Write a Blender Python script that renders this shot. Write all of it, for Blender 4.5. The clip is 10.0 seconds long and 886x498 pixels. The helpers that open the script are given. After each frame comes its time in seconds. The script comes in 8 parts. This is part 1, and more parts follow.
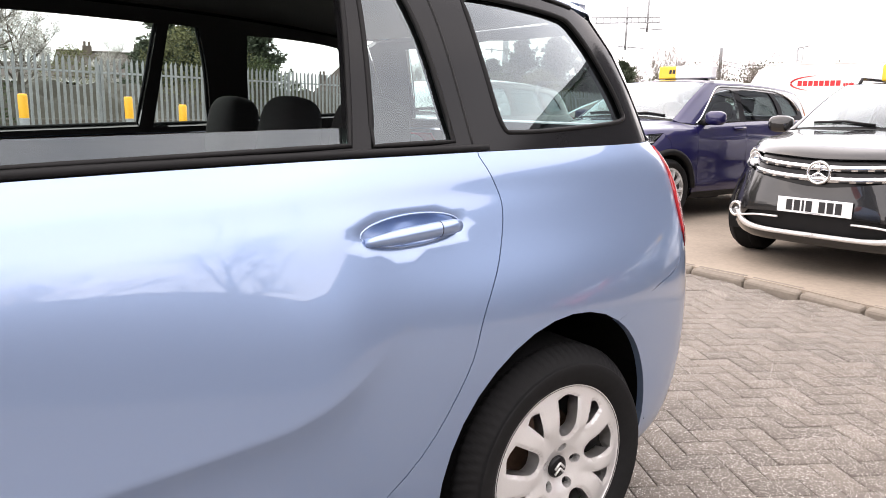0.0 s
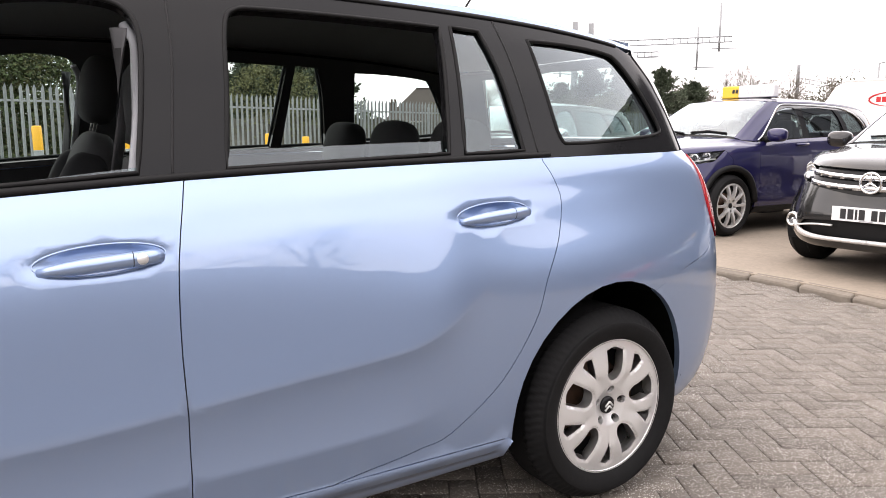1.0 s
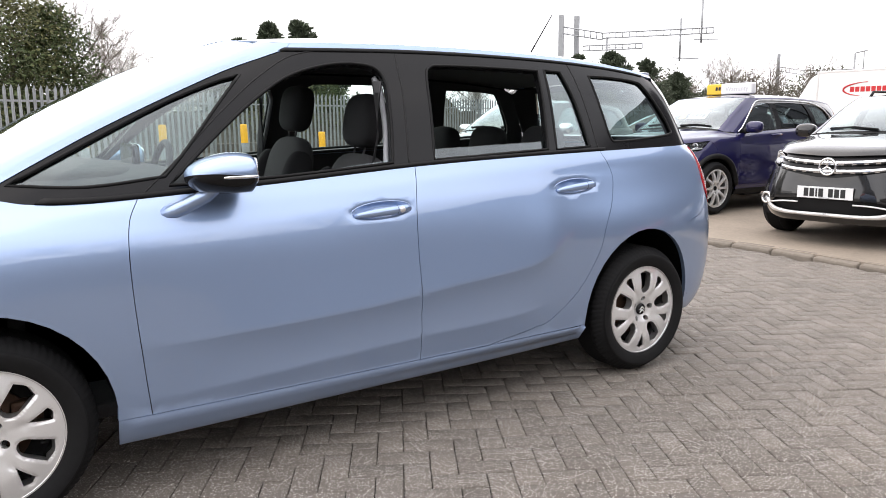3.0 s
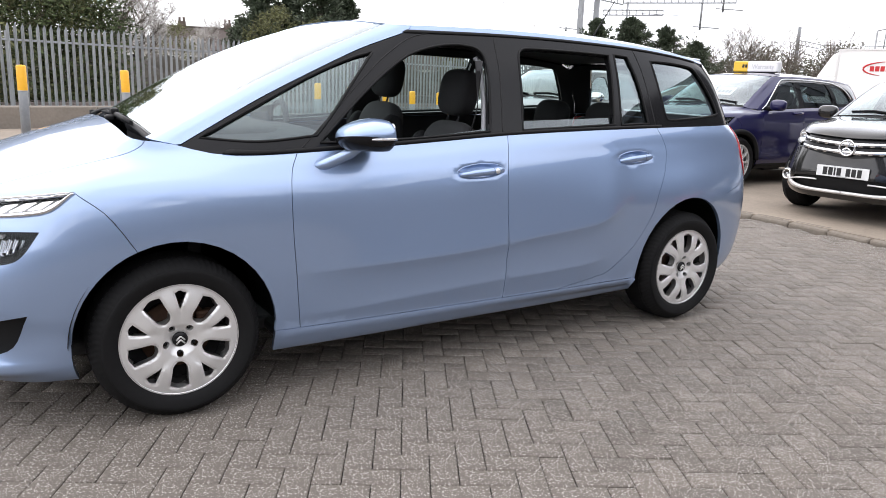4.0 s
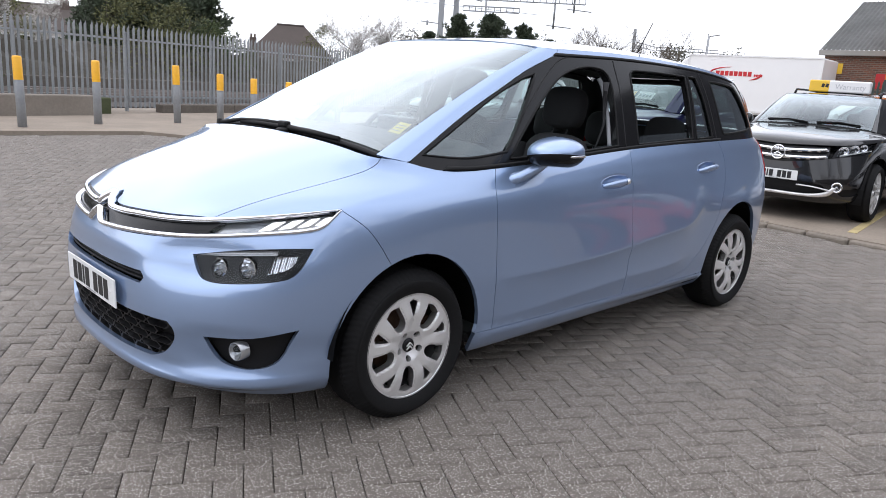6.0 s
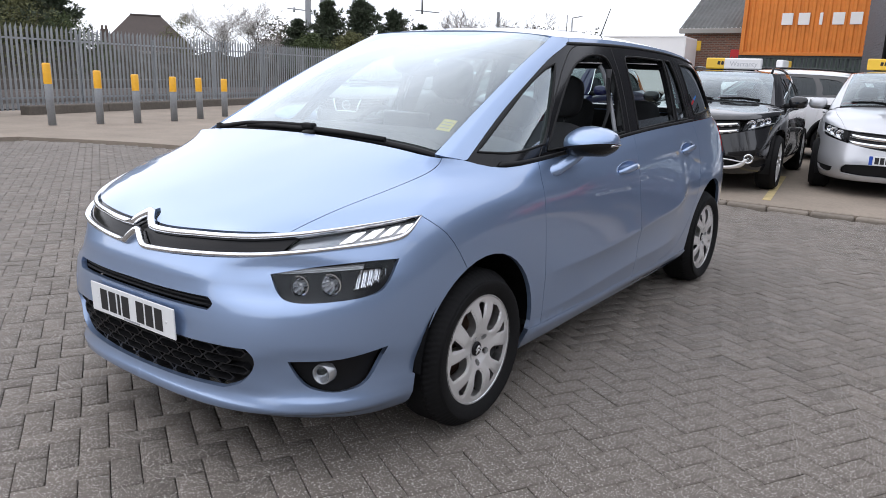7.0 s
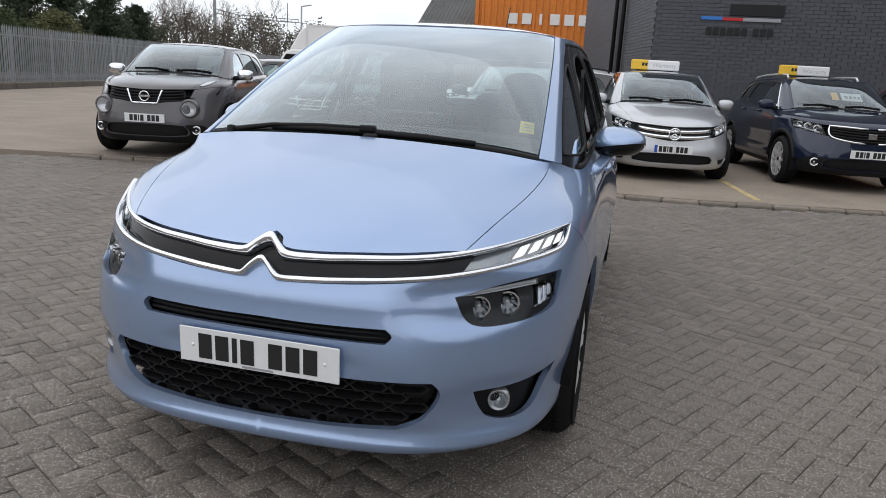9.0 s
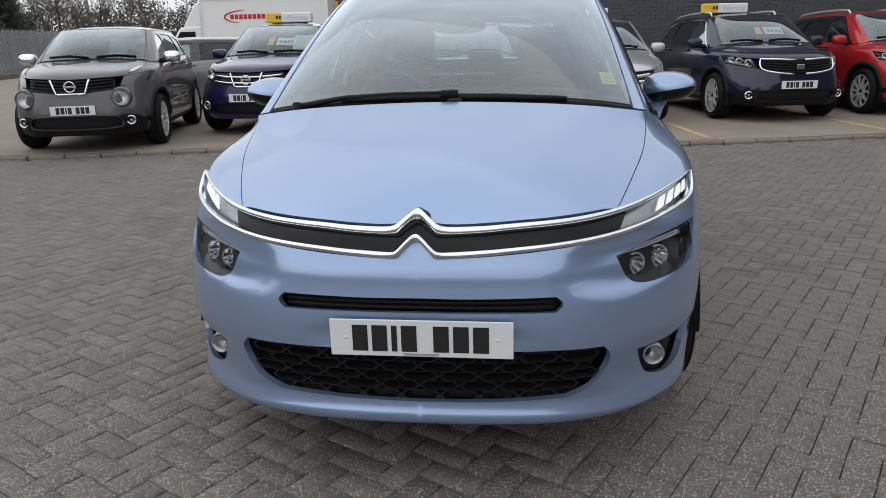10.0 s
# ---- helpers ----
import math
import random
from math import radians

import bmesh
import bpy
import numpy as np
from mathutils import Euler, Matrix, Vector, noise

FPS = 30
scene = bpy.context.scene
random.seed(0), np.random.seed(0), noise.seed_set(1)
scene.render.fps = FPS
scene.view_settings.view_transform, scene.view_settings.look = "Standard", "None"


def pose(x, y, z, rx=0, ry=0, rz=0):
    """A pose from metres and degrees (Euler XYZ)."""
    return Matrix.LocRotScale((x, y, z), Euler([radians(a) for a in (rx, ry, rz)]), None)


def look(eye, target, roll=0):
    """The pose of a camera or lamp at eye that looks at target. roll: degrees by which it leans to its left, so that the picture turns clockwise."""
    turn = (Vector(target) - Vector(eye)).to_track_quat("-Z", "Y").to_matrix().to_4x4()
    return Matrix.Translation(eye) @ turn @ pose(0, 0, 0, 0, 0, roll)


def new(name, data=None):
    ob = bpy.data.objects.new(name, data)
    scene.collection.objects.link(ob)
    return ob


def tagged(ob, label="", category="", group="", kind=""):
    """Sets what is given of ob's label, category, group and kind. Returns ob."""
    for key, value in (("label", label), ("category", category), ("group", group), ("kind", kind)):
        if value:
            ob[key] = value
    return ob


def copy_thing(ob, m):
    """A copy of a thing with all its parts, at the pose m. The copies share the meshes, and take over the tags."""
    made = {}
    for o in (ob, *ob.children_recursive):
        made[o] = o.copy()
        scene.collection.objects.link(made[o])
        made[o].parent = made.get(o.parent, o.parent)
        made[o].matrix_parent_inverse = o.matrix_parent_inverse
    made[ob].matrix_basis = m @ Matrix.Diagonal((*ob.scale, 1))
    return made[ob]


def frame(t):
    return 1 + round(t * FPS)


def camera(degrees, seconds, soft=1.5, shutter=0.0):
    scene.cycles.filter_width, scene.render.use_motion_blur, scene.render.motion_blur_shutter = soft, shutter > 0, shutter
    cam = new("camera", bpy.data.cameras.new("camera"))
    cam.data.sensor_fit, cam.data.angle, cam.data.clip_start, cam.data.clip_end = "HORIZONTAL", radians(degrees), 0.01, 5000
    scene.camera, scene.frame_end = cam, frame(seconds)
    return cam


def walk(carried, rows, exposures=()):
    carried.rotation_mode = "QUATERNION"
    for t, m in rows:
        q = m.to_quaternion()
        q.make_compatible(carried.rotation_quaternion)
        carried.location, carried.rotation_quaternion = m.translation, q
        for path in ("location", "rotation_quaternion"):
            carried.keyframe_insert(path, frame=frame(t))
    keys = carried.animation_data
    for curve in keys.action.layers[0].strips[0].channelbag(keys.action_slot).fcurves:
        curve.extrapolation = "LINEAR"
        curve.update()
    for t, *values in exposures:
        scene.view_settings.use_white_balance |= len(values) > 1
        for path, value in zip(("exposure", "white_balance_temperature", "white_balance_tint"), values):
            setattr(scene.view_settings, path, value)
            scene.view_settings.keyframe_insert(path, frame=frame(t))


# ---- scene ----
cam = camera(62.4, 10.0, soft=.9)
PATH = [
    (0, (1.543, -2.064, 1.207), (2.72, -0.491, 0.831), 1.3),
    (0.5, (1.385, -2.324, 1.187), (2.491, -0.7, 0.817), -1.0),
    (1, (1.191, -2.52, 1.186), (2.216, -0.832, 0.874), 0.1),
    (1.5, (0.894, -2.737, 1.173), (1.966, -1.083, 0.832), -3.1),
    (2, (0.693, -2.977, 1.18), (1.739, -1.302, 0.864), 0.8),
    (2.5, (0.386, -3.172, 1.215), (1.459, -1.513, 0.906), 1.6),
    (2.7, (0.24, -3.25, 1.228), (1.305, -1.587, 0.908), -1.2),
    (3.8, (-0.408, -3.603, 1.298), (0.614, -1.939, 0.867), 2.5),
    (4, (-0.569, -3.636, 1.317), (0.469, -1.985, 0.872), 2.2),
    (4.5, (-0.893, -3.566, 1.345), (0.168, -1.921, 0.934), 3.6),
    (5, (-1.218, -3.409, 1.347), (-0.083, -1.815, 0.932), 2.3),
    (5.5, (-1.624, -3.243, 1.391), (-0.346, -1.748, 1.026), 2.7),
    (5.7, (-1.727, -3.133, 1.381), (-0.417, -1.679, 0.967), 3.6),
    (6.8, (-2.239, -2.468, 1.374), (-0.715, -1.257, 0.914), 1.9),
    (7, (-2.29, -2.339, 1.375), (-0.715, -1.199, 0.906), 1.9),
    (7.5, (-2.401, -2.009, 1.379), (-0.76, -0.972, 0.899), 1.3),
    (8, (-2.604, -1.688, 1.39), (-0.865, -0.817, 0.924), 1.6),
    (8.5, (-2.691, -1.341, 1.356), (-0.893, -0.599, 0.893), 1.6),
    (9, (-2.769, -1.002, 1.356), (-0.882, -0.528, 0.891), 3.2),
    (9.5, (-2.849, -0.634, 1.357), (-0.939, -0.328, 0.847), 0.6),
    (10, (-2.815, -0.29, 1.328), (-0.906, -0.059, 0.776), -1.3),
]
walk(cam, [(t, look(eye, target, roll)) for t, eye, target, roll in PATH],
     [(0, 1.34, 7100, 19), (1.5, 1.08, 7050, 17), (2.5, 1.0, 6900, 15), (4.5, .72, 6450, 14), (5.5, .52, 6300, 14), (7, .25, 6250, 14), (8.5, -.06, 6450, 12), (10, -.27, 6400, 10)])

from mathutils.geometry import delaunay_2d_cdt

# ---- sky and sun: a bright overcast day ----
SUN_UP, SUN_TURN = radians(52), radians(335)
world = bpy.data.worlds.new("overcast_sky")
scene.world = world
world.use_nodes = True
WN, WL = world.node_tree.nodes, world.node_tree.links
bg = WN["Background"]
sky = WN.new("ShaderNodeTexSky")
sky.sky_type, sky.sun_disc = "NISHITA", False
sky.sun_elevation, sky.sun_rotation = SUN_UP, SUN_TURN
sky.air_density, sky.dust_density, sky.ozone_density = 1.0, 3.0, 1.0
wco = WN.new("ShaderNodeTexCoord")
wmap = WN.new("ShaderNodeMapping")
wmap.inputs["Scale"].default_value = (1, 1, 2.6)
cloud = WN.new("ShaderNodeTexNoise")
cloud.inputs["Scale"].default_value, cloud.inputs["Detail"].default_value, cloud.inputs["Roughness"].default_value = 2.1, 7, .55
ramp = WN.new("ShaderNodeValToRGB")
ramp.color_ramp.elements[0].position, ramp.color_ramp.elements[0].color = .30, (6.6, 7.0, 7.6, 1)
ramp.color_ramp.elements[1].position, ramp.color_ramp.elements[1].color = .68, (10.6, 10.7, 10.8, 1)
wmix = WN.new("ShaderNodeMix")
wmix.data_type = "RGBA"
wmix.inputs[0].default_value = .86
WL.new(wco.outputs["Generated"], wmap.inputs["Vector"])
WL.new(wmap.outputs[0], cloud.inputs["Vector"])
WL.new(cloud.outputs["Fac"], ramp.inputs[0])
WL.new(sky.outputs[0], wmix.inputs[6])
WL.new(ramp.outputs[0], wmix.inputs[7])
WL.new(wmix.outputs[2], bg.inputs["Color"])
bg.inputs["Strength"].default_value = .148
sun = new("sun", bpy.data.lights.new("sun", "SUN"))
sun.data.energy, sun.data.angle, sun.data.color = .6, radians(120), (1, .96, .90)
sun.matrix_basis = look((0, 0, 0), (-math.sin(SUN_TURN) * math.cos(SUN_UP), -math.cos(SUN_TURN) * math.cos(SUN_UP), -math.sin(SUN_UP)))



# ---- smooth skins: spline surfaces over rings (v, upwards) and stations (u, from the nose round to the tail) ----
def spline_weights(t, n):
    i = np.clip(np.floor(t).astype(int), 0, n - 2)
    f = t - i
    w = np.stack([(1 - f) ** 3, 3 * f ** 3 - 6 * f ** 2 + 4, -3 * f ** 3 + 3 * f ** 2 + 3 * f + 1, f ** 3], -1) / 6
    return i, w


def padded(grid):
    g = np.concatenate([2 * grid[:1] - grid[1:2], grid, 2 * grid[-1:] - grid[-2:-1]], 0)
    flip = np.array([1, -1, 1])
    return np.concatenate([g[:, 1:2] * flip, g, g[:, -2:-1] * flip], 1)


def smoothed(g):
    p = padded(g)
    q = (p[:-2] + 4 * p[1:-1] + p[2:]) / 6
    return (q[:, :-2] + 4 * q[:, 1:-1] + q[:, 2:]) / 6


class Skin:
    """A surface through a grid of rings and stations of the left half; relief is a list of functions (points) -> metres outwards."""

    def __init__(self, rings, relief=()):
        g = np.array(rings, float)
        c = g + (g - smoothed(g))
        self.control, self.shape, self.relief = padded(c), g.shape[:2], relief
        self.cache = {}

    def base(self, u, v):
        nv, nu = self.shape
        i, wu = spline_weights(np.clip(u, 0, nu - 1), nu)
        j, wv = spline_weights(np.clip(v, 0, nv - 1), nv)
        out = np.zeros((len(i), 3))
        for a in range(4):
            for b in range(4):
                out += (wu[:, a] * wv[:, b])[:, None] * self.control[j + b, i + a]
        return out

    def normal(self, u, v, whole=True):
        f = self.at if whole else self.base
        e = 1e-3
        nv, nu = self.shape
        u0, u1 = np.clip(u - e, 0, nu - 1), np.clip(u + e, 0, nu - 1)
        v0, v1 = np.clip(v - e, 0, nv - 1), np.clip(v + e, 0, nv - 1)
        n = np.cross(f(u1, v) - f(u0, v), f(u, v1) - f(u, v0))
        return n / (np.linalg.norm(n, axis=1, keepdims=True) + 1e-12)

    def at(self, u, v):
        p = self.base(u, v)
        if self.relief:
            p = p + self.normal(u, v, False) * sum(r(p) for r in self.relief)[:, None]
        return p

    def find(self, q, axes, u_range, v_range):
        """The (u, v) at which two coordinates (axes) of the skin equal those of the rows of q."""
        key = (axes, u_range, v_range)
        if key not in self.cache:
            uu, vv = np.meshgrid(np.linspace(*u_range, 140), np.linspace(*v_range, 90))
            self.cache[key] = (uu.ravel(), vv.ravel(), self.base(uu.ravel(), vv.ravel())[:, axes])
        uu, vv, pp = self.cache[key]
        q = np.atleast_2d(np.array(q, float))
        k = [int(((pp - row) ** 2).sum(1).argmin()) for row in q]
        u, v, e = uu[k].copy(), vv[k].copy(), 1e-3
        for _ in range(6):
            p = self.base(u, v)[:, axes]
            du, dv = (self.base(u + e, v)[:, axes] - p) / e, (self.base(u, v + e)[:, axes] - p) / e
            r = q - p
            det = du[:, 0] * dv[:, 1] - du[:, 1] * dv[:, 0]
            det = np.where(abs(det) < 1e-6, 1e-6, det)
            su, sv = (r[:, 0] * dv[:, 1] - r[:, 1] * dv[:, 0]) / det, (du[:, 0] * r[:, 1] - du[:, 1] * r[:, 0]) / det
            u = np.clip(u + np.clip(su, -.2, .2), *u_range)
            v = np.clip(v + np.clip(sv, -.2, .2), *v_range)
        return np.stack([u, v], 1)


def rounded_path(points, closed=True, n=6):
    """A smooth (Catmull-Rom) curve through 2D points; a point with a third value 1 stays a corner."""
    pts = [np.array(p[:2], float) for p in points]
    hard = [len(p) > 2 and p[2] for p in points]
    m, out = len(pts), []
    for i in range(m if closed else m - 1):
        a, b, c, d = (pts[(i + k) % m] if closed else pts[min(max(i + k, 0), m - 1)] for k in (-1, 0, 1, 2))
        t1 = (c - b) * 1.0 if hard[i] else (c - a) / 2
        t2 = (c - b) * 1.0 if hard[(i + 1) % m] else (d - b) / 2
        for s in np.arange(n) / n:
            h1, h2, h3, h4 = 2 * s**3 - 3 * s**2 + 1, s**3 - 2 * s**2 + s, -2 * s**3 + 3 * s**2, s**3 - s**2
            out.append(h1 * b + h2 * t1 + h3 * c + h4 * t2)
    if not closed:
        out.append(pts[-1])
    return np.array(out)


# ---- the blue people carrier: rings of its lower body, from the bottom lip to bonnet and waistline ----
SIDE_X = (-.25, .12, .55, 1.0, 1.5, 2.0, 2.5, 2.9, 3.25)


def ring(nose, side_y, side_z, tail, side_x=SIDE_X):
    return list(nose) + [(x, y, z) for x, y, z in zip(side_x, side_y, side_z)] + list(tail)


LOWER = [
    ring([(-.83, 0, .205), (-.82, -.25, .205), (-.76, -.48, .20), (-.62, -.645, .19), (-.47, -.745, .185)],
         (-.80, -.83, -.835, -.835, -.835, -.835, -.83, -.82, -.775), (.195, .2, .2, .205, .21, .215, .225, .235, .24),
         [(3.40, -.68, .245), (3.53, -.45, .25), (3.58, 0, .25)]),
    ring([(-.882, 0, .265), (-.872, -.25, .265), (-.815, -.48, .26), (-.68, -.66, .25), (-.515, -.785, .25)],
         (-.855, -.87, -.872, -.874, -.875, -.875, -.868, -.85, -.81), (.255, .26, .26, .26, .265, .27, .28, .30, .31),
         [(3.45, -.715, .33), (3.58, -.45, .33), (3.64, 0, .33)]),
    ring([(-.918, 0, .44), (-.908, -.25, .44), (-.858, -.49, .43), (-.72, -.675, .42), (-.545, -.805, .42)],
         (-.88, -.896, -.894, -.892, -.892, -.892, -.888, -.87, -.83), (.42, .42, .41, .41, .41, .41, .43, .45, .47),
         [(3.48, -.735, .48), (3.61, -.45, .5), (3.66, 0, .5)]),
    ring([(-.915, 0, .60), (-.905, -.25, .60), (-.85, -.48, .60), (-.72, -.665, .60), (-.54, -.815, .60)],
         (-.888, -.904, -.900, -.896, -.896, -.897, -.896, -.88, -.835), (.60, .60, .58, .57, .57, .58, .60, .62, .64),
         [(3.485, -.735, .66), (3.60, -.45, .68), (3.64, 0, .68)]),
    ring([(-.888, 0, .735), (-.878, -.25, .735), (-.815, -.47, .745), (-.675, -.65, .755), (-.475, -.797, .765)],
         (-.880, -.902, -.896, -.89, -.889, -.89, -.89, -.875, -.825), (.755, .75, .74, .74, .74, .75, .77, .79, .81),
         [(3.465, -.73, .82), (3.56, -.45, .84), (3.6, 0, .84)]),
    ring([(-.84, 0, .822), (-.825, -.25, .828), (-.755, -.45, .838), (-.61, -.625, .858), (-.39, -.775, .885)],
         (-.845, -.885, -.882, -.877, -.876, -.868, -.853, -.835, -.79), (.895, .885, .87, .87, .875, .885, .90, .915, .93),
         [(3.44, -.72, .95), (3.52, -.45, .97), (3.55, 0, .97)]),
    ring([(-.68, 0, .925), (-.67, -.25, .922), (-.61, -.43, .92), (-.48, -.595, .93), (-.30, -.735, .95)],
         (-.805, -.852, -.856, -.856, -.852, -.842, -.822, -.803, -.765), (.955, .945, .945, .955, .975, .99, 1.005, 1.015, 1.025),
         [(3.40, -.695, 1.05), (3.47, -.45, 1.06), (3.49, 0, 1.06)], (-.12, .15, .55, 1.0, 1.5, 2.0, 2.5, 2.9, 3.24)),
    ring([(-.42, 0, 1.025), (-.41, -.25, 1.018), (-.37, -.42, 1.01), (-.28, -.575, 1.005), (-.14, -.695, 1.008)],
         (-.765, -.828, -.836, -.838, -.833, -.823, -.804, -.787, -.748), (.998, .98, .985, .998, 1.025, 1.043, 1.06, 1.07, 1.08),
         [(3.37, -.68, 1.09), (3.435, -.45, 1.1), (3.455, 0, 1.1)], (.01, .19, .55, 1.0, 1.5, 2.0, 2.5, 2.9, 3.22)),
    ring([(-.115, 0, 1.108), (-.12, -.25, 1.102), (-.12, -.42, 1.094), (-.115, -.57, 1.082), (-.095, -.695, 1.064)],
         (-.735, -.803, -.812, -.812, -.806, -.797, -.782, -.762, -.725), (1.05, 1.008, 1.02, 1.043, 1.078, 1.098, 1.112, 1.12, 1.125),
         [(3.34, -.655, 1.13), (3.40, -.45, 1.135), (3.42, 0, 1.135)], (.045, .215, .56, 1.0, 1.5, 2.0, 2.5, 2.9, 3.2)),
]
# waist and roof edge of the glasshouse
WAIST = [(-.06, 0, 1.112), (-.065, -.25, 1.107), (-.065, -.43, 1.098), (-.06, -.58, 1.085), (-.045, -.702, 1.064)] + LOWER[-1][5:]
EAVES = [(.93, 0, 1.59), (.93, -.25, 1.588), (.94, -.42, 1.582), (.97, -.52, 1.575), (1.04, -.578, 1.562), (1.10, -.592, 1.562),
         (1.2, -.60, 1.566), (1.35, -.605, 1.57), (1.58, -.607, 1.575), (1.85, -.607, 1.575), (2.15, -.605, 1.57), (2.5, -.60, 1.558), (2.83, -.59, 1.535), (3.08, -.57, 1.505),
         (3.2, -.52, 1.49), (3.28, -.34, 1.49), (3.3, 0, 1.492)]
SCREEN_BULGE = (.045, .045, .038, .022, .02, .008, .010, .012, .014, .015, .015, .015, .015, .015, .02, .02, .02)


def glasshouse(waist, eaves, bulge, n=6):
    """Rings from the waist to the eaves, bulging outwards between them."""
    rings = []
    for i in range(n):
        t, row = i / (n - 1), []
        for k, (a, b) in enumerate(zip(waist, eaves)):
            a, b = np.array(a), np.array(b)
            p = a + (b - a) * t
            along = np.array(eaves[min(k + 1, 16)]) + np.array(waist[min(k + 1, 16)]) - np.array(eaves[max(k - 1, 0)]) - np.array(waist[max(k - 1, 0)])
            if k in (0, 16):
                along[0] = along[2] = 0
            out = np.cross(along, b - a)
            row.append(p + out / np.linalg.norm(out) * bulge[k] * 4 * t * (1 - t) * (1 if k < 4 else .5 + t))
        rings.append(row)
    return rings


def crown(x, y, ridge, eaves):
    """Height of the roof: ridge and eaves are heights along x, as pairs; the last value of eaves rows is the half width."""
    zr = np.interp(x, *zip(*ridge))
    xs, ys, zs = zip(*[e for e in eaves[4:14]])
    ze, ye = np.interp(x, xs, zs), -np.interp(x, xs, ys)
    s = np.clip(abs(y) / ye, 0, 1)
    return ze + (zr - ze) * (1 - s ** 2.6)


RIDGE = [(.93, 1.59), (1.1, 1.612), (1.3, 1.627), (1.6, 1.638), (1.9, 1.64), (2.3, 1.632), (2.7, 1.61), (3.0, 1.575), (3.3, 1.52)]


def widened(rows, off=.02):
    """Half-width points moved outwards by off, the middle staying on the axis."""
    return [[(x, y - off * min(1, abs(y) / .25), z) for x, y, z in row] for row in rows]


LOWER = widened(LOWER)
WAIST, EAVES = widened([WAIST])[0], widened([EAVES])[0]


# ---- building blocks ----
def part(name, bm, material, parent, label=""):
    """One mesh object from a bmesh, under a thing or a part (or at top level)."""
    me = bpy.data.meshes.new(name)
    bm.to_mesh(me)
    bm.free()
    me.materials.append(material)
    return hang(name, me, parent, label)


def hang(name, me, parent, label=""):
    ob = new(name, me)
    ob.parent = parent
    return tagged(ob, label)


def smooth(me, on=True):
    me.polygons.foreach_set("use_smooth", [on] * len(me.polygons))
    return me


def inside(poly, p):
    x, y = p[:, 0], p[:, 1]
    hit = np.zeros(len(p), bool)
    a, b = poly, np.roll(poly, -1, 0)
    for (x0, y0), (x1, y1) in zip(a, b):
        if y0 != y1:
            hit ^= ((y0 > y) != (y1 > y)) & (x < (x1 - x0) * (y - y0) / (y1 - y0) + x0)
    return hit


def triangulated(outer, holes, step, scale, lines=()):
    """Triangles of a 2D region with holes, filled by a grid of points; edges follow the given lines."""
    s = np.array(scale)
    loops = [np.array(o) * s for o in (outer, *holes)]
    lo, hi = loops[0].min(0), loops[0].max(0)
    gx, gy = np.meshgrid(np.arange(lo[0] + step / 2, hi[0], step), np.arange(lo[1] + step / 2, hi[1], step))
    grid = np.stack([gx.ravel(), gy.ravel()], 1)
    keep = inside(loops[0], grid)
    for h in loops[1:]:
        keep &= ~inside(h, grid)
    border, cuts = np.concatenate(loops), []
    for line in lines:
        q = np.array(line) * s
        q = q[inside(loops[0], q)]
        far = np.array([((border - p) ** 2).sum(1).min() for p in q]) > (step * .5) ** 2 if len(q) else []
        cuts.append(q[far] if len(q) else q)
    edge = np.concatenate([border, *[q for q in cuts if len(q)]])
    grid = grid[keep]
    if len(grid):
        near = np.array([((edge - g) ** 2).sum(1).min() for g in grid]) < (step * .4) ** 2
        grid = grid[~near]
    pts, edges, n = np.concatenate([edge, grid]), [], 0
    for l in loops:
        edges += [(n + i, n + (i + 1) % len(l)) for i in range(len(l))]
        n += len(l)
    for q in cuts:
        edges += [(n + i, n + i + 1) for i in range(len(q) - 1)]
        n += len(q)
    v, _, faces, *_ = delaunay_2d_cdt([Vector(p) for p in pts], edges, [], 0, 1e-6)
    v = np.array([tuple(p) for p in v])
    f = np.array([t for t in faces if len(t) == 3])
    c = v[f].mean(1)
    keep = inside(loops[0], c)
    for h in loops[1:]:
        keep &= ~inside(h, c)
    return v / s, f[keep]


CUTS = {}


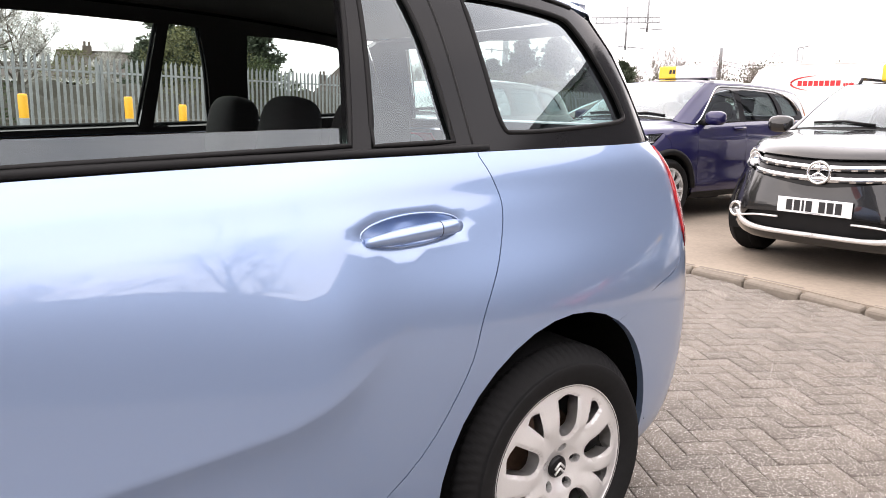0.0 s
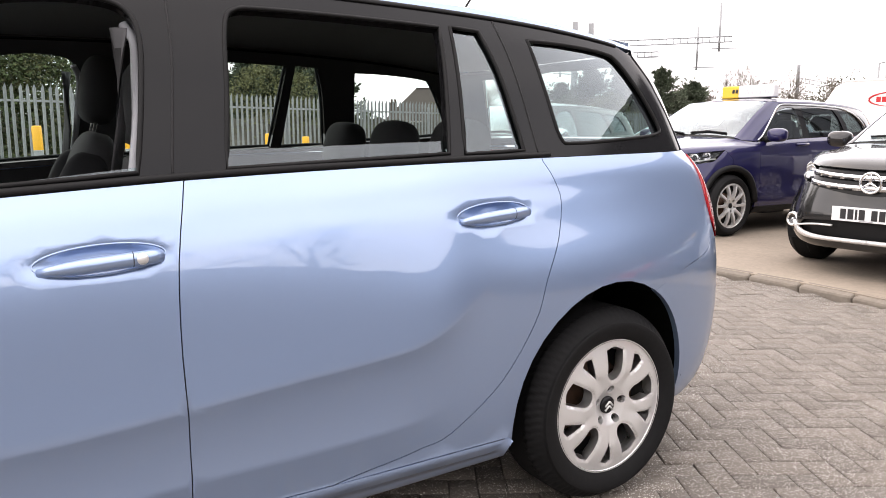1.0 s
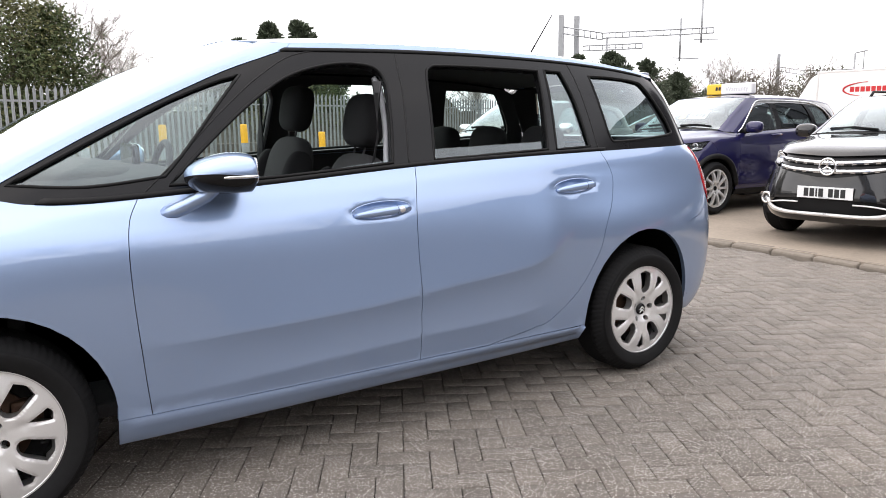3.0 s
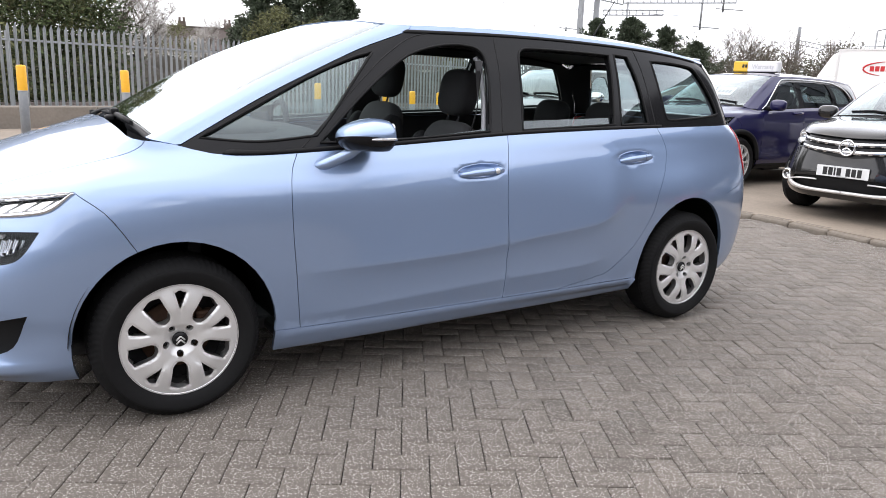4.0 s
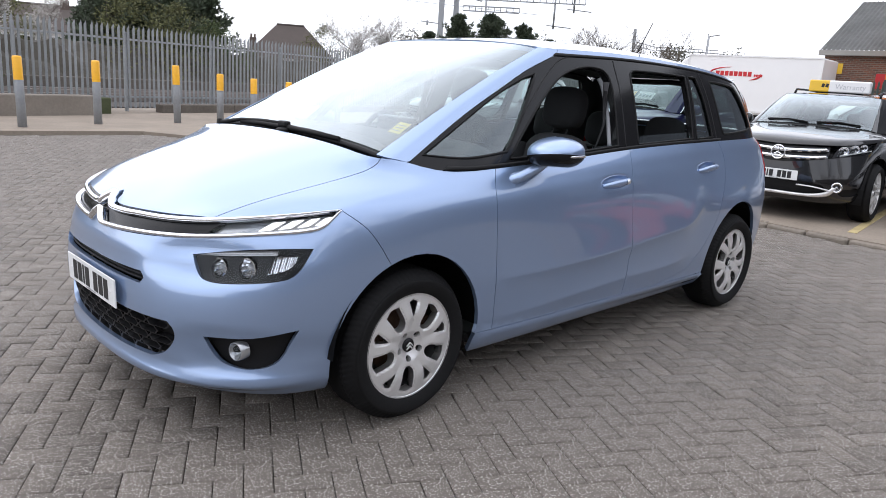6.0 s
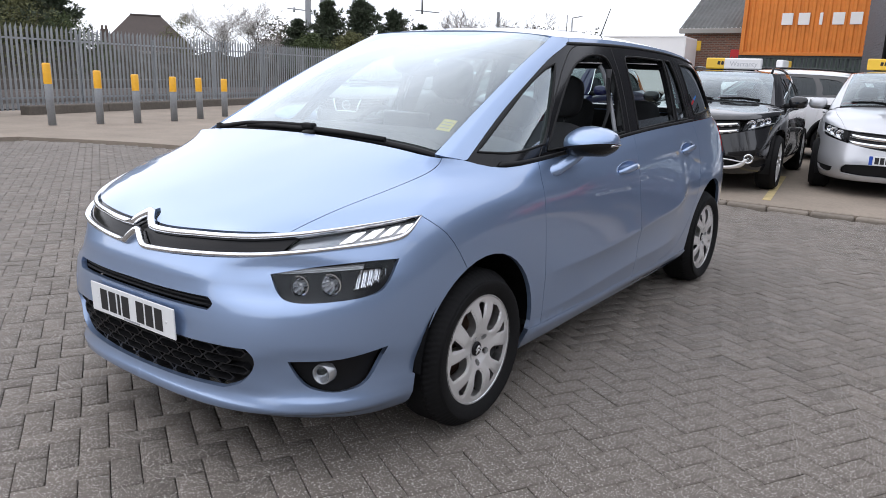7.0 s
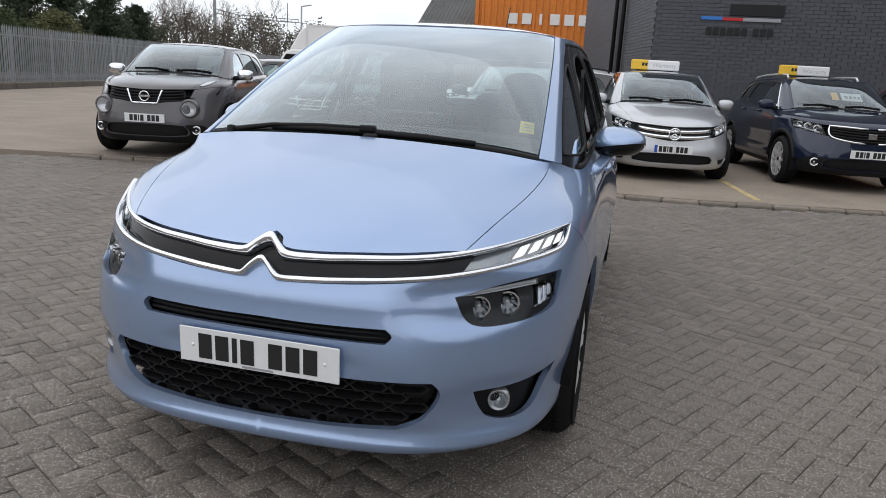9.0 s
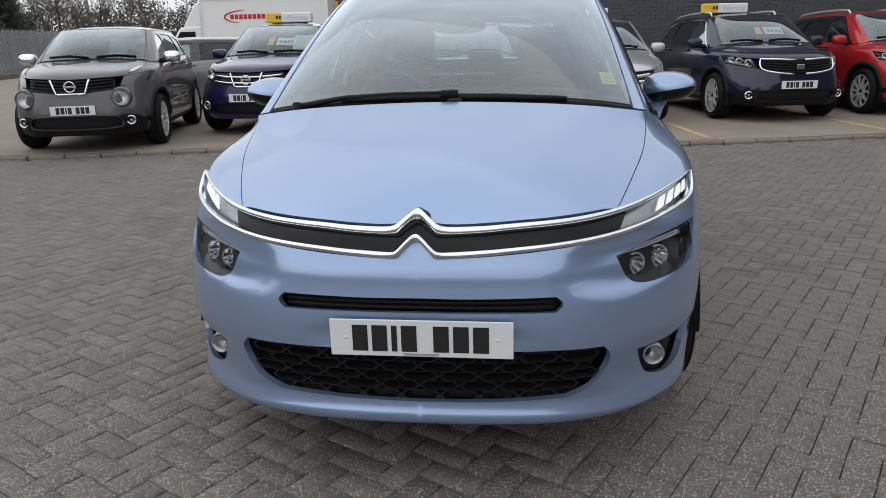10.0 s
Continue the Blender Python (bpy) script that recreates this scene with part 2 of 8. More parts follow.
def sheet(name, skin, outer, holes=(), materials=(), parent=None, label="", side="left", step=.03, scale=(.25, .11), push=0.0, thick=.02, gap=.0014, back=True, crown=0.0, lines=()):
    """A panel of a skin, cut out along 2D outlines, with turned-in edges and a back; side: left, right or both."""
    key = (np.array(outer, float).tobytes(), step, b"".join(np.array(q, float).tobytes() for q in holes), len(lines))
    if key not in CUTS:
        CUTS[key] = triangulated(outer, holes, step, scale, lines)
    uv, tri = (a.copy() for a in CUTS[key])
    p, n = skin.at(uv[:, 0], uv[:, 1]), skin.normal(uv[:, 0], uv[:, 1])
    if side == "both":
        n[abs(p[:, 1]) < 2e-4, 1] = 0
        n /= np.linalg.norm(n, axis=1, keepdims=True)
    a, b, c = p[tri[:, 0]], p[tri[:, 1]], p[tri[:, 2]]
    turn = (np.cross(b - a, c - a) * n[tri].mean(1)).sum(1) < 0
    tri[turn] = tri[turn][:, ::-1]
    p = p + n * push
    count = {}
    for t in tri:
        for i in range(3):
            e = (t[i], t[(i + 1) % 3])
            count[tuple(sorted(e))] = None if tuple(sorted(e)) in count else (e, t[(i + 2) % 3])
    rim = [r for r in count.values() if r and not (side == "both" and abs(p[r[0][0], 1]) < 2e-4 and abs(p[r[0][1], 1]) < 2e-4)]
    inward = np.zeros_like(p)
    for (i, j), k in rim:
        e = p[j] - p[i]
        w = p[k] - p[i]
        w = w - e * (w @ e) / (e @ e + 1e-12)
        w /= np.linalg.norm(w) + 1e-12
        inward[i] += w
        inward[j] += w
    size = np.linalg.norm(inward, axis=1, keepdims=True)
    inward = np.where(size > 1e-6, inward / np.maximum(size, 1e-6), 0)
    if side == "both":
        inward[abs(p[:, 1]) < 2e-4, 1] = 0
    p = p + inward * gap
    N = n.copy()
    if crown:
        r = size[:, 0] > 1e-6
        N[r] = n[r] - inward[r] * crown
        N /= np.linalg.norm(N, axis=1, keepdims=True)
    inner = p - n * thick
    verts, faces, mats, norms, m = [p, inner], [tri], [np.zeros(len(tri), int)], [N[tri].reshape(-1, 3)], len(p)
    if back:
        faces.append(tri[:, ::-1] + m)
        mats.append(np.ones(len(tri), int))
        norms.append(-n[tri[:, ::-1]].reshape(-1, 3))
    quads = np.array([(j, i, i + m, j + m) for (i, j), k in rim]).reshape(-1, 4)
    qn = np.array([-(inward[i] + inward[j]) for (i, j), k in rim]).reshape(-1, 3)
    qn = np.repeat(qn / (np.linalg.norm(qn, axis=1, keepdims=True) + 1e-9), 4, 0)
    verts = np.concatenate(verts)
    faces = [tuple(x) for f in faces for x in f.tolist()] + [tuple(q) for q in quads.tolist()]
    mats = np.concatenate(mats + [np.zeros(len(quads), int)])
    norms = np.concatenate(norms + [qn])
    flip = np.array([1, -1, 1])
    if side == "right" or side == "both":
        out, k = [], 0
        for f in faces:
            out.append(norms[k:k + len(f)][::-1] * flip)
            k += len(f)
        rn, rf, rv = np.concatenate(out), [f[::-1] for f in faces], verts * flip
        if side == "right":
            verts, faces, norms = rv, rf, rn
        else:
            faces = faces + [tuple(i + len(verts) for i in f) for f in rf]
            verts, norms, mats = np.concatenate([verts, rv]), np.concatenate([norms, rn]), np.concatenate([mats, mats])
    me = bpy.data.meshes.new(name)
    me.from_pydata(verts.tolist(), [], faces)
    for mt in materials:
        me.materials.append(mt)
    me.polygons.foreach_set("material_index", np.minimum(mats, len(materials) - 1).tolist())
    smooth(me)
    me.normals_split_custom_set(norms.tolist())
    return hang(name, me, parent, label)


def tube(points, radius, sides=8, closed=False, squash=1.0, taper=None):
    """A bmesh tube along 3D points; squash flattens it along z of its section."""
    bm = bmesh.new()
    pts = [Vector(p) for p in points]
    rings, n = [], len(pts)
    for i, p in enumerate(pts):
        d = (pts[(i + 1) % n] - pts[i - 1]) if closed else (pts[min(i + 1, n - 1)] - pts[max(i - 1, 0)])
        d = d.normalized() if d.length > 1e-9 else Vector((1, 0, 0))
        a = d.cross(Vector((0, 0, 1)))
        a = a.normalized() if a.length > 1e-3 else Vector((0, 1, 0))
        b = a.cross(d)
        r = radius * (taper[i] if taper else 1)
        rings.append([bm.verts.new(p + (a * math.cos(s) + b * math.sin(s) * squash) * r) for s in (2 * math.pi * k / sides for k in range(sides))])
    for i in range(n if closed else n - 1):
        q, w = rings[i], rings[(i + 1) % n]
        for k in range(sides):
            bm.faces.new((q[k], q[(k + 1) % sides], w[(k + 1) % sides], w[k])).smooth = True
    if not closed:
        bm.faces.new(rings[0][::-1])
        bm.faces.new(rings[-1])
    bmesh.ops.recalc_face_normals(bm, faces=bm.faces)
    return bm


def block(size, at=(0, 0, 0), bevel=0.0, turn=None, segments=2, bm=None):
    """A bevelled box as a bmesh, or added to one."""
    b = bmesh.new()
    bmesh.ops.create_cube(b, size=1, matrix=Matrix.Diagonal((*size, 1)))
    if bevel:
        bmesh.ops.bevel(b, geom=b.edges[:], offset=bevel, segments=segments, affect="EDGES", profile=.5)
    b.transform(Matrix.Translation(at) @ (turn or Matrix()))
    if bm is None:
        return b
    me = bpy.data.meshes.new("t")
    b.to_mesh(me)
    b.free()
    bm.from_mesh(me)
    bpy.data.meshes.remove(me)
    return bm


def lathe(profile, sides=48, axis="y"):
    """A bmesh turned from (radius, depth) pairs round the axis."""
    bm, rings = bmesh.new(), []
    for r, d in profile:
        row = []
        for k in range(sides):
            a = 2 * math.pi * k / sides
            c, s = r * math.cos(a), r * math.sin(a)
            row.append(bm.verts.new({"y": (c, d, s), "z": (c, s, d), "x": (d, c, s)}[axis]))
        rings.append(row)
    for q, w in zip(rings, rings[1:]):
        for k in range(sides):
            bm.faces.new((q[k], q[(k + 1) % sides], w[(k + 1) % sides], w[k])).smooth = True
    bmesh.ops.remove_doubles(bm, verts=bm.verts, dist=1e-5)
    bmesh.ops.recalc_face_normals(bm, faces=bm.faces)
    return bm


def blob(size, at=(0, 0, 0), power=2.5, n=24, turn=None, rings=16):
    """A rounded box (superellipsoid) as a bmesh."""
    bm, rows = bmesh.new(), []
    pw = lambda t: math.copysign(abs(t) ** (2 / power), t)
    for i in range(1, rings):
        th = math.pi * i / rings - math.pi / 2
        rows.append([bm.verts.new((size[0] / 2 * pw(math.cos(th)) * pw(math.cos(2 * math.pi * k / n)),
                                   size[1] / 2 * pw(math.cos(th)) * pw(math.sin(2 * math.pi * k / n)), size[2] / 2 * pw(math.sin(th)))) for k in range(n)])
    for q, w in zip(rows, rows[1:]):
        for k in range(n):
            bm.faces.new((q[k], q[(k + 1) % n], w[(k + 1) % n], w[k])).smooth = True
    bm.faces.new(rows[0][::-1]).smooth = True
    bm.faces.new(rows[-1]).smooth = True
    bm.transform(Matrix.Translation(at) @ (turn or Matrix()))
    return bm


class Flat:
    """A dished disc or board as a skin: a function gives the depth at (a, b); it faces -y."""

    def __init__(self, depth):
        self.depth = depth

    def at(self, u, v):
        return np.stack([u, self.depth(u, v), v], 1)

    def normal(self, u, v):
        e = 4e-3
        dx, dz = (self.depth(u + e, v) - self.depth(u - e, v)) / (2 * e), (self.depth(u, v + e) - self.depth(u, v - e)) / (2 * e)
        n = np.stack([dx, -np.ones_like(u), dz], 1)
        return n / np.linalg.norm(n, axis=1, keepdims=True)


def ellipse(cx, cy, rx, ry, n=24, a0=0.0, a1=2 * math.pi):
    full = abs(a1 - a0 - 2 * math.pi) < 1e-6
    return np.array([(cx + rx * math.cos(a), cy + ry * math.sin(a)) for a in (a0 + (a1 - a0) * k / (n if full else n - 1) for k in range(n))])


# ---- materials ----
def material(name, colour, rough=.5, metal=0.0, grain=0.0, scale=40.0, bump=0.0, coat=0.0, stain=0.0, stain_scale=2.0, islands=0.0, objects=0.0, spec=.5):
    """A surface with variation at two scales (grain and stains), relief, and a change from piece to piece."""
    m = bpy.data.materials.new(name)
    m.use_nodes = True
    nt = m.node_tree
    N, L = nt.nodes, nt.links
    b = N["Principled BSDF"]
    b.inputs["Roughness"].default_value, b.inputs["Metallic"].default_value = rough, metal
    b.inputs["Coat Weight"].default_value, b.inputs["Coat Roughness"].default_value = coat, .03
    b.inputs["Specular IOR Level"].default_value = spec
    b.inputs["Base Color"].default_value = (*colour, 1)
    if not (grain or stain or bump or islands or objects):
        return m
    co = N.new("ShaderNodeTexCoord")
    fac = None

    def add(socket, amount):
        nonlocal fac
        k = N.new("ShaderNodeMath")
        k.operation = "MULTIPLY_ADD"
        L.new(socket, k.inputs[0])
        k.inputs[1].default_value = 2 * amount
        if fac is None:
            k.inputs[2].default_value = 1 - amount
        else:
            s = N.new("ShaderNodeMath")
            s.operation = "SUBTRACT"
            L.new(fac, s.inputs[0])
            s.inputs[1].default_value = amount
            L.new(s.outputs[0], k.inputs[2])
        fac = k.outputs[0]

    fine = N.new("ShaderNodeTexNoise")
    fine.inputs["Scale"].default_value, fine.inputs["Detail"].default_value = scale, 6
    L.new(co.outputs["Object"], fine.inputs["Vector"])
    if grain:
        add(fine.outputs["Fac"], grain)
    if stain:
        wide = N.new("ShaderNodeTexNoise")
        wide.inputs["Scale"].default_value, wide.inputs["Detail"].default_value, wide.inputs["Roughness"].default_value = stain_scale, 5, .65
        L.new(co.outputs["Object"], wide.inputs["Vector"])
        add(wide.outputs["Fac"], stain)
    if islands:
        g = N.new("ShaderNodeNewGeometry")
        add(g.outputs["Random Per Island"], islands)
    if objects:
        o = N.new("ShaderNodeObjectInfo")
        add(o.outputs["Random"], objects)
    if fac is not None:
        mul = N.new("ShaderNodeVectorMath")
        mul.operation = "SCALE"
        mul.inputs[0].default_value = colour
        L.new(fac, mul.inputs["Scale"])
        L.new(mul.outputs[0], b.inputs["Base Color"])
    if bump:
        k = N.new("ShaderNodeBump")
        k.inputs["Strength"].default_value, k.inputs["Distance"].default_value = min(1, bump), .004
        L.new(fine.outputs["Fac"], k.inputs["Height"])
        L.new(k.outputs[0], b.inputs["Normal"])
    return m


def glass(name, tint, gloss=1.0, rough=.0):
    m = bpy.data.materials.new(name)
    m.use_nodes = True
    N, L = m.node_tree.nodes, m.node_tree.links
    N.remove(N["Principled BSDF"])
    t, g, x, f = (N.new("ShaderNode" + k) for k in ("BsdfTransparent", "BsdfGlossy", "MixShader", "LayerWeight"))
    t.inputs["Color"].default_value = (*tint, 1)
    g.inputs["Roughness"].default_value = rough
    # blue put into the gloss colour, for the bluish sky it mirrors
    g.inputs["Color"].default_value = (.88, .96, 1, 1)
    f.inputs["Blend"].default_value = .5
    steep = N.new("ShaderNodeMath")
    steep.operation = "POWER"
    steep.inputs[1].default_value = 3.0
    L.new(f.outputs["Facing"], steep.inputs[0])
    k = N.new("ShaderNodeMath")
    k.operation, k.use_clamp = "MULTIPLY_ADD", True
    k.inputs[1].default_value, k.inputs[2].default_value = .95 * gloss, .05 * gloss
    L.new(steep.outputs[0], k.inputs[0])
    L.new(k.outputs[0], x.inputs[0])
    L.new(t.outputs[0], x.inputs[1])
    L.new(g.outputs[0], x.inputs[2])
    L.new(x.outputs[0], N["Material Output"].inputs["Surface"])
    return m


def glow(name, colour, strength):
    m = material(name, colour, .3)
    b = m.node_tree.nodes["Principled BSDF"]
    b.inputs["Emission Color"].default_value, b.inputs["Emission Strength"].default_value = (*colour, 1), strength
    return m


def car_paint(name, colour, metal=.4, rough=.38, flake=.03, coat=1.5):
    m = material(name, colour, rough, metal, grain=flake, scale=900, coat=1.0, stain=.02, stain_scale=1.5, spec=.2)
    m.node_tree.nodes["Principled BSDF"].inputs["Coat IOR"].default_value = coat
    return m


def paver_material(name, colour):
    """Weathered concrete block with small pale aggregate flecks, a patchy wear of them, and dirt."""
    m = material(name, colour, .85, grain=.30, scale=110, stain=.20, stain_scale=.9, islands=.15, bump=.9)
    N, L = m.node_tree.nodes, m.node_tree.links
    b = N["Principled BSDF"]
    co = N["Texture Coordinate"]
    wear = N.new("ShaderNodeTexNoise")
    wear.inputs["Scale"].default_value, wear.inputs["Detail"].default_value = 5.0, 4
    L.new(co.outputs["Object"], wear.inputs["Vector"])
    for scale, size, share in ((95, .30, .46), (190, .36, .55)):
        v = N.new("ShaderNodeTexVoronoi")
        v.inputs["Scale"].default_value = scale
        L.new(co.outputs["Object"], v.inputs["Vector"])
        near = N.new("ShaderNodeMapRange")
        for key, value in (("From Min", size), ("From Max", size * .7), ("To Min", 0), ("To Max", .95)):
            near.inputs[key].default_value = value
        L.new(v.outputs["Distance"], near.inputs["Value"])
        sep = N.new("ShaderNodeSeparateColor")
        L.new(v.outputs["Color"], sep.inputs[0])
        mixed = N.new("ShaderNodeMath")
        mixed.operation = "MULTIPLY_ADD"
        L.new(wear.outputs["Fac"], mixed.inputs[0])
        mixed.inputs[1].default_value = .9
        L.new(sep.outputs[0], mixed.inputs[2])
        pick = N.new("ShaderNodeMapRange")
        for key, value in (("From Min", 1.45 - share), ("From Max", 1.62 - share), ("To Min", 0), ("To Max", 1)):
            pick.inputs[key].default_value = value
        L.new(mixed.outputs[0], pick.inputs["Value"])
        amt = N.new("ShaderNodeMath")
        amt.operation = "MULTIPLY"
        L.new(near.outputs[0], amt.inputs[0])
        L.new(pick.outputs[0], amt.inputs[1])
        mx = N.new("ShaderNodeMix")
        mx.data_type = "RGBA"
        L.new(amt.outputs[0], mx.inputs[0])
        L.new(b.inputs["Base Color"].links[0].from_socket, mx.inputs[6])
        mx.inputs[7].default_value = (.60, .575, .53, 1)
        L.new(mx.outputs[2], b.inputs["Base Color"])
    return m


PAINT_BLUE = car_paint("light_blue_metallic_paint", (.275, .378, .575), .70, .33, coat=1.75)
TRIM = material("black_plastic_trim", (.008, .008, .0085), .55, grain=.2, scale=300, spec=.2)
GLOSS_BLACK = material("gloss_black", (.006, .006, .007), .08, coat=1)
SATIN_BLACK = material("satin_black_film", (.010, .010, .011), .13, grain=.15, scale=400, spec=.2)
DARK_PLASTIC = material("dark_grille_plastic", (.008, .008, .009), .5, spec=.3)
LINING = material("dark_interior_plastic", (.03, .03, .033), .7, grain=.15, scale=200)
HEADLINING = material("grey_headlining", (.10, .10, .105), .9, grain=.1, scale=300)
FABRIC = material("black_seat_fabric", (.016, .016, .018), .95, grain=.3, scale=500, bump=.3)
FABRIC_GREY = material("grey_seat_fabric", (.045, .045, .048), .95, grain=.3, scale=400, bump=.3)
CHROME = material("chrome", (.82, .83, .85), .07, 1)
ALLOY = material("silver_alloy", (.74, .735, .73), .30, .55, grain=.05, scale=300)
RUBBER = material("tyre_rubber", (.0075, .0075, .008), .75, grain=.25, scale=60, bump=.15, stain=.25, stain_scale=6, spec=.2)
BARREL = material("dark_wheel_barrel", (.10, .10, .10), .5, .6, grain=.2, scale=80)
RUST = material("brake_iron", (.10, .055, .035), .7, .4, grain=.5, scale=30)
DARK = material("dark_void", (.010, .010, .011), .8)
CLEAR = glass("clear_glass", (.74, .87, .84), 1.9)
SCREEN_GLASS = glass("windscreen_glass", (.80, .87, .86), 1.7)
TINT = glass("tinted_glass", (.60, .71, .69), 1.7)
DARK_GLASS = glass("dark_glass", (.16, .18, .19), 1.0)
LENS = glass("lamp_lens", (.93, .94, .95), .3)
LAMP_INNER = material("bright_lamp_moulding", (.42, .43, .44), .25, .7, grain=.1, scale=120)
LED = glow("lit_running_lamp", (1, .98, .95), .45)
RED_LENS = material("red_lamp_lens", (.42, .008, .012), .1, coat=1)
AMBER = material("amber_lens", (.7, .25, .03), .2, coat=1)
PLATE_WHITE = material("white_number_plate", (.72, .73, .73), .35, grain=.03, scale=60)
PLATE_BLUE = material("blue_plate_band", (.02, .08, .42), .35)
INK = material("black_ink", (.012, .012, .013), .5)
YELLOW_CARD = material("yellow_card", (.80, .68, .08), .6)
WHITE_GLOSS = material("white_plastic", (.78, .78, .78), .35, grain=.03, scale=8)
TOPPER_YELLOW = material("yellow_topper_plastic", (.80, .50, .04), .4)
GREY_INK = material("grey_ink", (.30, .31, .33), .6)
PALE_INK = material("pale_grey_ink", (.50, .51, .53), .6)


# ---- cars ----
def bump_at(x0, z0, rx, rz, depth, slant=0.0, power=2.0):
    """A dent (depth < 0) or swelling of the left flank round (x0, z0)."""
    c, s = math.cos(slant), math.sin(slant)

    def f(p):
        dx, dz = p[:, 0] - x0, p[:, 2] - z0
        a, b = (dx * c + dz * s) / rx, (-dx * s + dz * c) / rz
        return depth * np.exp(-((a * a + b * b) ** power))
    return f


def hollow(x0, x1, zc, half, depth, rise=0.0, soft=.25):
    """A long hollow along the flank between x0 and x1."""
    def f(p):
        x, z = p[:, 0], p[:, 2]
        w = 1 / (1 + np.exp(-(x - x0) / soft * 4)) / (1 + np.exp((x - x1) / soft * 4))
        return depth * w * np.exp(-((z - zc - rise * (x - x0)) / half) ** 2) * (p[:, 1] < -.5)
    return f


def crease(line, x0, x1, depth, above, below):
    """A sharp fold along the flank: the side flares out towards the line from above and turns in below it."""
    def f(p):
        lx, lz = zip(*rounded_path(line, False, 8))
        x, slope = p[:, 0], np.interp(p[:, 0], lx, np.gradient(lz, lx))
        d = (p[:, 2] - np.interp(p[:, 0], lx, lz)) / np.sqrt(1 + slope ** 2)
        soft = np.sqrt(d * d + .006 ** 2)
        w = 1 / (1 + np.exp(-(x - x0) / .10)) / (1 + np.exp((x - x1) / .04))
        return depth * w * np.exp(-np.where(d > 0, (soft - .006) / above, (soft - .006) / below)) * (p[:, 1] < -.5)
    return f


def nose_dent(y0, z0, ry, rz, depth, power=2.0):
    def f(p):
        a, b = (abs(p[:, 1]) - y0) / ry, (p[:, 2] - z0) / rz
        return depth * np.exp(-((a * a + b * b) ** power)) * (p[:, 0] < -.3)
    return f


def nose_ridge(z0, half, height):
    """A lip round the nose at one height."""
    return lambda p: height * np.exp(-((p[:, 2] - z0) / half) ** 2) / (1 + np.exp((p[:, 0] + .5) / .06))


def bent(p, xs, zs, w):
    """A point of the blue car's cage moved by maps of x and z, and a width factor."""
    return (float(np.interp(p[0], *xs)), p[1] * w, float(np.interp(p[2], *zs)))


def arc_xz(cx, cz, rx, rz, a0, a1, n=14):
    return np.array([(cx + rx * math.cos(a), cz + rz * math.sin(a)) for a in np.radians(np.linspace(a0, a1, n))])


def uv_line(*points, n=4):
    """A smooth open curve in (u, v) through points."""
    return rounded_path(points, closed=False, n=n)


def joined(*curves):
    out = []
    for c in curves:
        for p in np.atleast_2d(c):
            if not out or np.abs(np.array(out[-1]) - p).max() > 1e-4:
                out.append(tuple(p))
    if np.abs(np.array(out[0]) - np.array(out[-1])).max() < 1e-4:
        out.pop()
    return np.array(out)


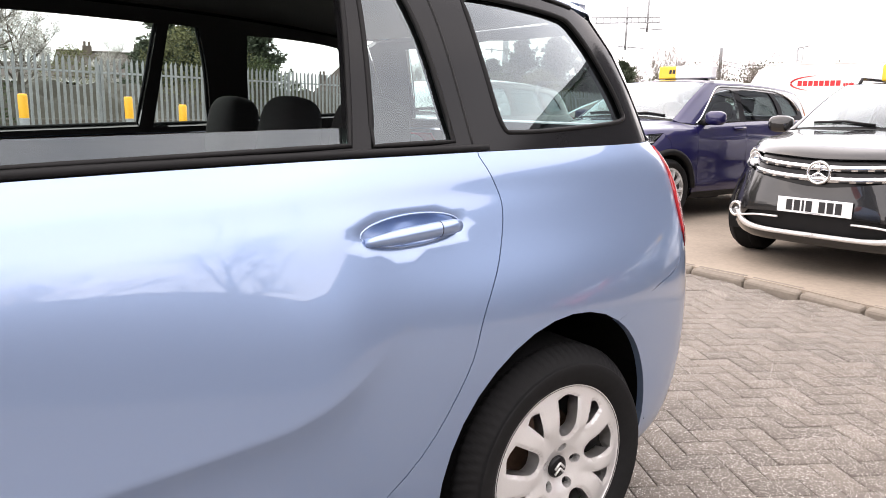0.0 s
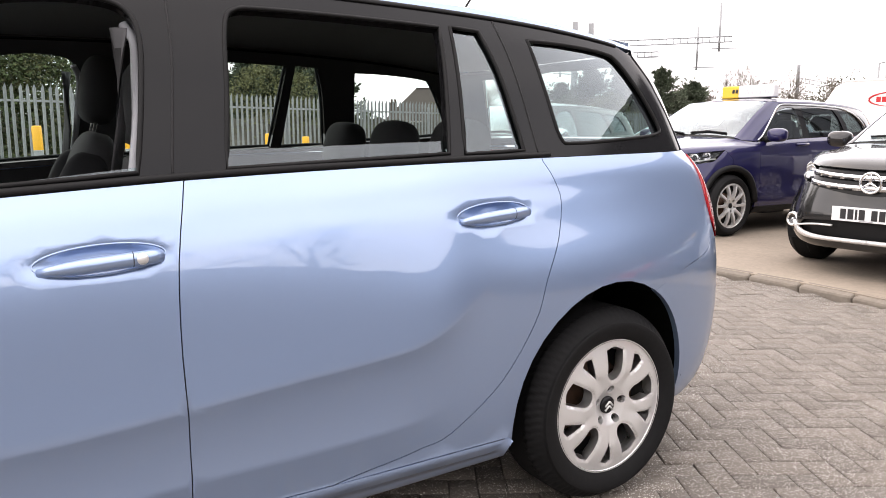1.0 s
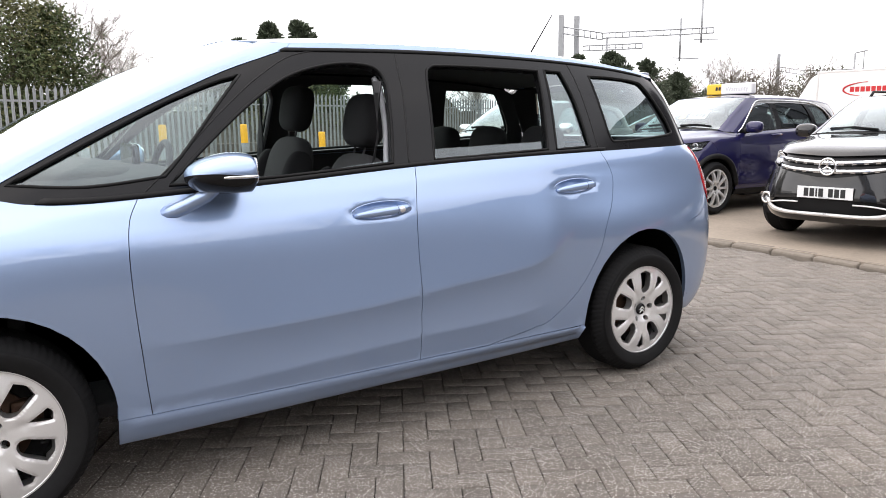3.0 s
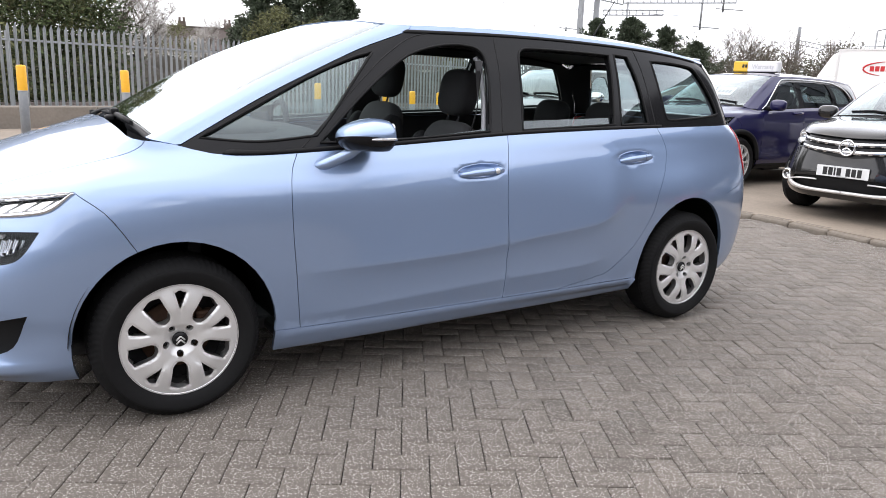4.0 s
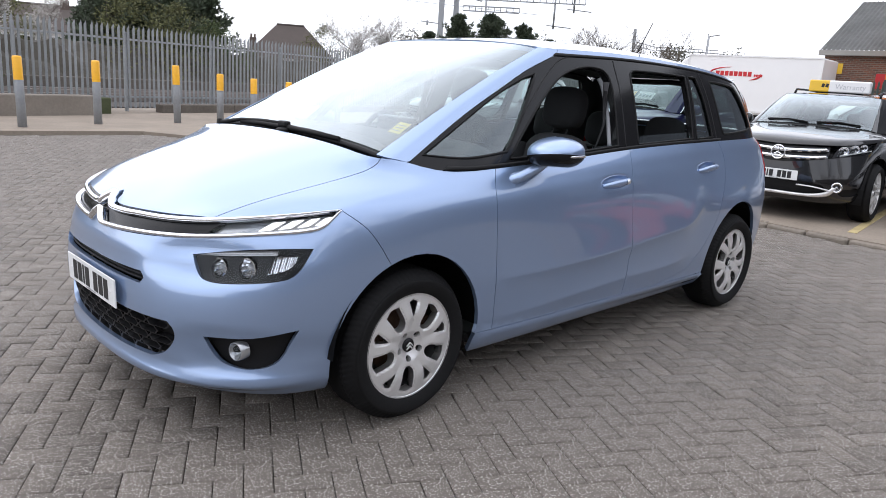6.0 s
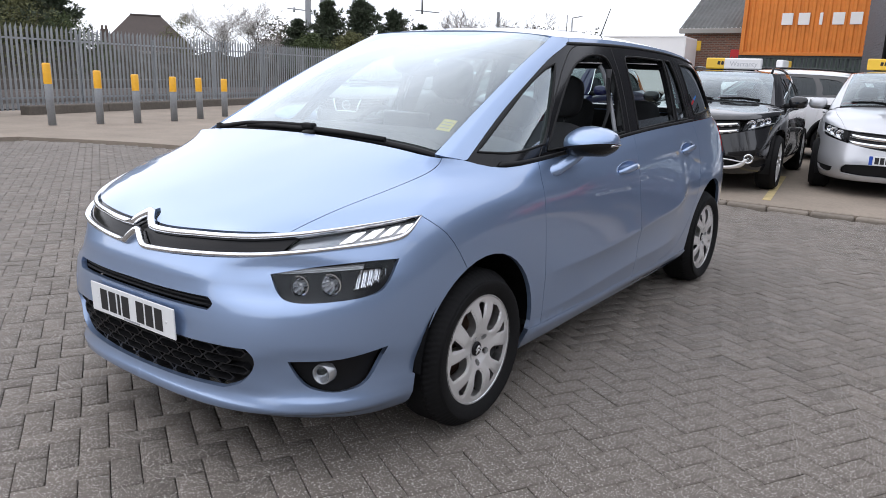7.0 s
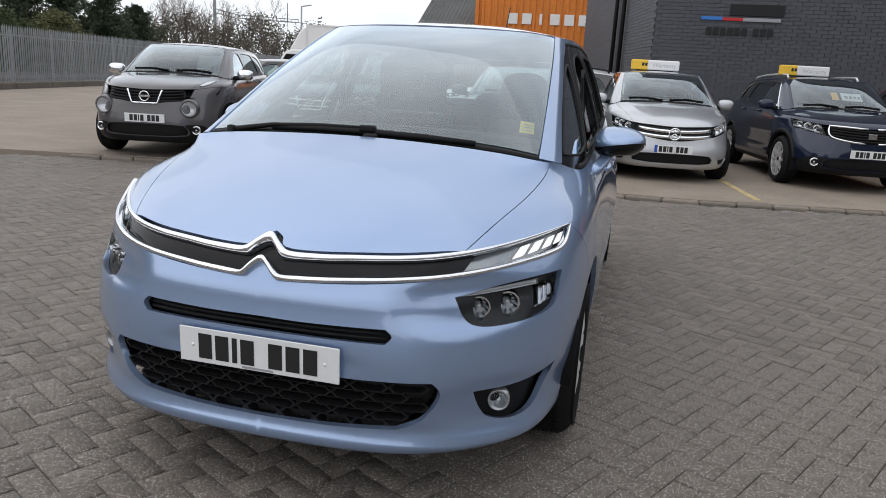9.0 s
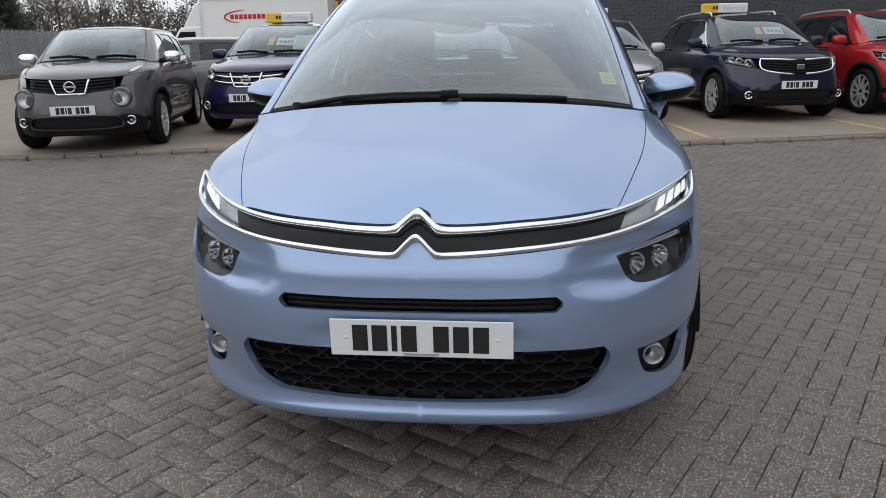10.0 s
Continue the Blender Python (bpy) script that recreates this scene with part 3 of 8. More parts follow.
def build_wheel(parent, x, y, radius, width, rim, style, paint=None, right=False, steer=0.0, phase=0.0):
    """tyre > rim; the outer face looks to -y (or +y for the right)."""
    flip = Matrix.Rotation(math.pi, 4, "Z") if right else Matrix()
    m = Matrix.Translation((x, y, radius)) @ Matrix.Rotation(steer, 4, "Z") @ flip
    h, s = width / 2, radius - rim
    fine = style == "five_twin"
    sides = 320 if fine else 96
    bm = lathe([(rim - .012, h), (rim + .012, h + .006), (rim + s * .45, h + .016), (radius - .035, h + .004), (radius - .012, h - .022), (radius, h - .04)]
               + [(radius - (.008 if k % 2 else 0), h - .05 - (2 * h - .1) * k / 14) for k in range(15)]
               + [(radius, -h + .04), (radius - .004, -h + .030), (radius - .012, -h + .018), (radius - .022, -h + .006), (radius - .035, -h - .004), (radius - .042, -h - .0085), (rim + s * .62, -h - .014), (rim + s * .58, -h - .0165), (rim + s * .45, -h - .016), (rim + s * .2, -h - .011), (rim + .012, -h - .006), (rim - .002, -h + .002), (rim - .012, -h + .02)], sides)
    # tread blocks: narrow slanting cuts across the shoulders
    for v in bm.verts:
        rr = math.hypot(v.co.x, v.co.z)
        if rr > radius - .030 and abs(v.co.y) > h - .062:
            col = round((math.atan2(v.co.z, v.co.x) + (abs(v.co.y) - h) * (1.2 if fine else 0)) / (2 * math.pi / sides))
            if col % (4 if fine else 2) == 0:
                cut = .006 if rr > radius - .014 else .003
                v.co.x, v.co.z = v.co.x * (1 - cut / rr), v.co.z * (1 - cut / rr)
                v.co.y *= 1 - (.0 if rr > radius - .014 else .03)
    bm.transform(m)
    wheel = part("wheel", bm, RUBBER, parent, "black rubber tyre on a silver alloy wheel")
    # barrel and brake behind the spokes
    bm = lathe([(rim - .004, -h + .0), (rim - .008, -h + .03), (rim - .03, -h + .05), (rim - .032, h - .03), (rim - .004, h)], 48)
    bm.transform(m)
    part("barrel", bm, BARREL, wheel)
    bm = lathe([(.03, .0), (.135, .0), (.135, .02), (.03, .02)], 40)
    block((.09, .05, .13), (.12, .0, .02), .012, bm=bm)
    bm.transform(m @ Matrix.Translation((0, -.01, 0)))
    part("brake_disc", bm, RUST, wheel)
    bm = lathe([(.0, .012), (rim - .03, .012)], 32)
    bm.transform(m)
    part("backing", bm, DARK, wheel)
    # the face of the rim: a dished disc with openings
    holes, R = [], rim - .006
    n = {"five_twin": 5, "five": 5, "ten": 10, "multi": 9}[style]
    for k in range(n):
        a0 = 2 * math.pi * k / n + math.pi / 2 + phase
        P = lambda r, a: (r * math.cos(a0 + a), r * math.sin(a0 + a))
        if fine:
            # a large round-footed window between two arms, and a small triangle that splits each pair
            holes.append(rounded_path([P(R * .40, 0), P(R * .425, -.15), P(R * .50, -.235), P(R * .60, -.23), P(R * .87, -.19) + (1,), P(R * .905, 0), P(R * .87, .19) + (1,), P(R * .60, .23), P(R * .50, .235), P(R * .425, .15)], n=4))
            b = math.pi / 5 + .03
            P2 = lambda r, a: (r * math.cos(a0 + b + a), r * math.sin(a0 + b + a))
            holes.append(rounded_path([P2(R * .575, .02) + (1,), P2(R * .87, -.12) + (1,), P2(R * .905, 0), P2(R * .87, .105) + (1,)], n=4))
        else:
            g = .75 * math.pi / n
            holes.append(rounded_path([P(R * .38, -g * .55), P(R * .7, -g), P(R * .92, -g), P(R * .94, 0), P(R * .92, g), P(R * .7, g), P(R * .38, g * .55)], n=3))
    bolt = lambda k: 2 * math.pi * (k + (0 if fine else .5)) / 5 + math.pi / 2 + phase
    borders = np.concatenate([a + (b - a) * t for o in holes for a, b in zip(np.array(o), np.roll(np.array(o), -1, 0)) for t in np.linspace(0, 1, 9)[:-1, None]]).reshape(-1, 2) if fine else None

    def d(u, v):
        """Depth of the face: a shallow dish whose arms are rounded off towards the openings, each pair with a valley between."""
        rr = np.hypot(u, v)
        out = -h + .012 - .022 * np.exp(-((rr / R - .62) / .35) ** 2) + .02 * np.clip(1 - rr / (R * .3), 0, 1)
        if fine:
            near = np.sqrt(((u[:, None] - borders[None, :, 0]) ** 2 + (v[:, None] - borders[None, :, 1]) ** 2).min(1))
            out = out + .007 * np.clip(1 - near / .009, 0, 1) ** 1.5
            y_arm = (np.arctan2(v, u) - math.pi / 2 - phase - math.pi / 5 - .03 + math.pi / 5) % (2 * math.pi / 5) - math.pi / 5
            out = out + .006 * np.exp(-(y_arm * rr / .015) ** 2) * np.clip((rr / R - .30) / .2, 0, 1) * np.clip((.62 - rr / R) / .1, 0, 1)
        return out

    face = Flat(d)
    for k in range(5):
        a = bolt(k)
        if not fine:
            holes.append(ellipse(.062 * math.cos(a), .062 * math.sin(a), .0155, .0155, 12))
        else:
            holes.append(ellipse(.055 * math.cos(a), .055 * math.sin(a), .0135, .0135, 14))
    ob = sheet("rim", face, ellipse(0, 0, R, R, 72), holes, (paint or ALLOY, DARK), wheel, "silver alloy spokes", "left", .0075 if fine else .02, (1, 1), 0, .034, 0, crown=0 if fine else .35)
    ob.data.transform(m)
    bm = lathe([(R - .004, -h + .012), (R + .001, -h + .003), (R + .005, -h + .001), (R + .008, -h + .004)], 72)
    bm.transform(m)
    part("rim_lip", bm, paint or ALLOY, wheel)
    bm = lathe([(0, -h + .008), (.024, -h + .009), (.029, -h + .014), (.029, -h + .05)], 24)
    bm.transform(m)
    cap = part("hub_cap", bm, SATIN_BLACK, wheel)
    if fine:
        for dz in (.004, -.010):
            bm = tube([(-.016, -h + .007, dz - .006), (-.001, -h + .006, dz + .009), (.001, -h + .006, dz + .009), (.016, -h + .007, dz - .006)], .0032, 6)
            bm.transform(m)
            part("cap_chevron", bm, ALLOY, cap)
    for k in range(5):
        a = bolt(k)
        r0 = .055 if fine else .062
        bm = lathe([(0, -.012), (.007, -.011), (.0085, .01)], 6)
        bm.transform(m @ Matrix.Translation((r0 * math.cos(a), -h + .030, r0 * math.sin(a))))
        part("wheel_bolt", bm, TRIM if fine else CHROME, wheel)
    if fine:
        bm = tube([(R * .80 * math.cos(bolt(3) + .12), -h + .02, R * .80 * math.sin(bolt(3) + .12)), (R * .70 * math.cos(bolt(3) + .10), -h + .012, R * .70 * math.sin(bolt(3) + .10))], .0045, 8)
        bm.transform(m)
        part("tyre_valve", bm, TRIM, wheel)
    return wheel


def build_plate(parent, m, blue=False):
    """A white number plate with plain bars for its characters; it faces -x."""
    bm = block((.006, .52, .111), (0, 0, 0), .002)
    bm.transform(m)
    plate = part("number_plate", bm, PLATE_WHITE, parent, "white number plate with black bars")
    y = .195
    for k in range(7):
        if k == 4:
            y -= .035
        w = .016 if k == 2 else .044
        bm = block((.001, w, .079), (-.0042, y - w / 2, 0), 0)
        bm.transform(m)
        part("plate_bar", bm, INK, plate)
        y -= w + .012
    for yy in (-.215, .215):
        bm = lathe([(0, -.0055), (.005, -.005), (.006, -.0025)], 10, "x")
        bm.transform(m @ Matrix.Translation((0, yy, 0)))
        part("plate_screw", bm, PLATE_WHITE, plate)
    bm = block((.001, .10, .006), (-.0042, 0, -.048))
    bm.transform(m)
    part("maker_bar", bm, GREY_INK, plate)
    if blue:
        bm = block((.001, .04, .105), (-.0042, .236, 0))
        bm.transform(m)
        part("blue_band", bm, PLATE_BLUE, plate)
    return plate


def along(skin, uv, push=0.0):
    uv = np.array(uv, float)
    return skin.at(uv[:, 0], uv[:, 1]) + skin.normal(uv[:, 0], uv[:, 1]) * push


def strip(skin, upper, lower, push, bulge=.0, rows=4):
    """A raised moulding of a skin between two curves of (u, v): rounded across, with its edges turned to the skin."""
    bm, grid = bmesh.new(), []
    for a, b in zip(upper, lower):
        uv = np.array([np.array(a) + (np.array(b) - np.array(a)) * k / rows for k in range(rows + 1)])
        p, n = skin.at(uv[:, 0], uv[:, 1]), skin.normal(uv[:, 0], uv[:, 1])
        lift = np.array([push + bulge * math.sin(math.pi * k / rows) for k in range(rows + 1)])
        q = p + n * lift[:, None]
        q = np.concatenate([p[:1] - n[:1] * .004, q, p[-1:] - n[-1:] * .004])
        grid.append([bm.verts.new(x) for x in q])
    for q, w in zip(grid, grid[1:]):
        for k in range(len(q) - 1):
            bm.faces.new((q[k], q[k + 1], w[k + 1], w[k])).smooth = 0 < k < len(q) - 2
    bm.faces.new(grid[0])
    bm.faces.new(grid[-1][::-1])
    bmesh.ops.recalc_face_normals(bm, faces=bm.faces)
    return bm


def mirrored(bm):
    for v in bm.verts:
        v.co.y = -v.co.y
    bmesh.ops.reverse_faces(bm, faces=bm.faces)
    return bm


def roof_skin(ridge, eaves):
    class Roof:
        def at(self, u, v):
            return np.stack([u, v, crown(u, v, ridge, eaves)], 1)

        def normal(self, u, v):
            e = 2e-3
            dx = (crown(u + e, v, ridge, eaves) - crown(u - e, v, ridge, eaves)) / (2 * e)
            dy = (crown(u, v + e, ridge, eaves) - crown(u, v - e, ridge, eaves)) / (2 * e)
            n = np.stack([-dx, -dy, np.ones_like(u)], 1)
            return n / np.linalg.norm(n, axis=1, keepdims=True)
    return Roof()


# curves of the body in (u, v) of the lower skin; shared by all cars
BONNET_SIDE = [(2.52, 4.93), (3.05, 5.70), (3.62, 6.40), (4.03, 7.03), (4.22, 7.60), (4.27, 8.0)]
LAMP_TOP = [(2.52, 4.93), (3.1, 4.93), (3.6, 4.95), (4.1, 4.98), (4.52, 5.02)]
LAMP_LOW = [(2.30, 4.27), (3.3, 4.31), (3.9, 4.36), (4.2, 4.48), (4.52, 5.02)]


def build_body(car, low, top, roof, eaves, spec):
    """The panels and windows of a car's shell, under the Empty `car`."""
    paint, wb = spec["paint"], spec["wheelbase"]
    XZ, YZ = (0, 2), (1, 2)
    xs, zs = spec["xs"], spec["zs"]
    mx, mz = (lambda x: float(np.interp(x, *xs))), (lambda z: float(np.interp(z, *zs)))
    side = lambda pts, raw=False: low.find([(p[0] if raw else mx(p[0]), p[1] if raw else mz(p[1])) for p in pts], XZ, (3.6, 14.6), (0, 8))
    glassy = lambda pts: top.find([(mx(p[0]), mz(p[1])) for p in pts], XZ, (3.9, 13.9), (0, 5))
    r = spec["arch"]
    wr = spec.get("rear_x", wb)
    fa, ra = (0, spec["radius"] + .005, r, r + .012), (wr, spec["radius"] + .005, r + spec.get("rear_wide", 0), r + .035)
    gap_a = side(rounded_path([(.476, .302), (.462, .45), (.446, .68), (.444, .85), (.458, .95), (.492, 1.012)], False))
    gap_b = side(rounded_path([(1.513, .302), (1.511, .5), (1.506, .7), (1.515, .9), (1.548, 1.078)], False, 3))
    gap_c = side(rounded_path([(1.86, .302), (1.95, .316), (2.05, .330), (2.12, .343), (2.21, .364), (2.375, .485), (2.485, .645), (2.533, .765), (2.600, .88), (2.637, .985), (2.625, 1.05), (2.596, 1.105)], False, 4))
    up = lambda u0, u1, n=8: np.stack([np.linspace(u0, u1, n), np.full(n, 8.0)], 1)
    ua, ub, uc = gap_a[-1][0], gap_b[-1][0], gap_c[-1][0]
    # wheel arches
    tight = spec.get("rear_tuck", 1.0)

    def arch(a, a0, a1, n=14):
        p = arc_xz(*a, a0, a1, n)
        if a is ra:
            p[:, 0] = np.where(p[:, 0] > wr, wr + (p[:, 0] - wr) * tight, p[:, 0])
        return side(p, True)
    f_front = arch(fa, 112, 196)      # joint with the bumper down to its foot
    f_back = arch(fa, 112, -6)
    r_all = arch(ra, 188, -4)
    joint = uv_line((4.52, 5.02), (5.03, 4.44), f_front[0], n=4)
    sill_z = .302
    shell = (paint, LINING)
    # bonnet
    peak = spec.get("peak", 5.0)
    lead = uv_line((0, peak), (.10, peak - .12), (.26, 5.02), (1.2, 5.06), (2.2, 5.03), (2.52, 4.93), n=5) if peak > 5 else uv_line((0, 4.98), (1.2, 4.98), (2.52, 4.93), n=5)
    bonnet = joined(lead, uv_line(*BONNET_SIDE), [(4.27, 8.0)], [(u, 8.0) for u in np.linspace(4.2, 0, 12)], [(0, v) for v in np.linspace(7.7, peak + .3, 8)])
    sheet("bonnet", low, bonnet, (), shell, car, "", "both", .035, thick=.02)
    # wing, doors, rear quarter, sill
    wing = joined(f_back[::-1], joint[::-1], uv_line(*LAMP_TOP)[::-1], uv_line(*BONNET_SIDE), up(4.27, ua), gap_a[::-1], side([(.46, sill_z), (.37, sill_z)]))
    f_door = joined(gap_a, up(ua, ub), gap_b[::-1], side([(x, sill_z) for x in np.linspace(1.5, .5, 14)]))
    r_door = joined(gap_b, up(ub, uc), gap_c[::-1], side([(x, sill_z) for x in np.linspace(1.8, 1.55, 8)]))
    lamp_edge = uv_line((13.95, 8), (13.80, 7.55), (13.68, 6.9), (13.57, 5.86), (13.50, 5.07), (13.55, 4.40), n=4)
    lamp_side = lamp_edge[4:]
    tail = joined(lamp_edge, uv_line((13.55, 4.40), (13.30, 3.83), (12.8, 3.62), n=4))
    seam_end = low.find([(ra[0] + ra[2] * tight * math.cos(math.radians(62)), ra[1] + ra[3] * math.sin(math.radians(62)))], XZ, (10, 14), (0, 6))
    quarter = joined(gap_c, up(uc, 13.95, 12), tail, seam_end, arch(ra, 62, 188), side([(2.40, .302), (2.2, .302), (2.0, .302)]))
    sill = joined(side([(x, .302) for x in np.linspace(.37, 2.42, 26)]), [low.find([(ra[0] - ra[2], ra[1] - .03)], XZ, (8, 12), (0, 4))[0]], [(u, .05) for u in np.linspace(low.find([(ra[0] - ra[2], .3)], XZ, (8, 12), (0, 4))[0][0], low.find([(fa[0] + r, .3)], XZ, (4, 8), (0, 4))[0][0], 20)])
    front = joined([(u, .03) for u in np.linspace(0, f_front[-1][0], 20)], f_front[::-1], joint[::-1], uv_line(*LAMP_LOW)[::-1],
                   uv_line((2.30, 4.27), (1.2, 4.2), (.28, 4.09), n=5), uv_line((.28, 4.09), (.1, 4.45), (0, spec.get("low_peak", 4.12)), n=3) if peak > 5 else [(0, 4.09)],
                   spec['mouth'])
    rear = joined(arch(ra, 62, -4), [(u, .03) for u in np.linspace(arch(ra, -4, -5, 2)[0][0], 16, 16)], [(16, v) for v in np.linspace(.3, 3.2, 8)], [(15.2, 3.25), (14.6, 3.3)], [(14.0, 3.9), (13.55, 4.40)], uv_line((13.55, 4.40), (13.30, 3.83), (12.8, 3.62), n=4), seam_end)
    cut = spec["front_holes"](low)
    folds = []
    for line in spec.get("folds", ()):
        fine_line = rounded_path(line, False, 8)
        for off in (.022, .008, 0, -.008, -.022):
            folds.append(side([(x, z + off) for x, z in fine_line if .5 < x < 2.36], True))
    for x0, z0, rx, rz, slant in spec.get("dishes", ()):
        for k in (.78, .92, 1.05, 1.22):
            c, sn = math.cos(slant), math.sin(slant)
            ring_xz = [(rx * k * math.cos(a), rz * k * math.sin(a)) for a in np.linspace(0, 2 * math.pi, 41)]
            folds.append(side([(x0 + x * c - z * sn, z0 + x * sn + z * c) for x, z in ring_xz], True))
    for s in ("left", "right"):
        sheet("wing", low, wing, (), shell, car, "", s, .035)
        sheet("front_door", low, f_door, (), shell, car, "", s, spec.get("fine", .04), thick=.03, lines=folds)
        sheet("rear_door", low, r_door, (), shell, car, "", s, spec.get("fine", .04), thick=.03, lines=folds)
        sheet("rear_quarter_panel", low, quarter, (), shell, car, "", s, .035)
        sheet("sill", low, sill, (), spec.get("sill", shell), car, "", s, .04)
    sheet("front_bumper", low, front, [c for c in cut], shell, car, "", "both", spec.get("bumper_step", .03))
    sheet("rear_bumper", low, rear, (), shell, car, "", "both", .05)
    # tailgate
    gate = joined(uv_line((14.0, 3.9), (14.6, 3.3), (15.2, 3.25), (16, 3.25), n=3), [(16, v) for v in np.linspace(3.6, 8, 9)], [(u, 8) for u in np.linspace(15.8, 14.9, 5)], [(14.85, 6.5), (14.6, 5), (14.1, 4.2)])
    sheet("tailgate", low, gate, (), shell, car, "", "both", .05)
    for s in ("left", "right"):
        lamp = joined(lamp_side, [(14.0, 3.9), (14.1, 4.2), (14.6, 5), (14.85, 6.5), (14.88, 7.55)], [(14.3, 7.55)])
        sheet("lamp_cap", low, joined(lamp_edge[:5], [(14.3, 7.55), (14.88, 7.55), (14.9, 8), (14.4, 8)]), (), shell, car, "", s, .04)
        sheet("tail_lamp", low, lamp, (), (RED_LENS, RED_LENS), car, "red tail lamp lens", s, .04, push=spec.get("lamp_push", .004), thick=.03, crown=.4)
    # glasshouse: windscreen, pillars, side windows
    ws = joined([(u, .12) for u in np.linspace(0, 3.62, 12)], [(3.66, v) for v in np.linspace(.4, 4.9, 12)], [(u, 4.93) for u in np.linspace(3.4, 0, 10)], [(0, v) for v in np.linspace(4.6, .4, 10)])
    sheet("windscreen", top, ws, (), (spec.get("screen", SCREEN_GLASS),) * 2, car, "curved windscreen glass", "both", .06, push=-.004, thick=.004, back=False)
    band = joined([(u, -.0) for u in np.linspace(0, 3.66, 12)], [(3.66, .3), (3.3, .34)], [(u, .38) for u in np.linspace(2.8, 0, 8)])
    sheet("screen_border", top, band, (), (SATIN_BLACK, DARK), car, "", "both", .06, push=-.010, thick=.002, back=False)
    dlo = glassy(spec["dlo_front"])
    pillar = joined([(3.66, v) for v in np.linspace(.0, 5, 16)], [(u, 5.0) for u in np.linspace(3.7, 5.3, 6)], dlo[::-1], [(4.98, 0)], [(u, 0) for u in np.linspace(4.7, 3.75, 4)])
    tu = dlo[-1][0]
    end = 12.95
    black = joined(dlo, [(u, 4.72) for u in np.linspace(tu + .2, end, 24)], [(13.3, 4.4), (13.45, 3.2), (13.6, 1.8), (13.75, .9), (13.75, 0)], [(u, .0) for u in np.linspace(13.4, 5.1, 30)])
    rail = joined([(5.3, 5.0)], [(u, 5.0) for u in np.linspace(5.5, 14, 26)], [(13.6, 4.8), (13.2, 4.72)], [(u, 4.72) for u in np.linspace(end, tu + .2, 24)], dlo[-1:])
    openings = [glassy(o) for o in spec["windows"]]
    for s in ("left", "right"):
        sheet("front_pillar", top, pillar, (), (paint, LINING), car, "", s, .05, thick=.03)
        sheet("roof_rail", top, rail, (), (paint, LINING), car, "", s, .05, thick=.02)
        frame_ob = sheet("window_surround", top, black, openings, (spec.get("surround", SATIN_BLACK), LINING), car, "black window surround", s, .05, push=-.003, thick=.035)
        for k, o in enumerate(openings):
            kind = spec["panes"][k] if s == "left" else spec["panes_right"][k]
            if kind:
                sheet("window_pane", top, o, (), (kind, kind), frame_ob, "", s, .08, push=-.012, thick=.004, gap=-.004, back=False)
    rear_glass = joined([(u, .5) for u in np.linspace(14.55, 16, 6)], [(16, v) for v in np.linspace(1, 4.5, 6)], [(u, 4.5) for u in np.linspace(15.7, 14.5, 5)])
    d_pillar = joined([(13.75, 0), (13.75, .9), (13.6, 1.8), (13.45, 3.2), (13.3, 4.4), (13.6, 4.8), (14, 5)], [(u, 5) for u in np.linspace(14.3, 16, 6)], [(16, 4.6)], [(u, 4.5) for u in np.linspace(15.7, 14.5, 5)],
                      [(14.52, 2.5)], [(u, .5) for u in np.linspace(14.55, 16, 6)], [(16, .2), (16, 0)], [(u, 0) for u in np.linspace(15.5, 14, 5)])
    sheet("rear_pillar_frame", top, d_pillar, (), (spec.get("d_pillar", GLOSS_BLACK), LINING), car, "", "both", .05, thick=.03)
    sheet("rear_window", top, rear_glass, (), (TINT, TINT), car, "tinted rear window", "both", .08, push=-.004, thick=.004, back=False)
    # roof
    us = np.concatenate([np.linspace(0, 5, 16), np.linspace(5.3, 14, 26), np.linspace(14.3, 16, 8)])
    rim_pts = top.base(us, np.full(len(us), 5.0))[:, :2]
    outline = joined(rim_pts, [(x, 0.0) for x in np.linspace(rim_pts[-1][0] - .08, rim_pts[0][0] + .08, 20)])
    rf = roof_skin(roof, eaves)
    sheet("roof", rf, outline, (), (spec.get("roof_paint", paint), HEADLINING), car, "", "both", .06, (1, 1), 0, .03, gap=0)


def build_seat(car, x, y, z, cloth, tall=.62, wide=.50, lean=.22):
    """A car seat: cushion, backrest with bolsters, headrest on two posts; it faces -x."""
    seat = part("seat", blob((.50, wide, .17), (x, y, z + .40), 4), cloth, car, "dark fabric car seat with a headrest")
    L = Matrix.Rotation(lean, 4, "Y")
    part("backrest", blob((.15, wide - .02, tall), (x + .30, y, z + .42 + tall / 2), 3.5, turn=L), cloth, seat)
    for s in (-1, 1):
        part("bolster", blob((.17, .09, tall * .8), (x + .27, y + (wide / 2 - .035) * s, z + .42 + tall / 2), 3, turn=L), FABRIC, seat)
        part("headrest_post", tube([(x + .37, y + .05 * s, z + .40 + tall), (x + .40, y + .05 * s, z + .52 + tall)], .006), CHROME, seat)
    part("headrest", blob((.13, .27, .24), (x + .405, y, z + .555 + tall), 3.2, turn=Matrix.Rotation(.18, 4, "Y")), FABRIC, seat)
    part("seat_base", block((.42, .42, .22), (x, y, z + .22), .03), LINING, seat)
    return seat


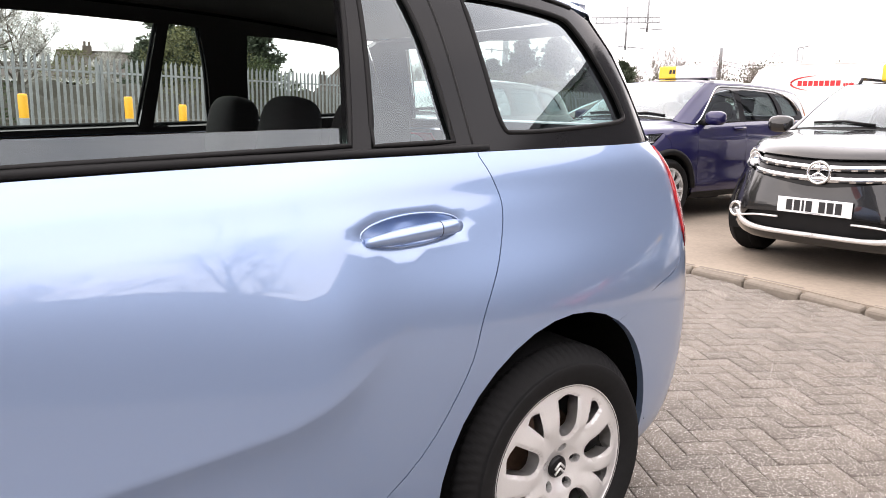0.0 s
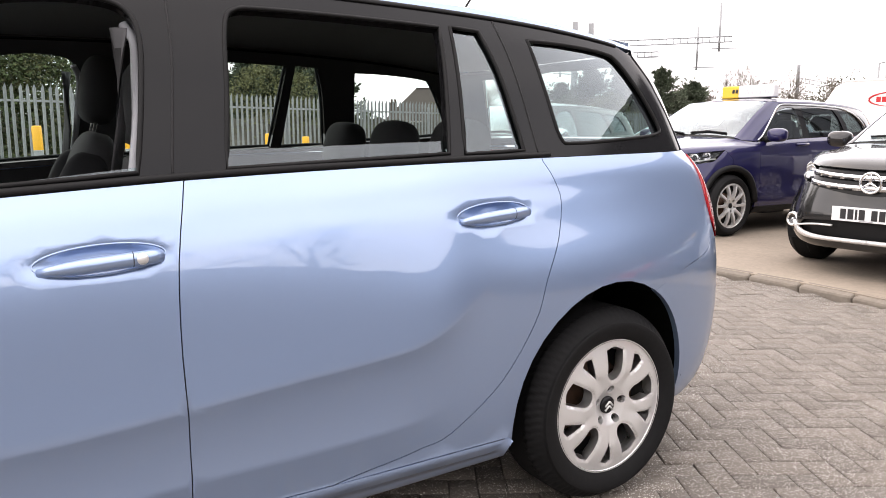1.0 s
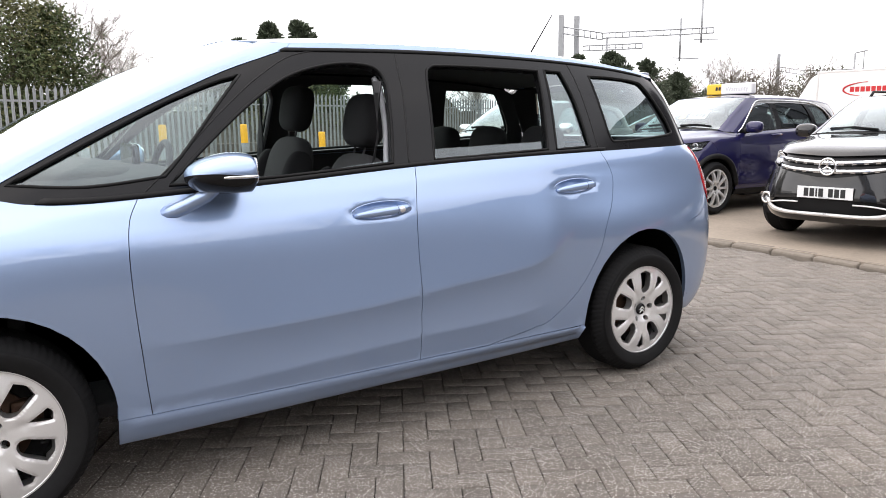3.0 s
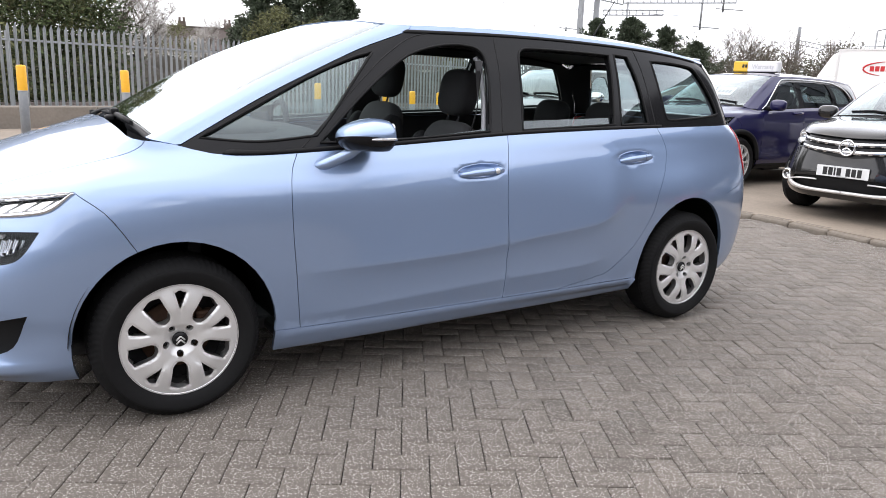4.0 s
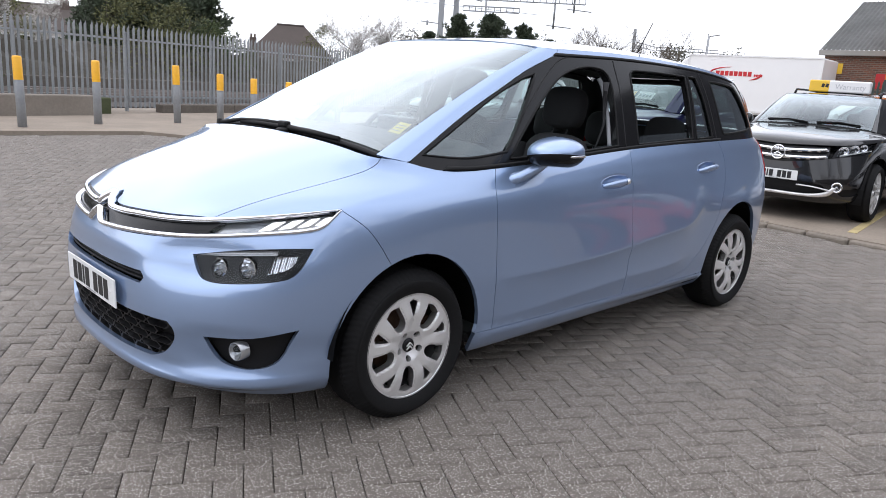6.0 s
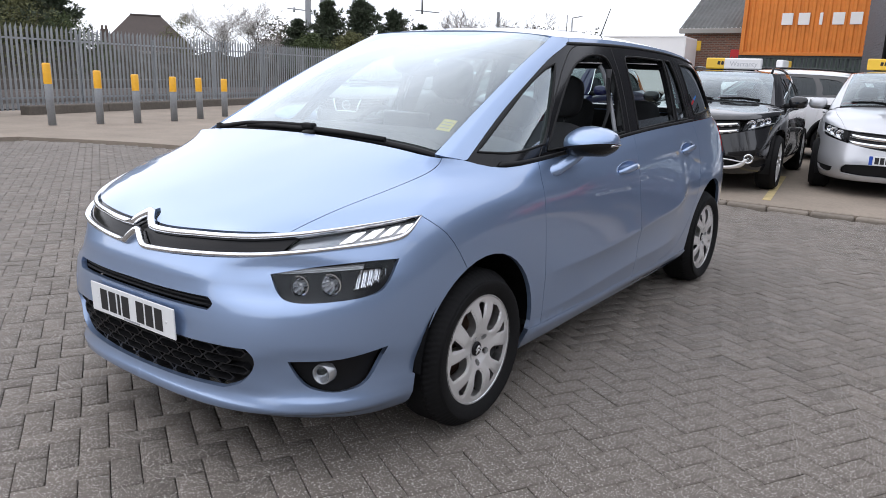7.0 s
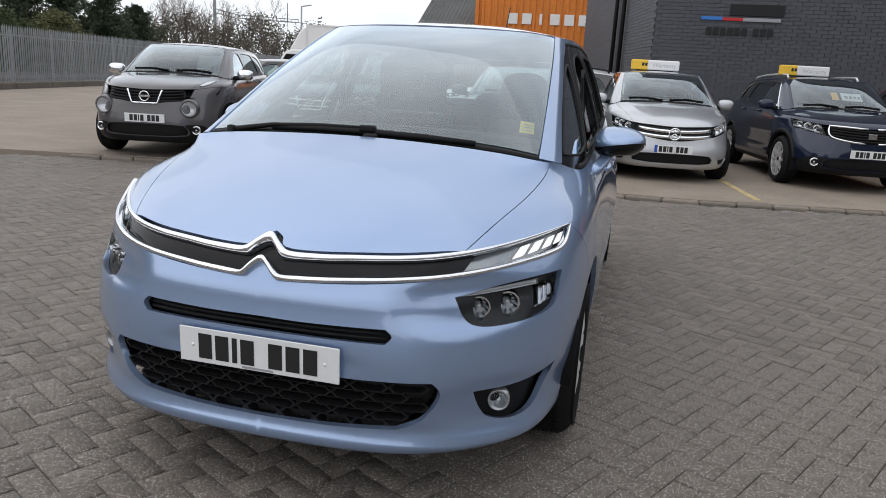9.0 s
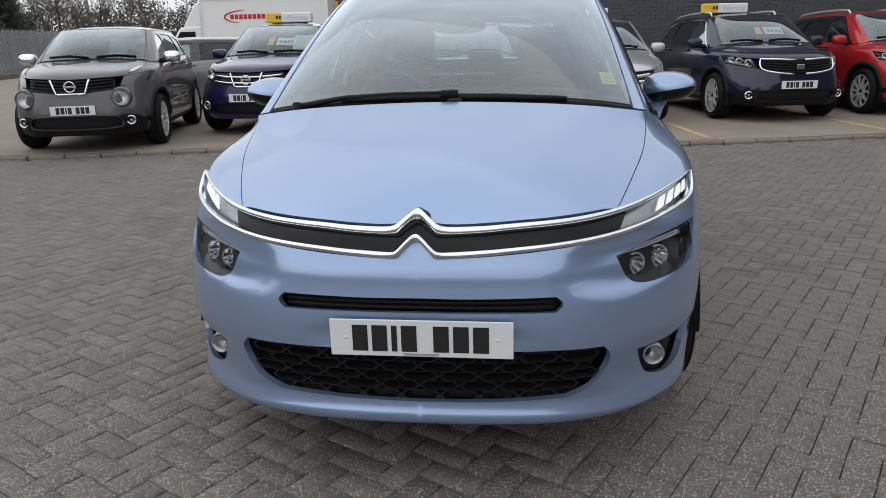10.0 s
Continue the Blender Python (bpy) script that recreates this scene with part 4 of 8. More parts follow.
# ---- ground ----
ASPHALT = material("rail_side_ground", (.09, .085, .07), .95, grain=.35, scale=3, stain=.3, stain_scale=.15)
CONCRETE = material("worn_concrete", (.25, .208, .165), .9, grain=.24, scale=30, stain=.42, stain_scale=.8, bump=.5)
JOINT = material("dark_joint_dirt", (.07, .061, .05), .95, grain=.4, scale=40)
bm = bmesh.new()
bmesh.ops.create_grid(bm, x_segments=1, y_segments=1, size=1500)
bm.transform(Matrix.Translation((0, 0, -.035)))
YARD_FAR = paver_material("weathered_block_paving", (.125, .109, .094))
tagged(part("ground", bm, YARD_FAR, None), "grey-brown ground reaching the horizon", "ground", kind="structure")
bm = block((18.5, 21, .004), (-.5, 1.2, -.029))
tagged(part("bedding", bm, JOINT, None), "dark joint sand under the block paving", "ground", kind="structure")


# ---- the blue people carrier ----
IDENT = ((-2, 5), (-2, 5))
WINDOWS = [
    # fixed front quarter light, front door, rear door, fixed rear-door light, rear quarter window
    rounded_path([(.13, 1.075, 1), (.30, 1.165), (.60, 1.32), (.80, 1.405), (.905, 1.435, 1), (.80, 1.32), (.68, 1.18), (.59, 1.085, 1), (.35, 1.062)], n=4),
    rounded_path([(.60, 1.055, 1), (.72, 1.165), (.88, 1.30), (1.03, 1.405), (1.14, 1.455), (1.28, 1.487), (1.40, 1.490), (1.468, 1.468), (1.492, 1.40), (1.478, 1.25), (1.455, 1.10, 1), (1.0, 1.068)], n=4),
    rounded_path([(1.650, 1.105, 1), (1.672, 1.28), (1.69, 1.44), (1.72, 1.488), (1.80, 1.497), (2.05, 1.497), (2.315, 1.492, 1), (2.30, 1.35), (2.27, 1.132, 1), (1.95, 1.118)], n=4),
    rounded_path([(2.355, 1.495, 1), (2.455, 1.490, 1), (2.50, 1.35), (2.535, 1.138, 1), (2.322, 1.130, 1), (2.34, 1.3)], n=4),
    rounded_path([(2.64, 1.475, 1), (2.80, 1.473), (2.98, 1.458), (3.04, 1.43), (3.12, 1.32), (3.175, 1.215), (3.15, 1.185), (2.95, 1.168), (2.74, 1.158), (2.69, 1.175), (2.665, 1.3)], n=4),
]
DLO_FRONT = rounded_path([(.06, 1.05), (.25, 1.155), (.42, 1.245), (.65, 1.355), (.85, 1.445), (1.0, 1.50), (1.10, 1.535)], False, 3)
RADIUS = .318


UPPER_FOLD = [(.4, .535), (.74, .546), (1.22, .562), (1.52, .585), (1.72, .604), (1.94, .622), (2.09, .642), (2.21, .69), (2.32, .77), (2.45, .90)]
LOWER_FOLD = [(.4, .345), (.9, .372), (1.5, .403), (1.8, .410), (2.0, .42), (2.135, .432), (2.3, .47)]


def blue_front(low):
    head = rounded_path([(2.42, 3.82, 1), (2.55, 3.42), (2.72, 3.24), (3.1, 3.20), (3.8, 3.28), (4.06, 3.45), (4.2, 3.98, 1), (3.1, 3.95)], n=4)
    fog = rounded_path([(2.70, 2.05, 1), (2.82, 1.72), (3.0, 1.50), (3.45, 1.42), (3.9, 1.60), (4.18, 2.27, 1), (3.5, 2.09)], n=4)
    return [head, fog]


def build_blue_car():
    car = tagged(new("car"), "light blue metallic people carrier with lowered windows on block paving", "car")
    scoop = [bump_at(1.362, .924, .116, .029, -.015, .04, 2.5), bump_at(2.379, .962, .114, .029, -.015, .04, 2.5), bump_at(2.86, .70, .44, .15, .015, 0, 1.0),
             crease(UPPER_FOLD, .62, 2.24, .028, .17, .065), crease(LOWER_FOLD, .62, 2.1, .012, .06, .055), hollow(.42, 2.52, .284, .013, .017, 0, .08), hollow(.3, 2.9, .94, .035, -.002, .04, .5),
             nose_dent(.60, .700, .175, .075, -.022, 2), nose_dent(.70, .385, .175, .075, -.014, 2.4),
             nose_dent(0, .515, .30, .06, -.010, 4), nose_ridge(.262, .030, .034), nose_ridge(.70, .03, .004)]
    low = Skin(LOWER, scoop)
    top = Skin(glasshouse(WAIST, EAVES, SCREEN_BULGE))
    spec = dict(paint=PAINT_BLUE, wheelbase=2.84, radius=RADIUS, arch=.372, rear_tuck=.97, rear_x=2.815, rear_wide=.013, lamp_push=.005, folds=(UPPER_FOLD, LOWER_FOLD), dishes=((1.362, .924, .118, .030, .04), (2.379, .962, .116, .030, .04)), xs=IDENT, zs=IDENT, front_holes=blue_front, peak=5.42, low_peak=4.64,
                dlo_front=DLO_FRONT, windows=WINDOWS, panes=(CLEAR, None, None, CLEAR, TINT), panes_right=(CLEAR, CLEAR, CLEAR, CLEAR, TINT), fine=.021, bumper_step=.018,
                surround=SATIN_BLACK,
                mouth=joined([(0, 3.9), (0, 3.5), (0, 3.22)], uv_line((0, 3.22), (.8, 3.22), (1.5, 3.21), n=4), uv_line((1.5, 3.21), (1.58, 3.08), (1.5, 2.94), n=3), uv_line((1.5, 2.94), (.8, 2.95), (0, 2.95), n=4),
                             [(0, 2.6), (0, 2.22)], uv_line((0, 2.22), (1.2, 2.24), (2.1, 2.26), n=5), uv_line((2.1, 2.26), (2.2, 2.1), (2.16, 1.85), (1.95, 1.55), (1.65, 1.36), n=4), uv_line((1.65, 1.36), (.8, 1.29), (0, 1.27), n=5), [(0, v) for v in np.linspace(1.2, .06, 24)]))
    car.location = (0, .02, 0)
    build_body(car, low, top, RIDGE, EAVES, spec)
    # chrome bars that rise into a double chevron at the middle and run into the running lamps
    def bar(upper, lower, height):
        a, b = uv_line(*upper, n=6), uv_line(*lower, n=6)
        for s in (0, 1):
            bm, grid = bmesh.new(), []
            for p0, p1 in zip(a, b):
                uv = np.array([p0 + (p1 - p0) * k / 6 for k in range(7)])
                p, n = low.at(uv[:, 0], uv[:, 1]), low.normal(uv[:, 0], uv[:, 1])
                swell = height * math.exp(-(p0[0] / .26) ** 4)
                lift = np.array([.004, .0095, .0115, .012, .0115, .0095, .004]) + swell * np.array([.5, 1, 1.1, 1.1, 1.0, .8, .3])
                q = np.concatenate([p[:1] - n[:1] * .008, p + n * lift[:, None], p[-1:] - n[-1:] * .008])
                if p0[0] < 1e-6:
                    q[:, 1] = 0
                grid.append([bm.verts.new(x) for x in q])
            for q, w in zip(grid, grid[1:]):
                for k in range(len(q) - 1):
                    bm.faces.new((q[k], q[k + 1], w[k + 1], w[k])).smooth = 0 < k < len(q) - 2
            bm.faces.new(grid[-1][::-1])
            bmesh.ops.recalc_face_normals(bm, faces=bm.faces)
            part("chrome_bar", mirrored(bm) if s else bm, CHROME, car, "chrome bar rising into a chevron")
    bar([(0, 5.32), (.035, 5.29), (.10, 5.17), (.20, 4.99), (.255, 4.945), (.34, 4.94), (.7, 4.95), (1.2, 4.98), (2.53, 4.95), (3.6, 4.97), (4.52, 5.03)],
        [(0, 5.09), (.03, 5.07), (.09, 4.95), (.175, 4.77), (.235, 4.735), (.34, 4.74), (.7, 4.77), (1.2, 4.82), (2.53, 4.80), (3.6, 4.88), (4.46, 4.98)], .016)
    bar([(0, 4.73), (.035, 4.70), (.10, 4.56), (.20, 4.32), (.255, 4.275), (.34, 4.28), (.7, 4.32), (1.2, 4.37), (2.3, 4.40), (3.3, 4.42), (3.95, 4.48), (4.25, 4.62), (4.46, 4.97)],
        [(0, 4.50), (.03, 4.48), (.09, 4.34), (.175, 4.11), (.235, 4.075), (.34, 4.085), (.7, 4.14), (1.2, 4.21), (2.3, 4.26), (3.3, 4.30), (3.95, 4.35), (4.3, 4.50), (4.54, 5.0)], .016)
    # dark band between the bars, running lamps, headlamps, fog lamps
    band = joined([(0, 4.60)], uv_line((.24, 4.2), (1.2, 4.3), (2.5, 4.33), n=4), uv_line((2.5, 4.33), (2.72, 4.86), n=3), uv_line((2.72, 4.9), (1.2, 5.1), (.24, 5.06), n=4), [(0, 5.44), (0, 5.0)])
    sheet("grille_band", low, band, (), (SATIN_BLACK, DARK), car, "", "both", .03, push=-.012, gap=0)
    drl = joined(uv_line((2.55, 4.34), (3.3, 4.36), (4.0, 4.44), (4.48, 4.98), n=4), uv_line((4.48, 4.98), (3.6, 4.92), (2.75, 4.87), n=4))
    for s in ("left", "right"):
        sg = 1 if s == "left" else -1
        lamp = sheet("running_lamp", low, drl, (), (LAMP_INNER, DARK), car, "slim clear running lamp with lit cells", s, .03, push=-.035, gap=-.002)
        sheet("lens", low, drl, (), (LENS, LENS), lamp, "", s, .03, push=-.001, thick=.003, gap=0, back=False)
        for k in range(5):
            u = 3.05 + .27 * k
            p = along(low, [(u - .04, 4.47 + .03 * k), (u + .15, 4.49 + .033 * k), (u + .29, 4.78 + .022 * k), (u + .11, 4.76 + .02 * k)], -.022)
            q = along(low, [(u - .04, 4.47 + .03 * k), (u + .15, 4.49 + .033 * k), (u + .29, 4.78 + .022 * k), (u + .11, 4.76 + .02 * k)], -.012)
            bm = bmesh.new()
            vs = [bm.verts.new((x, y * sg, z)) for x, y, z in (*p, *q)]
            for f in ((0, 1, 2, 3), (4, 5, 6, 7), (0, 1, 5, 4), (1, 2, 6, 5), (2, 3, 7, 6), (3, 0, 4, 7)):
                bm.faces.new([vs[i] for i in f])
            bmesh.ops.recalc_face_normals(bm, faces=bm.faces)
            bmesh.ops.bevel(bm, geom=bm.edges[:], offset=.003, segments=2, affect="EDGES")
            part("lamp_cell", bm, LED if k else LENS, lamp)
        head, fog = blue_front(low)
        hl = sheet("headlamp", low, head, (), (DARK, DARK), car, "smoked headlamp behind clear lens", s, .03, push=-.07, gap=-.004)
        sheet("lens", low, head, (), (LENS, LENS), hl, "", s, .03, push=-.004, thick=.004, gap=0, back=False)
        # gloss black bezel with two bowls and a bright side reflector
        bowls = ((2.86, 3.56, .031), (3.30, 3.58, .034))
        side_cell = rounded_path([(3.60, 3.40, 1), (3.86, 3.46), (4.00, 3.62), (4.05, 3.84, 1), (3.66, 3.82, 1)], n=3)
        sheet("bezel", low, head, [ellipse(u, v, r / .22, r / .125, 20) for u, v, r in bowls] + [side_cell], (DARK_PLASTIC, DARK), hl, "", s, .02, push=-.022, thick=.03, gap=-.003)
        for u, v, r in bowls:
            c = along(low, [(u, v)], -.038)[0]
            place = Matrix.Translation((c[0], c[1] * sg, c[2])) @ Matrix.Rotation(.35 * sg, 4, "Z")
            bm = lathe([(.006, .040), (r * .45, .032), (r * .8, .012), (r, -.012), (r * 1.15, -.012)], 12, "x")
            for f in bm.faces:
                f.smooth = False
            bm.transform(place)
            part("reflector", bm, CHROME, hl)
            bm = lathe([(0, -.008), (.009, -.006), (.011, .03)], 12, "x")
            bm.transform(place)
            part("bulb", bm, LAMP_INNER, hl)
        for k in range(5):
            u = 3.62 + .085 * k
            a = [(u, 3.40 + .03 * k + .42 * t) for t in np.linspace(0, 1, 5)]
            b = [(u + .075, 3.41 + .03 * k + .40 * t) for t in np.linspace(0, 1, 5)]
            bm = strip(low, a, b, -.045, .010)
            part("reflector_flute", mirrored(bm) if sg < 0 else bm, CHROME, hl)
        bm = strip(low, [(u, 3.93) for u in np.linspace(2.50, 3.70, 14)], [(u, 3.83) for u in np.linspace(2.50, 3.70, 14)], -.016, .004)
        part("bright_strip", mirrored(bm) if sg < 0 else bm, LAMP_INNER, hl)
        fg = sheet("fog_lamp_recess", low, fog, (), (TRIM, DARK), car, "black fog lamp surround", s, .03, push=-.035, gap=-.004)
        c = along(low, [(3.22, 1.74)], -.022)[0]
        for nm, prof, mt in (("fog_lamp", [(.004, .022), (.014, .018), (.025, .004), (.030, -.008), (.034, -.009), (.037, .03)], LAMP_INNER), ("fog_lens", [(0, -.016), (.018, -.014), (.030, -.007)], LENS), ("fog_bulb", [(0, -.01), (.01, -.006), (.012, .02)], LENS)):
            bm = lathe(prof, 28, "x")
            bm.transform(Matrix.Translation((c[0] - .006, c[1] * sg, c[2])) @ Matrix.Rotation(.22 * sg, 4, "Z"))
            part(nm, bm, mt, fg)
    # air slot and honeycomb grille
    slot = joined(uv_line((0, 3.26), (1.53, 3.25), n=8), uv_line((1.62, 3.08), (1.53, 2.90), n=3), uv_line((1.5, 2.90), (0, 2.91), n=8))
    sl = sheet("air_slot", low, slot, (), (DARK, DARK), car, "black air slot", "both", .04, push=-.05, gap=0)
    for v in (3.02, 3.12):
        p = along(low, [(u, v) for u in np.linspace(0, 1.5, 12)], -.022)
        part("slat", tube([(x, -y, z) for x, y, z in p[::-1]] + [tuple(q) for q in p[1:]], .005), TRIM, sl)
    gr = joined(uv_line((0, 2.26), (1.2, 2.28), (2.14, 2.30), n=5), uv_line((2.14, 2.30), (2.26, 2.1), (2.2, 1.82), (1.98, 1.5), (1.65, 1.31), n=4), uv_line((1.65, 1.31), (.8, 1.25), (0, 1.23), n=5))
    grille = sheet("lower_grille", low, gr, (), (DARK, DARK), car, "black honeycomb lower grille", "both", .04, push=-.06, gap=0)
    bm = bmesh.new()
    w, h = .115, .042
    for r in range(5):
        for c in range(-6, 7):
            y0, z0 = c * w + (w / 2 if r % 2 else 0), .318 + r * h * .78
            hexa = [(y0 - w * .48, z0), (y0 - w * .34, z0 + h * .36), (y0 + w * .34, z0 + h * .36), (y0 + w * .48, z0), (y0 + w * .34, z0 - h * .36), (y0 - w * .34, z0 - h * .36)]
            uv = low.find([(-abs(y), z) for y, z in hexa], (1, 2), (0, 3.2), (.5, 3.2))
            if not inside(gr, np.array([uv.mean(0)]))[0] or uv[:, 0].max() > 2.2:
                continue
            p, q = along(low, uv, -.02), along(low, uv, -.055)
            p[:, 1], q[:, 1] = [y for y, z in hexa], [y for y, z in hexa]
            ctr = p.mean(0)
            o = [bm.verts.new(ctr + (x - ctr) * 1.09) for x in p]
            i0 = [bm.verts.new(ctr + (x - ctr) * .93) for x in p]
            i1 = [bm.verts.new(q.mean(0) + (x - q.mean(0)) * .8) for x in q]
            for k in range(6):
                j = (k + 1) % 6
                bm.faces.new((o[k], o[j], i0[j], i0[k]))
                bm.faces.new((i0[k], i0[j], i1[j], i1[k]))
    bmesh.ops.recalc_face_normals(bm, faces=bm.faces)
    part("honeycomb", bm, DARK_PLASTIC, grille)
    build_plate(car, Matrix.Translation((-.930, -.013, .520)) @ Matrix.Rotation(-.03, 4, "Y"))
    # towing eye cover on the right of the bumper
    eye = rounded_path([(1.86, 2.40), (1.86, 2.62), (1.90, 2.66), (2.08, 2.62), (2.11, 2.58), (2.11, 2.36), (2.07, 2.33), (1.90, 2.36)], n=3)
    sheet("towing_eye_cover", low, eye, (), (PAINT_BLUE, LINING), car, "", "right", .03, push=.0006, thick=.004, gap=.001)
    # handles, mirrors
    for x0, z0, l, keyed in ((1.362, .921, .235, 1), (2.379, .959, .230, 0)):
        for sg in (1, -1):
            pts = []
            for t in np.linspace(-1, 1, 13):
                q = low.find([(x0 + t * l / 2, z0 - .006 + .008 * t)], (0, 2), (6, 12), (4, 8))
                p, n = low.base(q[:, 0], q[:, 1])[0], low.normal(q[:, 0], q[:, 1], False)[0]
                pts.append(tuple(p + n * (.016 - .018 * max(0, -t) ** 5 - .010 * max(0, t) ** 8)))
            bm = tube([(x, y * sg, z) for x, y, z in pts], .0165, 14, squash=1.0, taper=[.55 + .45 * min(1, (t + 1) * 1.6) - .10 * max(0, t) ** 6 for t in np.linspace(-1, 1, 13)])
            hd = part("door_handle", bm, PAINT_BLUE, car, "body-coloured door handle")
            q = pts[-4]
            bm = lathe([(.0150, -.0009), (.0169, -.0009), (.0169, .0009), (.0150, .0009)], 16, "x")
            bm.transform(Matrix.Translation((q[0], q[1] * sg, q[2])))
            part("handle_joint", bm, DARK, hd)
            uv = low.find([(x0 + 1.09 * l / 2 * math.cos(a), z0 + .003 + .031 * math.sin(a) + .006 * math.cos(a)) for a in np.linspace(0, 2 * math.pi, 40, endpoint=False)], (0, 2), (6, 12), (4, 8))
            q = low.base(uv[:, 0], uv[:, 1])
            part("handle_bezel", tube([(x, (y + .001) * sg, z) for x, y, z in q], .0026, 6, closed=True), PAINT_BLUE, hd)
            if keyed:
                bm = lathe([(0, -.004), (.011, -.003), (.013, .004)], 16)
                q = pts[-3]
                bm.transform(Matrix.Translation((q[0] - .002, (q[1] - .016) * sg, q[2])) @ (Matrix() if sg > 0 else Matrix.Rotation(math.pi, 4, "Z")))
                part("key_cylinder", bm, ALLOY, hd)
    for sg in (1, -1):
        F = Matrix.Diagonal((1, sg, 1, 1))
        T = Matrix.Rotation(-.10, 4, "X")

        def housing(cut):
            bm = blob((.30, .235, .165), (0, 0, 0), 2.3, 40, rings=28)
            for v in bm.verts:
                k = (v.co.y + .1175) / .235
                v.co.z *= .74 + .30 * k
                v.co.x = v.co.x * (.86 + .14 * k)
                if v.co.x > .06:
                    v.co.x = .06 + (v.co.x - .06) * .16
                v.co.z = max(v.co.z, -.062) * (1 - .25 * max(0, -v.co.x) / .15)
                v.co.x += .028
            bmesh.ops.bisect_plane(bm, geom=bm.verts[:] + bm.edges[:] + bm.faces[:], plane_co=(0, 0, -.012), plane_no=(.10, .06, 1), clear_inner=not cut, clear_outer=cut)
            bm.transform(F @ Matrix.Translation((.735, -.955, 1.09)) @ T)
            if sg < 0:
                bmesh.ops.reverse_faces(bm, faces=bm.faces)
            return bm
        mir = part("door_mirror", housing(False), PAINT_BLUE, car, "blue and black door mirror with an indicator")
        part("mirror_base", housing(True), SATIN_BLACK, mir)
        bm = blob((.12, .035, .014), (.035, -.100, -.014), 3)
        bm.transform(F @ Matrix.Translation((.735, -.955, 1.09)) @ T)
        part("indicator", bm, CHROME, mir)
        bm = blob((.008, .165, .090), (.1005, .008, .008), 5)
        bm.transform(F @ Matrix.Translation((.735, -.955, 1.09)) @ T)
        part("mirror_glass", bm, material("mirror_silver", (.9, .9, .9), .02, 1) if sg > 0 else bpy.data.materials["mirror_silver"], mir)
        part("mirror_arm", tube([(.56, -.825 * sg, .955), (.61, -.865 * sg, .975), (.70, -.90 * sg, 1.02), (.735, -.93 * sg, 1.06)], .032, 12, squash=.8, taper=[1.2, 1, .9, .9]), PAINT_BLUE, mir)
    # wipers, scuttle, sticker, aerial, pod behind the screen
    bm = tube([(-.085, .56, 1.092), (-.07, .47, 1.108), (-.060, .39, 1.122), (-.056, .2, 1.132), (-.058, -.02, 1.134)], .0085, 8, taper=[1.5, 1.3, 1, 1, 1])
    wp = part("wiper", bm, TRIM, car, "black wiper with one long blade")
    part("blade", tube([(-.058, .395, 1.112), (-.060, .2, 1.119), (-.062, -.02, 1.121), (-.064, -.24, 1.117), (-.062, -.445, 1.108)], .0105, 8, squash=1.25, taper=[.8, 1, 1, 1, .8]), TRIM, wp)
    part("blade_rubber", tube([(-.050, .40, 1.102), (-.052, -.02, 1.109), (-.054, -.45, 1.096)], .005, 6), INK, wp)
    part("connector", block((.034, .065, .026), (-.064, -.015, 1.134), .007), TRIM, wp)
    part("spindle", blob((.05, .06, .03), (-.085, -.035, 1.104), 3), TRIM, wp)
    part("spindle", lathe([(0, .03), (.016, .026), (.018, 0)], 14, "z"), TRIM, wp).data.transform(Matrix.Translation((-.085, .565, 1.082)))
    bm = tube([tuple(p) for p in along(top, [(u, .05) for u in np.linspace(0, 3.9, 16)], -.016)], .013, 8)
    part("scuttle", bm, TRIM, car)
    bm = tube([(p[0], -p[1], p[2]) for p in along(top, [(u, .05) for u in np.linspace(0, 3.9, 16)], -.016)], .013, 8)
    part("scuttle", bm, TRIM, car)
    st = along(top, [(2.93, .70), (3.38, .74), (3.33, 1.10), (2.90, 1.06)], -.014)
    bm = bmesh.new()
    bm.faces.new([bm.verts.new(p) for p in st])
    bmesh.ops.solidify(bm, geom=bm.faces[:], thickness=.001)
    card = part("screen_card", bm, YELLOW_CARD, car, "yellow card behind the windscreen")
    for k in range(3):
        a = along(top, [(2.98, .95 - .09 * k), (3.3, .98 - .09 * k), (3.295, 1.0 - .09 * k), (2.975, .97 - .09 * k)], -.0115)
        bm = bmesh.new()
        bm.faces.new([bm.verts.new(p) for p in a])
        bmesh.ops.solidify(bm, geom=bm.faces[:], thickness=.0005)
        part("print_bar", bm, GREY_INK, card)
    part("aerial", tube([(2.78, 0, 1.605), (2.81, 0, 1.645), (2.97, 0, 1.87)], .005, 8, taper=[2.4, 1, .6]), TRIM, car)
    part("sensor_pod", blob((.15, .15, .10), (.66, .03, 1.425), 2.3, turn=Matrix.Rotation(-.5, 4, "Y")), TRIM, car)
    part("interior_mirror", blob((.03, .25, .07), (.74, .02, 1.385), 3), LINING, car)
    # window seals: black strip along the waist
    for s in (0, 1):
        bm = strip(top, [(u, .17) for u in np.linspace(5.9, 11.3, 40)], [(u, .02) for u in np.linspace(5.9, 11.3, 40)], .004, .003)
        part("waist_seal", mirrored(bm) if s else bm, TRIM, car)
        bm = strip(top, [(u, 4.80) for u in np.linspace(5.45, 12.9, 40)], [(u, 4.66) for u in np.linspace(5.45, 12.9, 40)], .0005, .0025)
        part("roof_seal", mirrored(bm) if s else bm, TRIM, car)
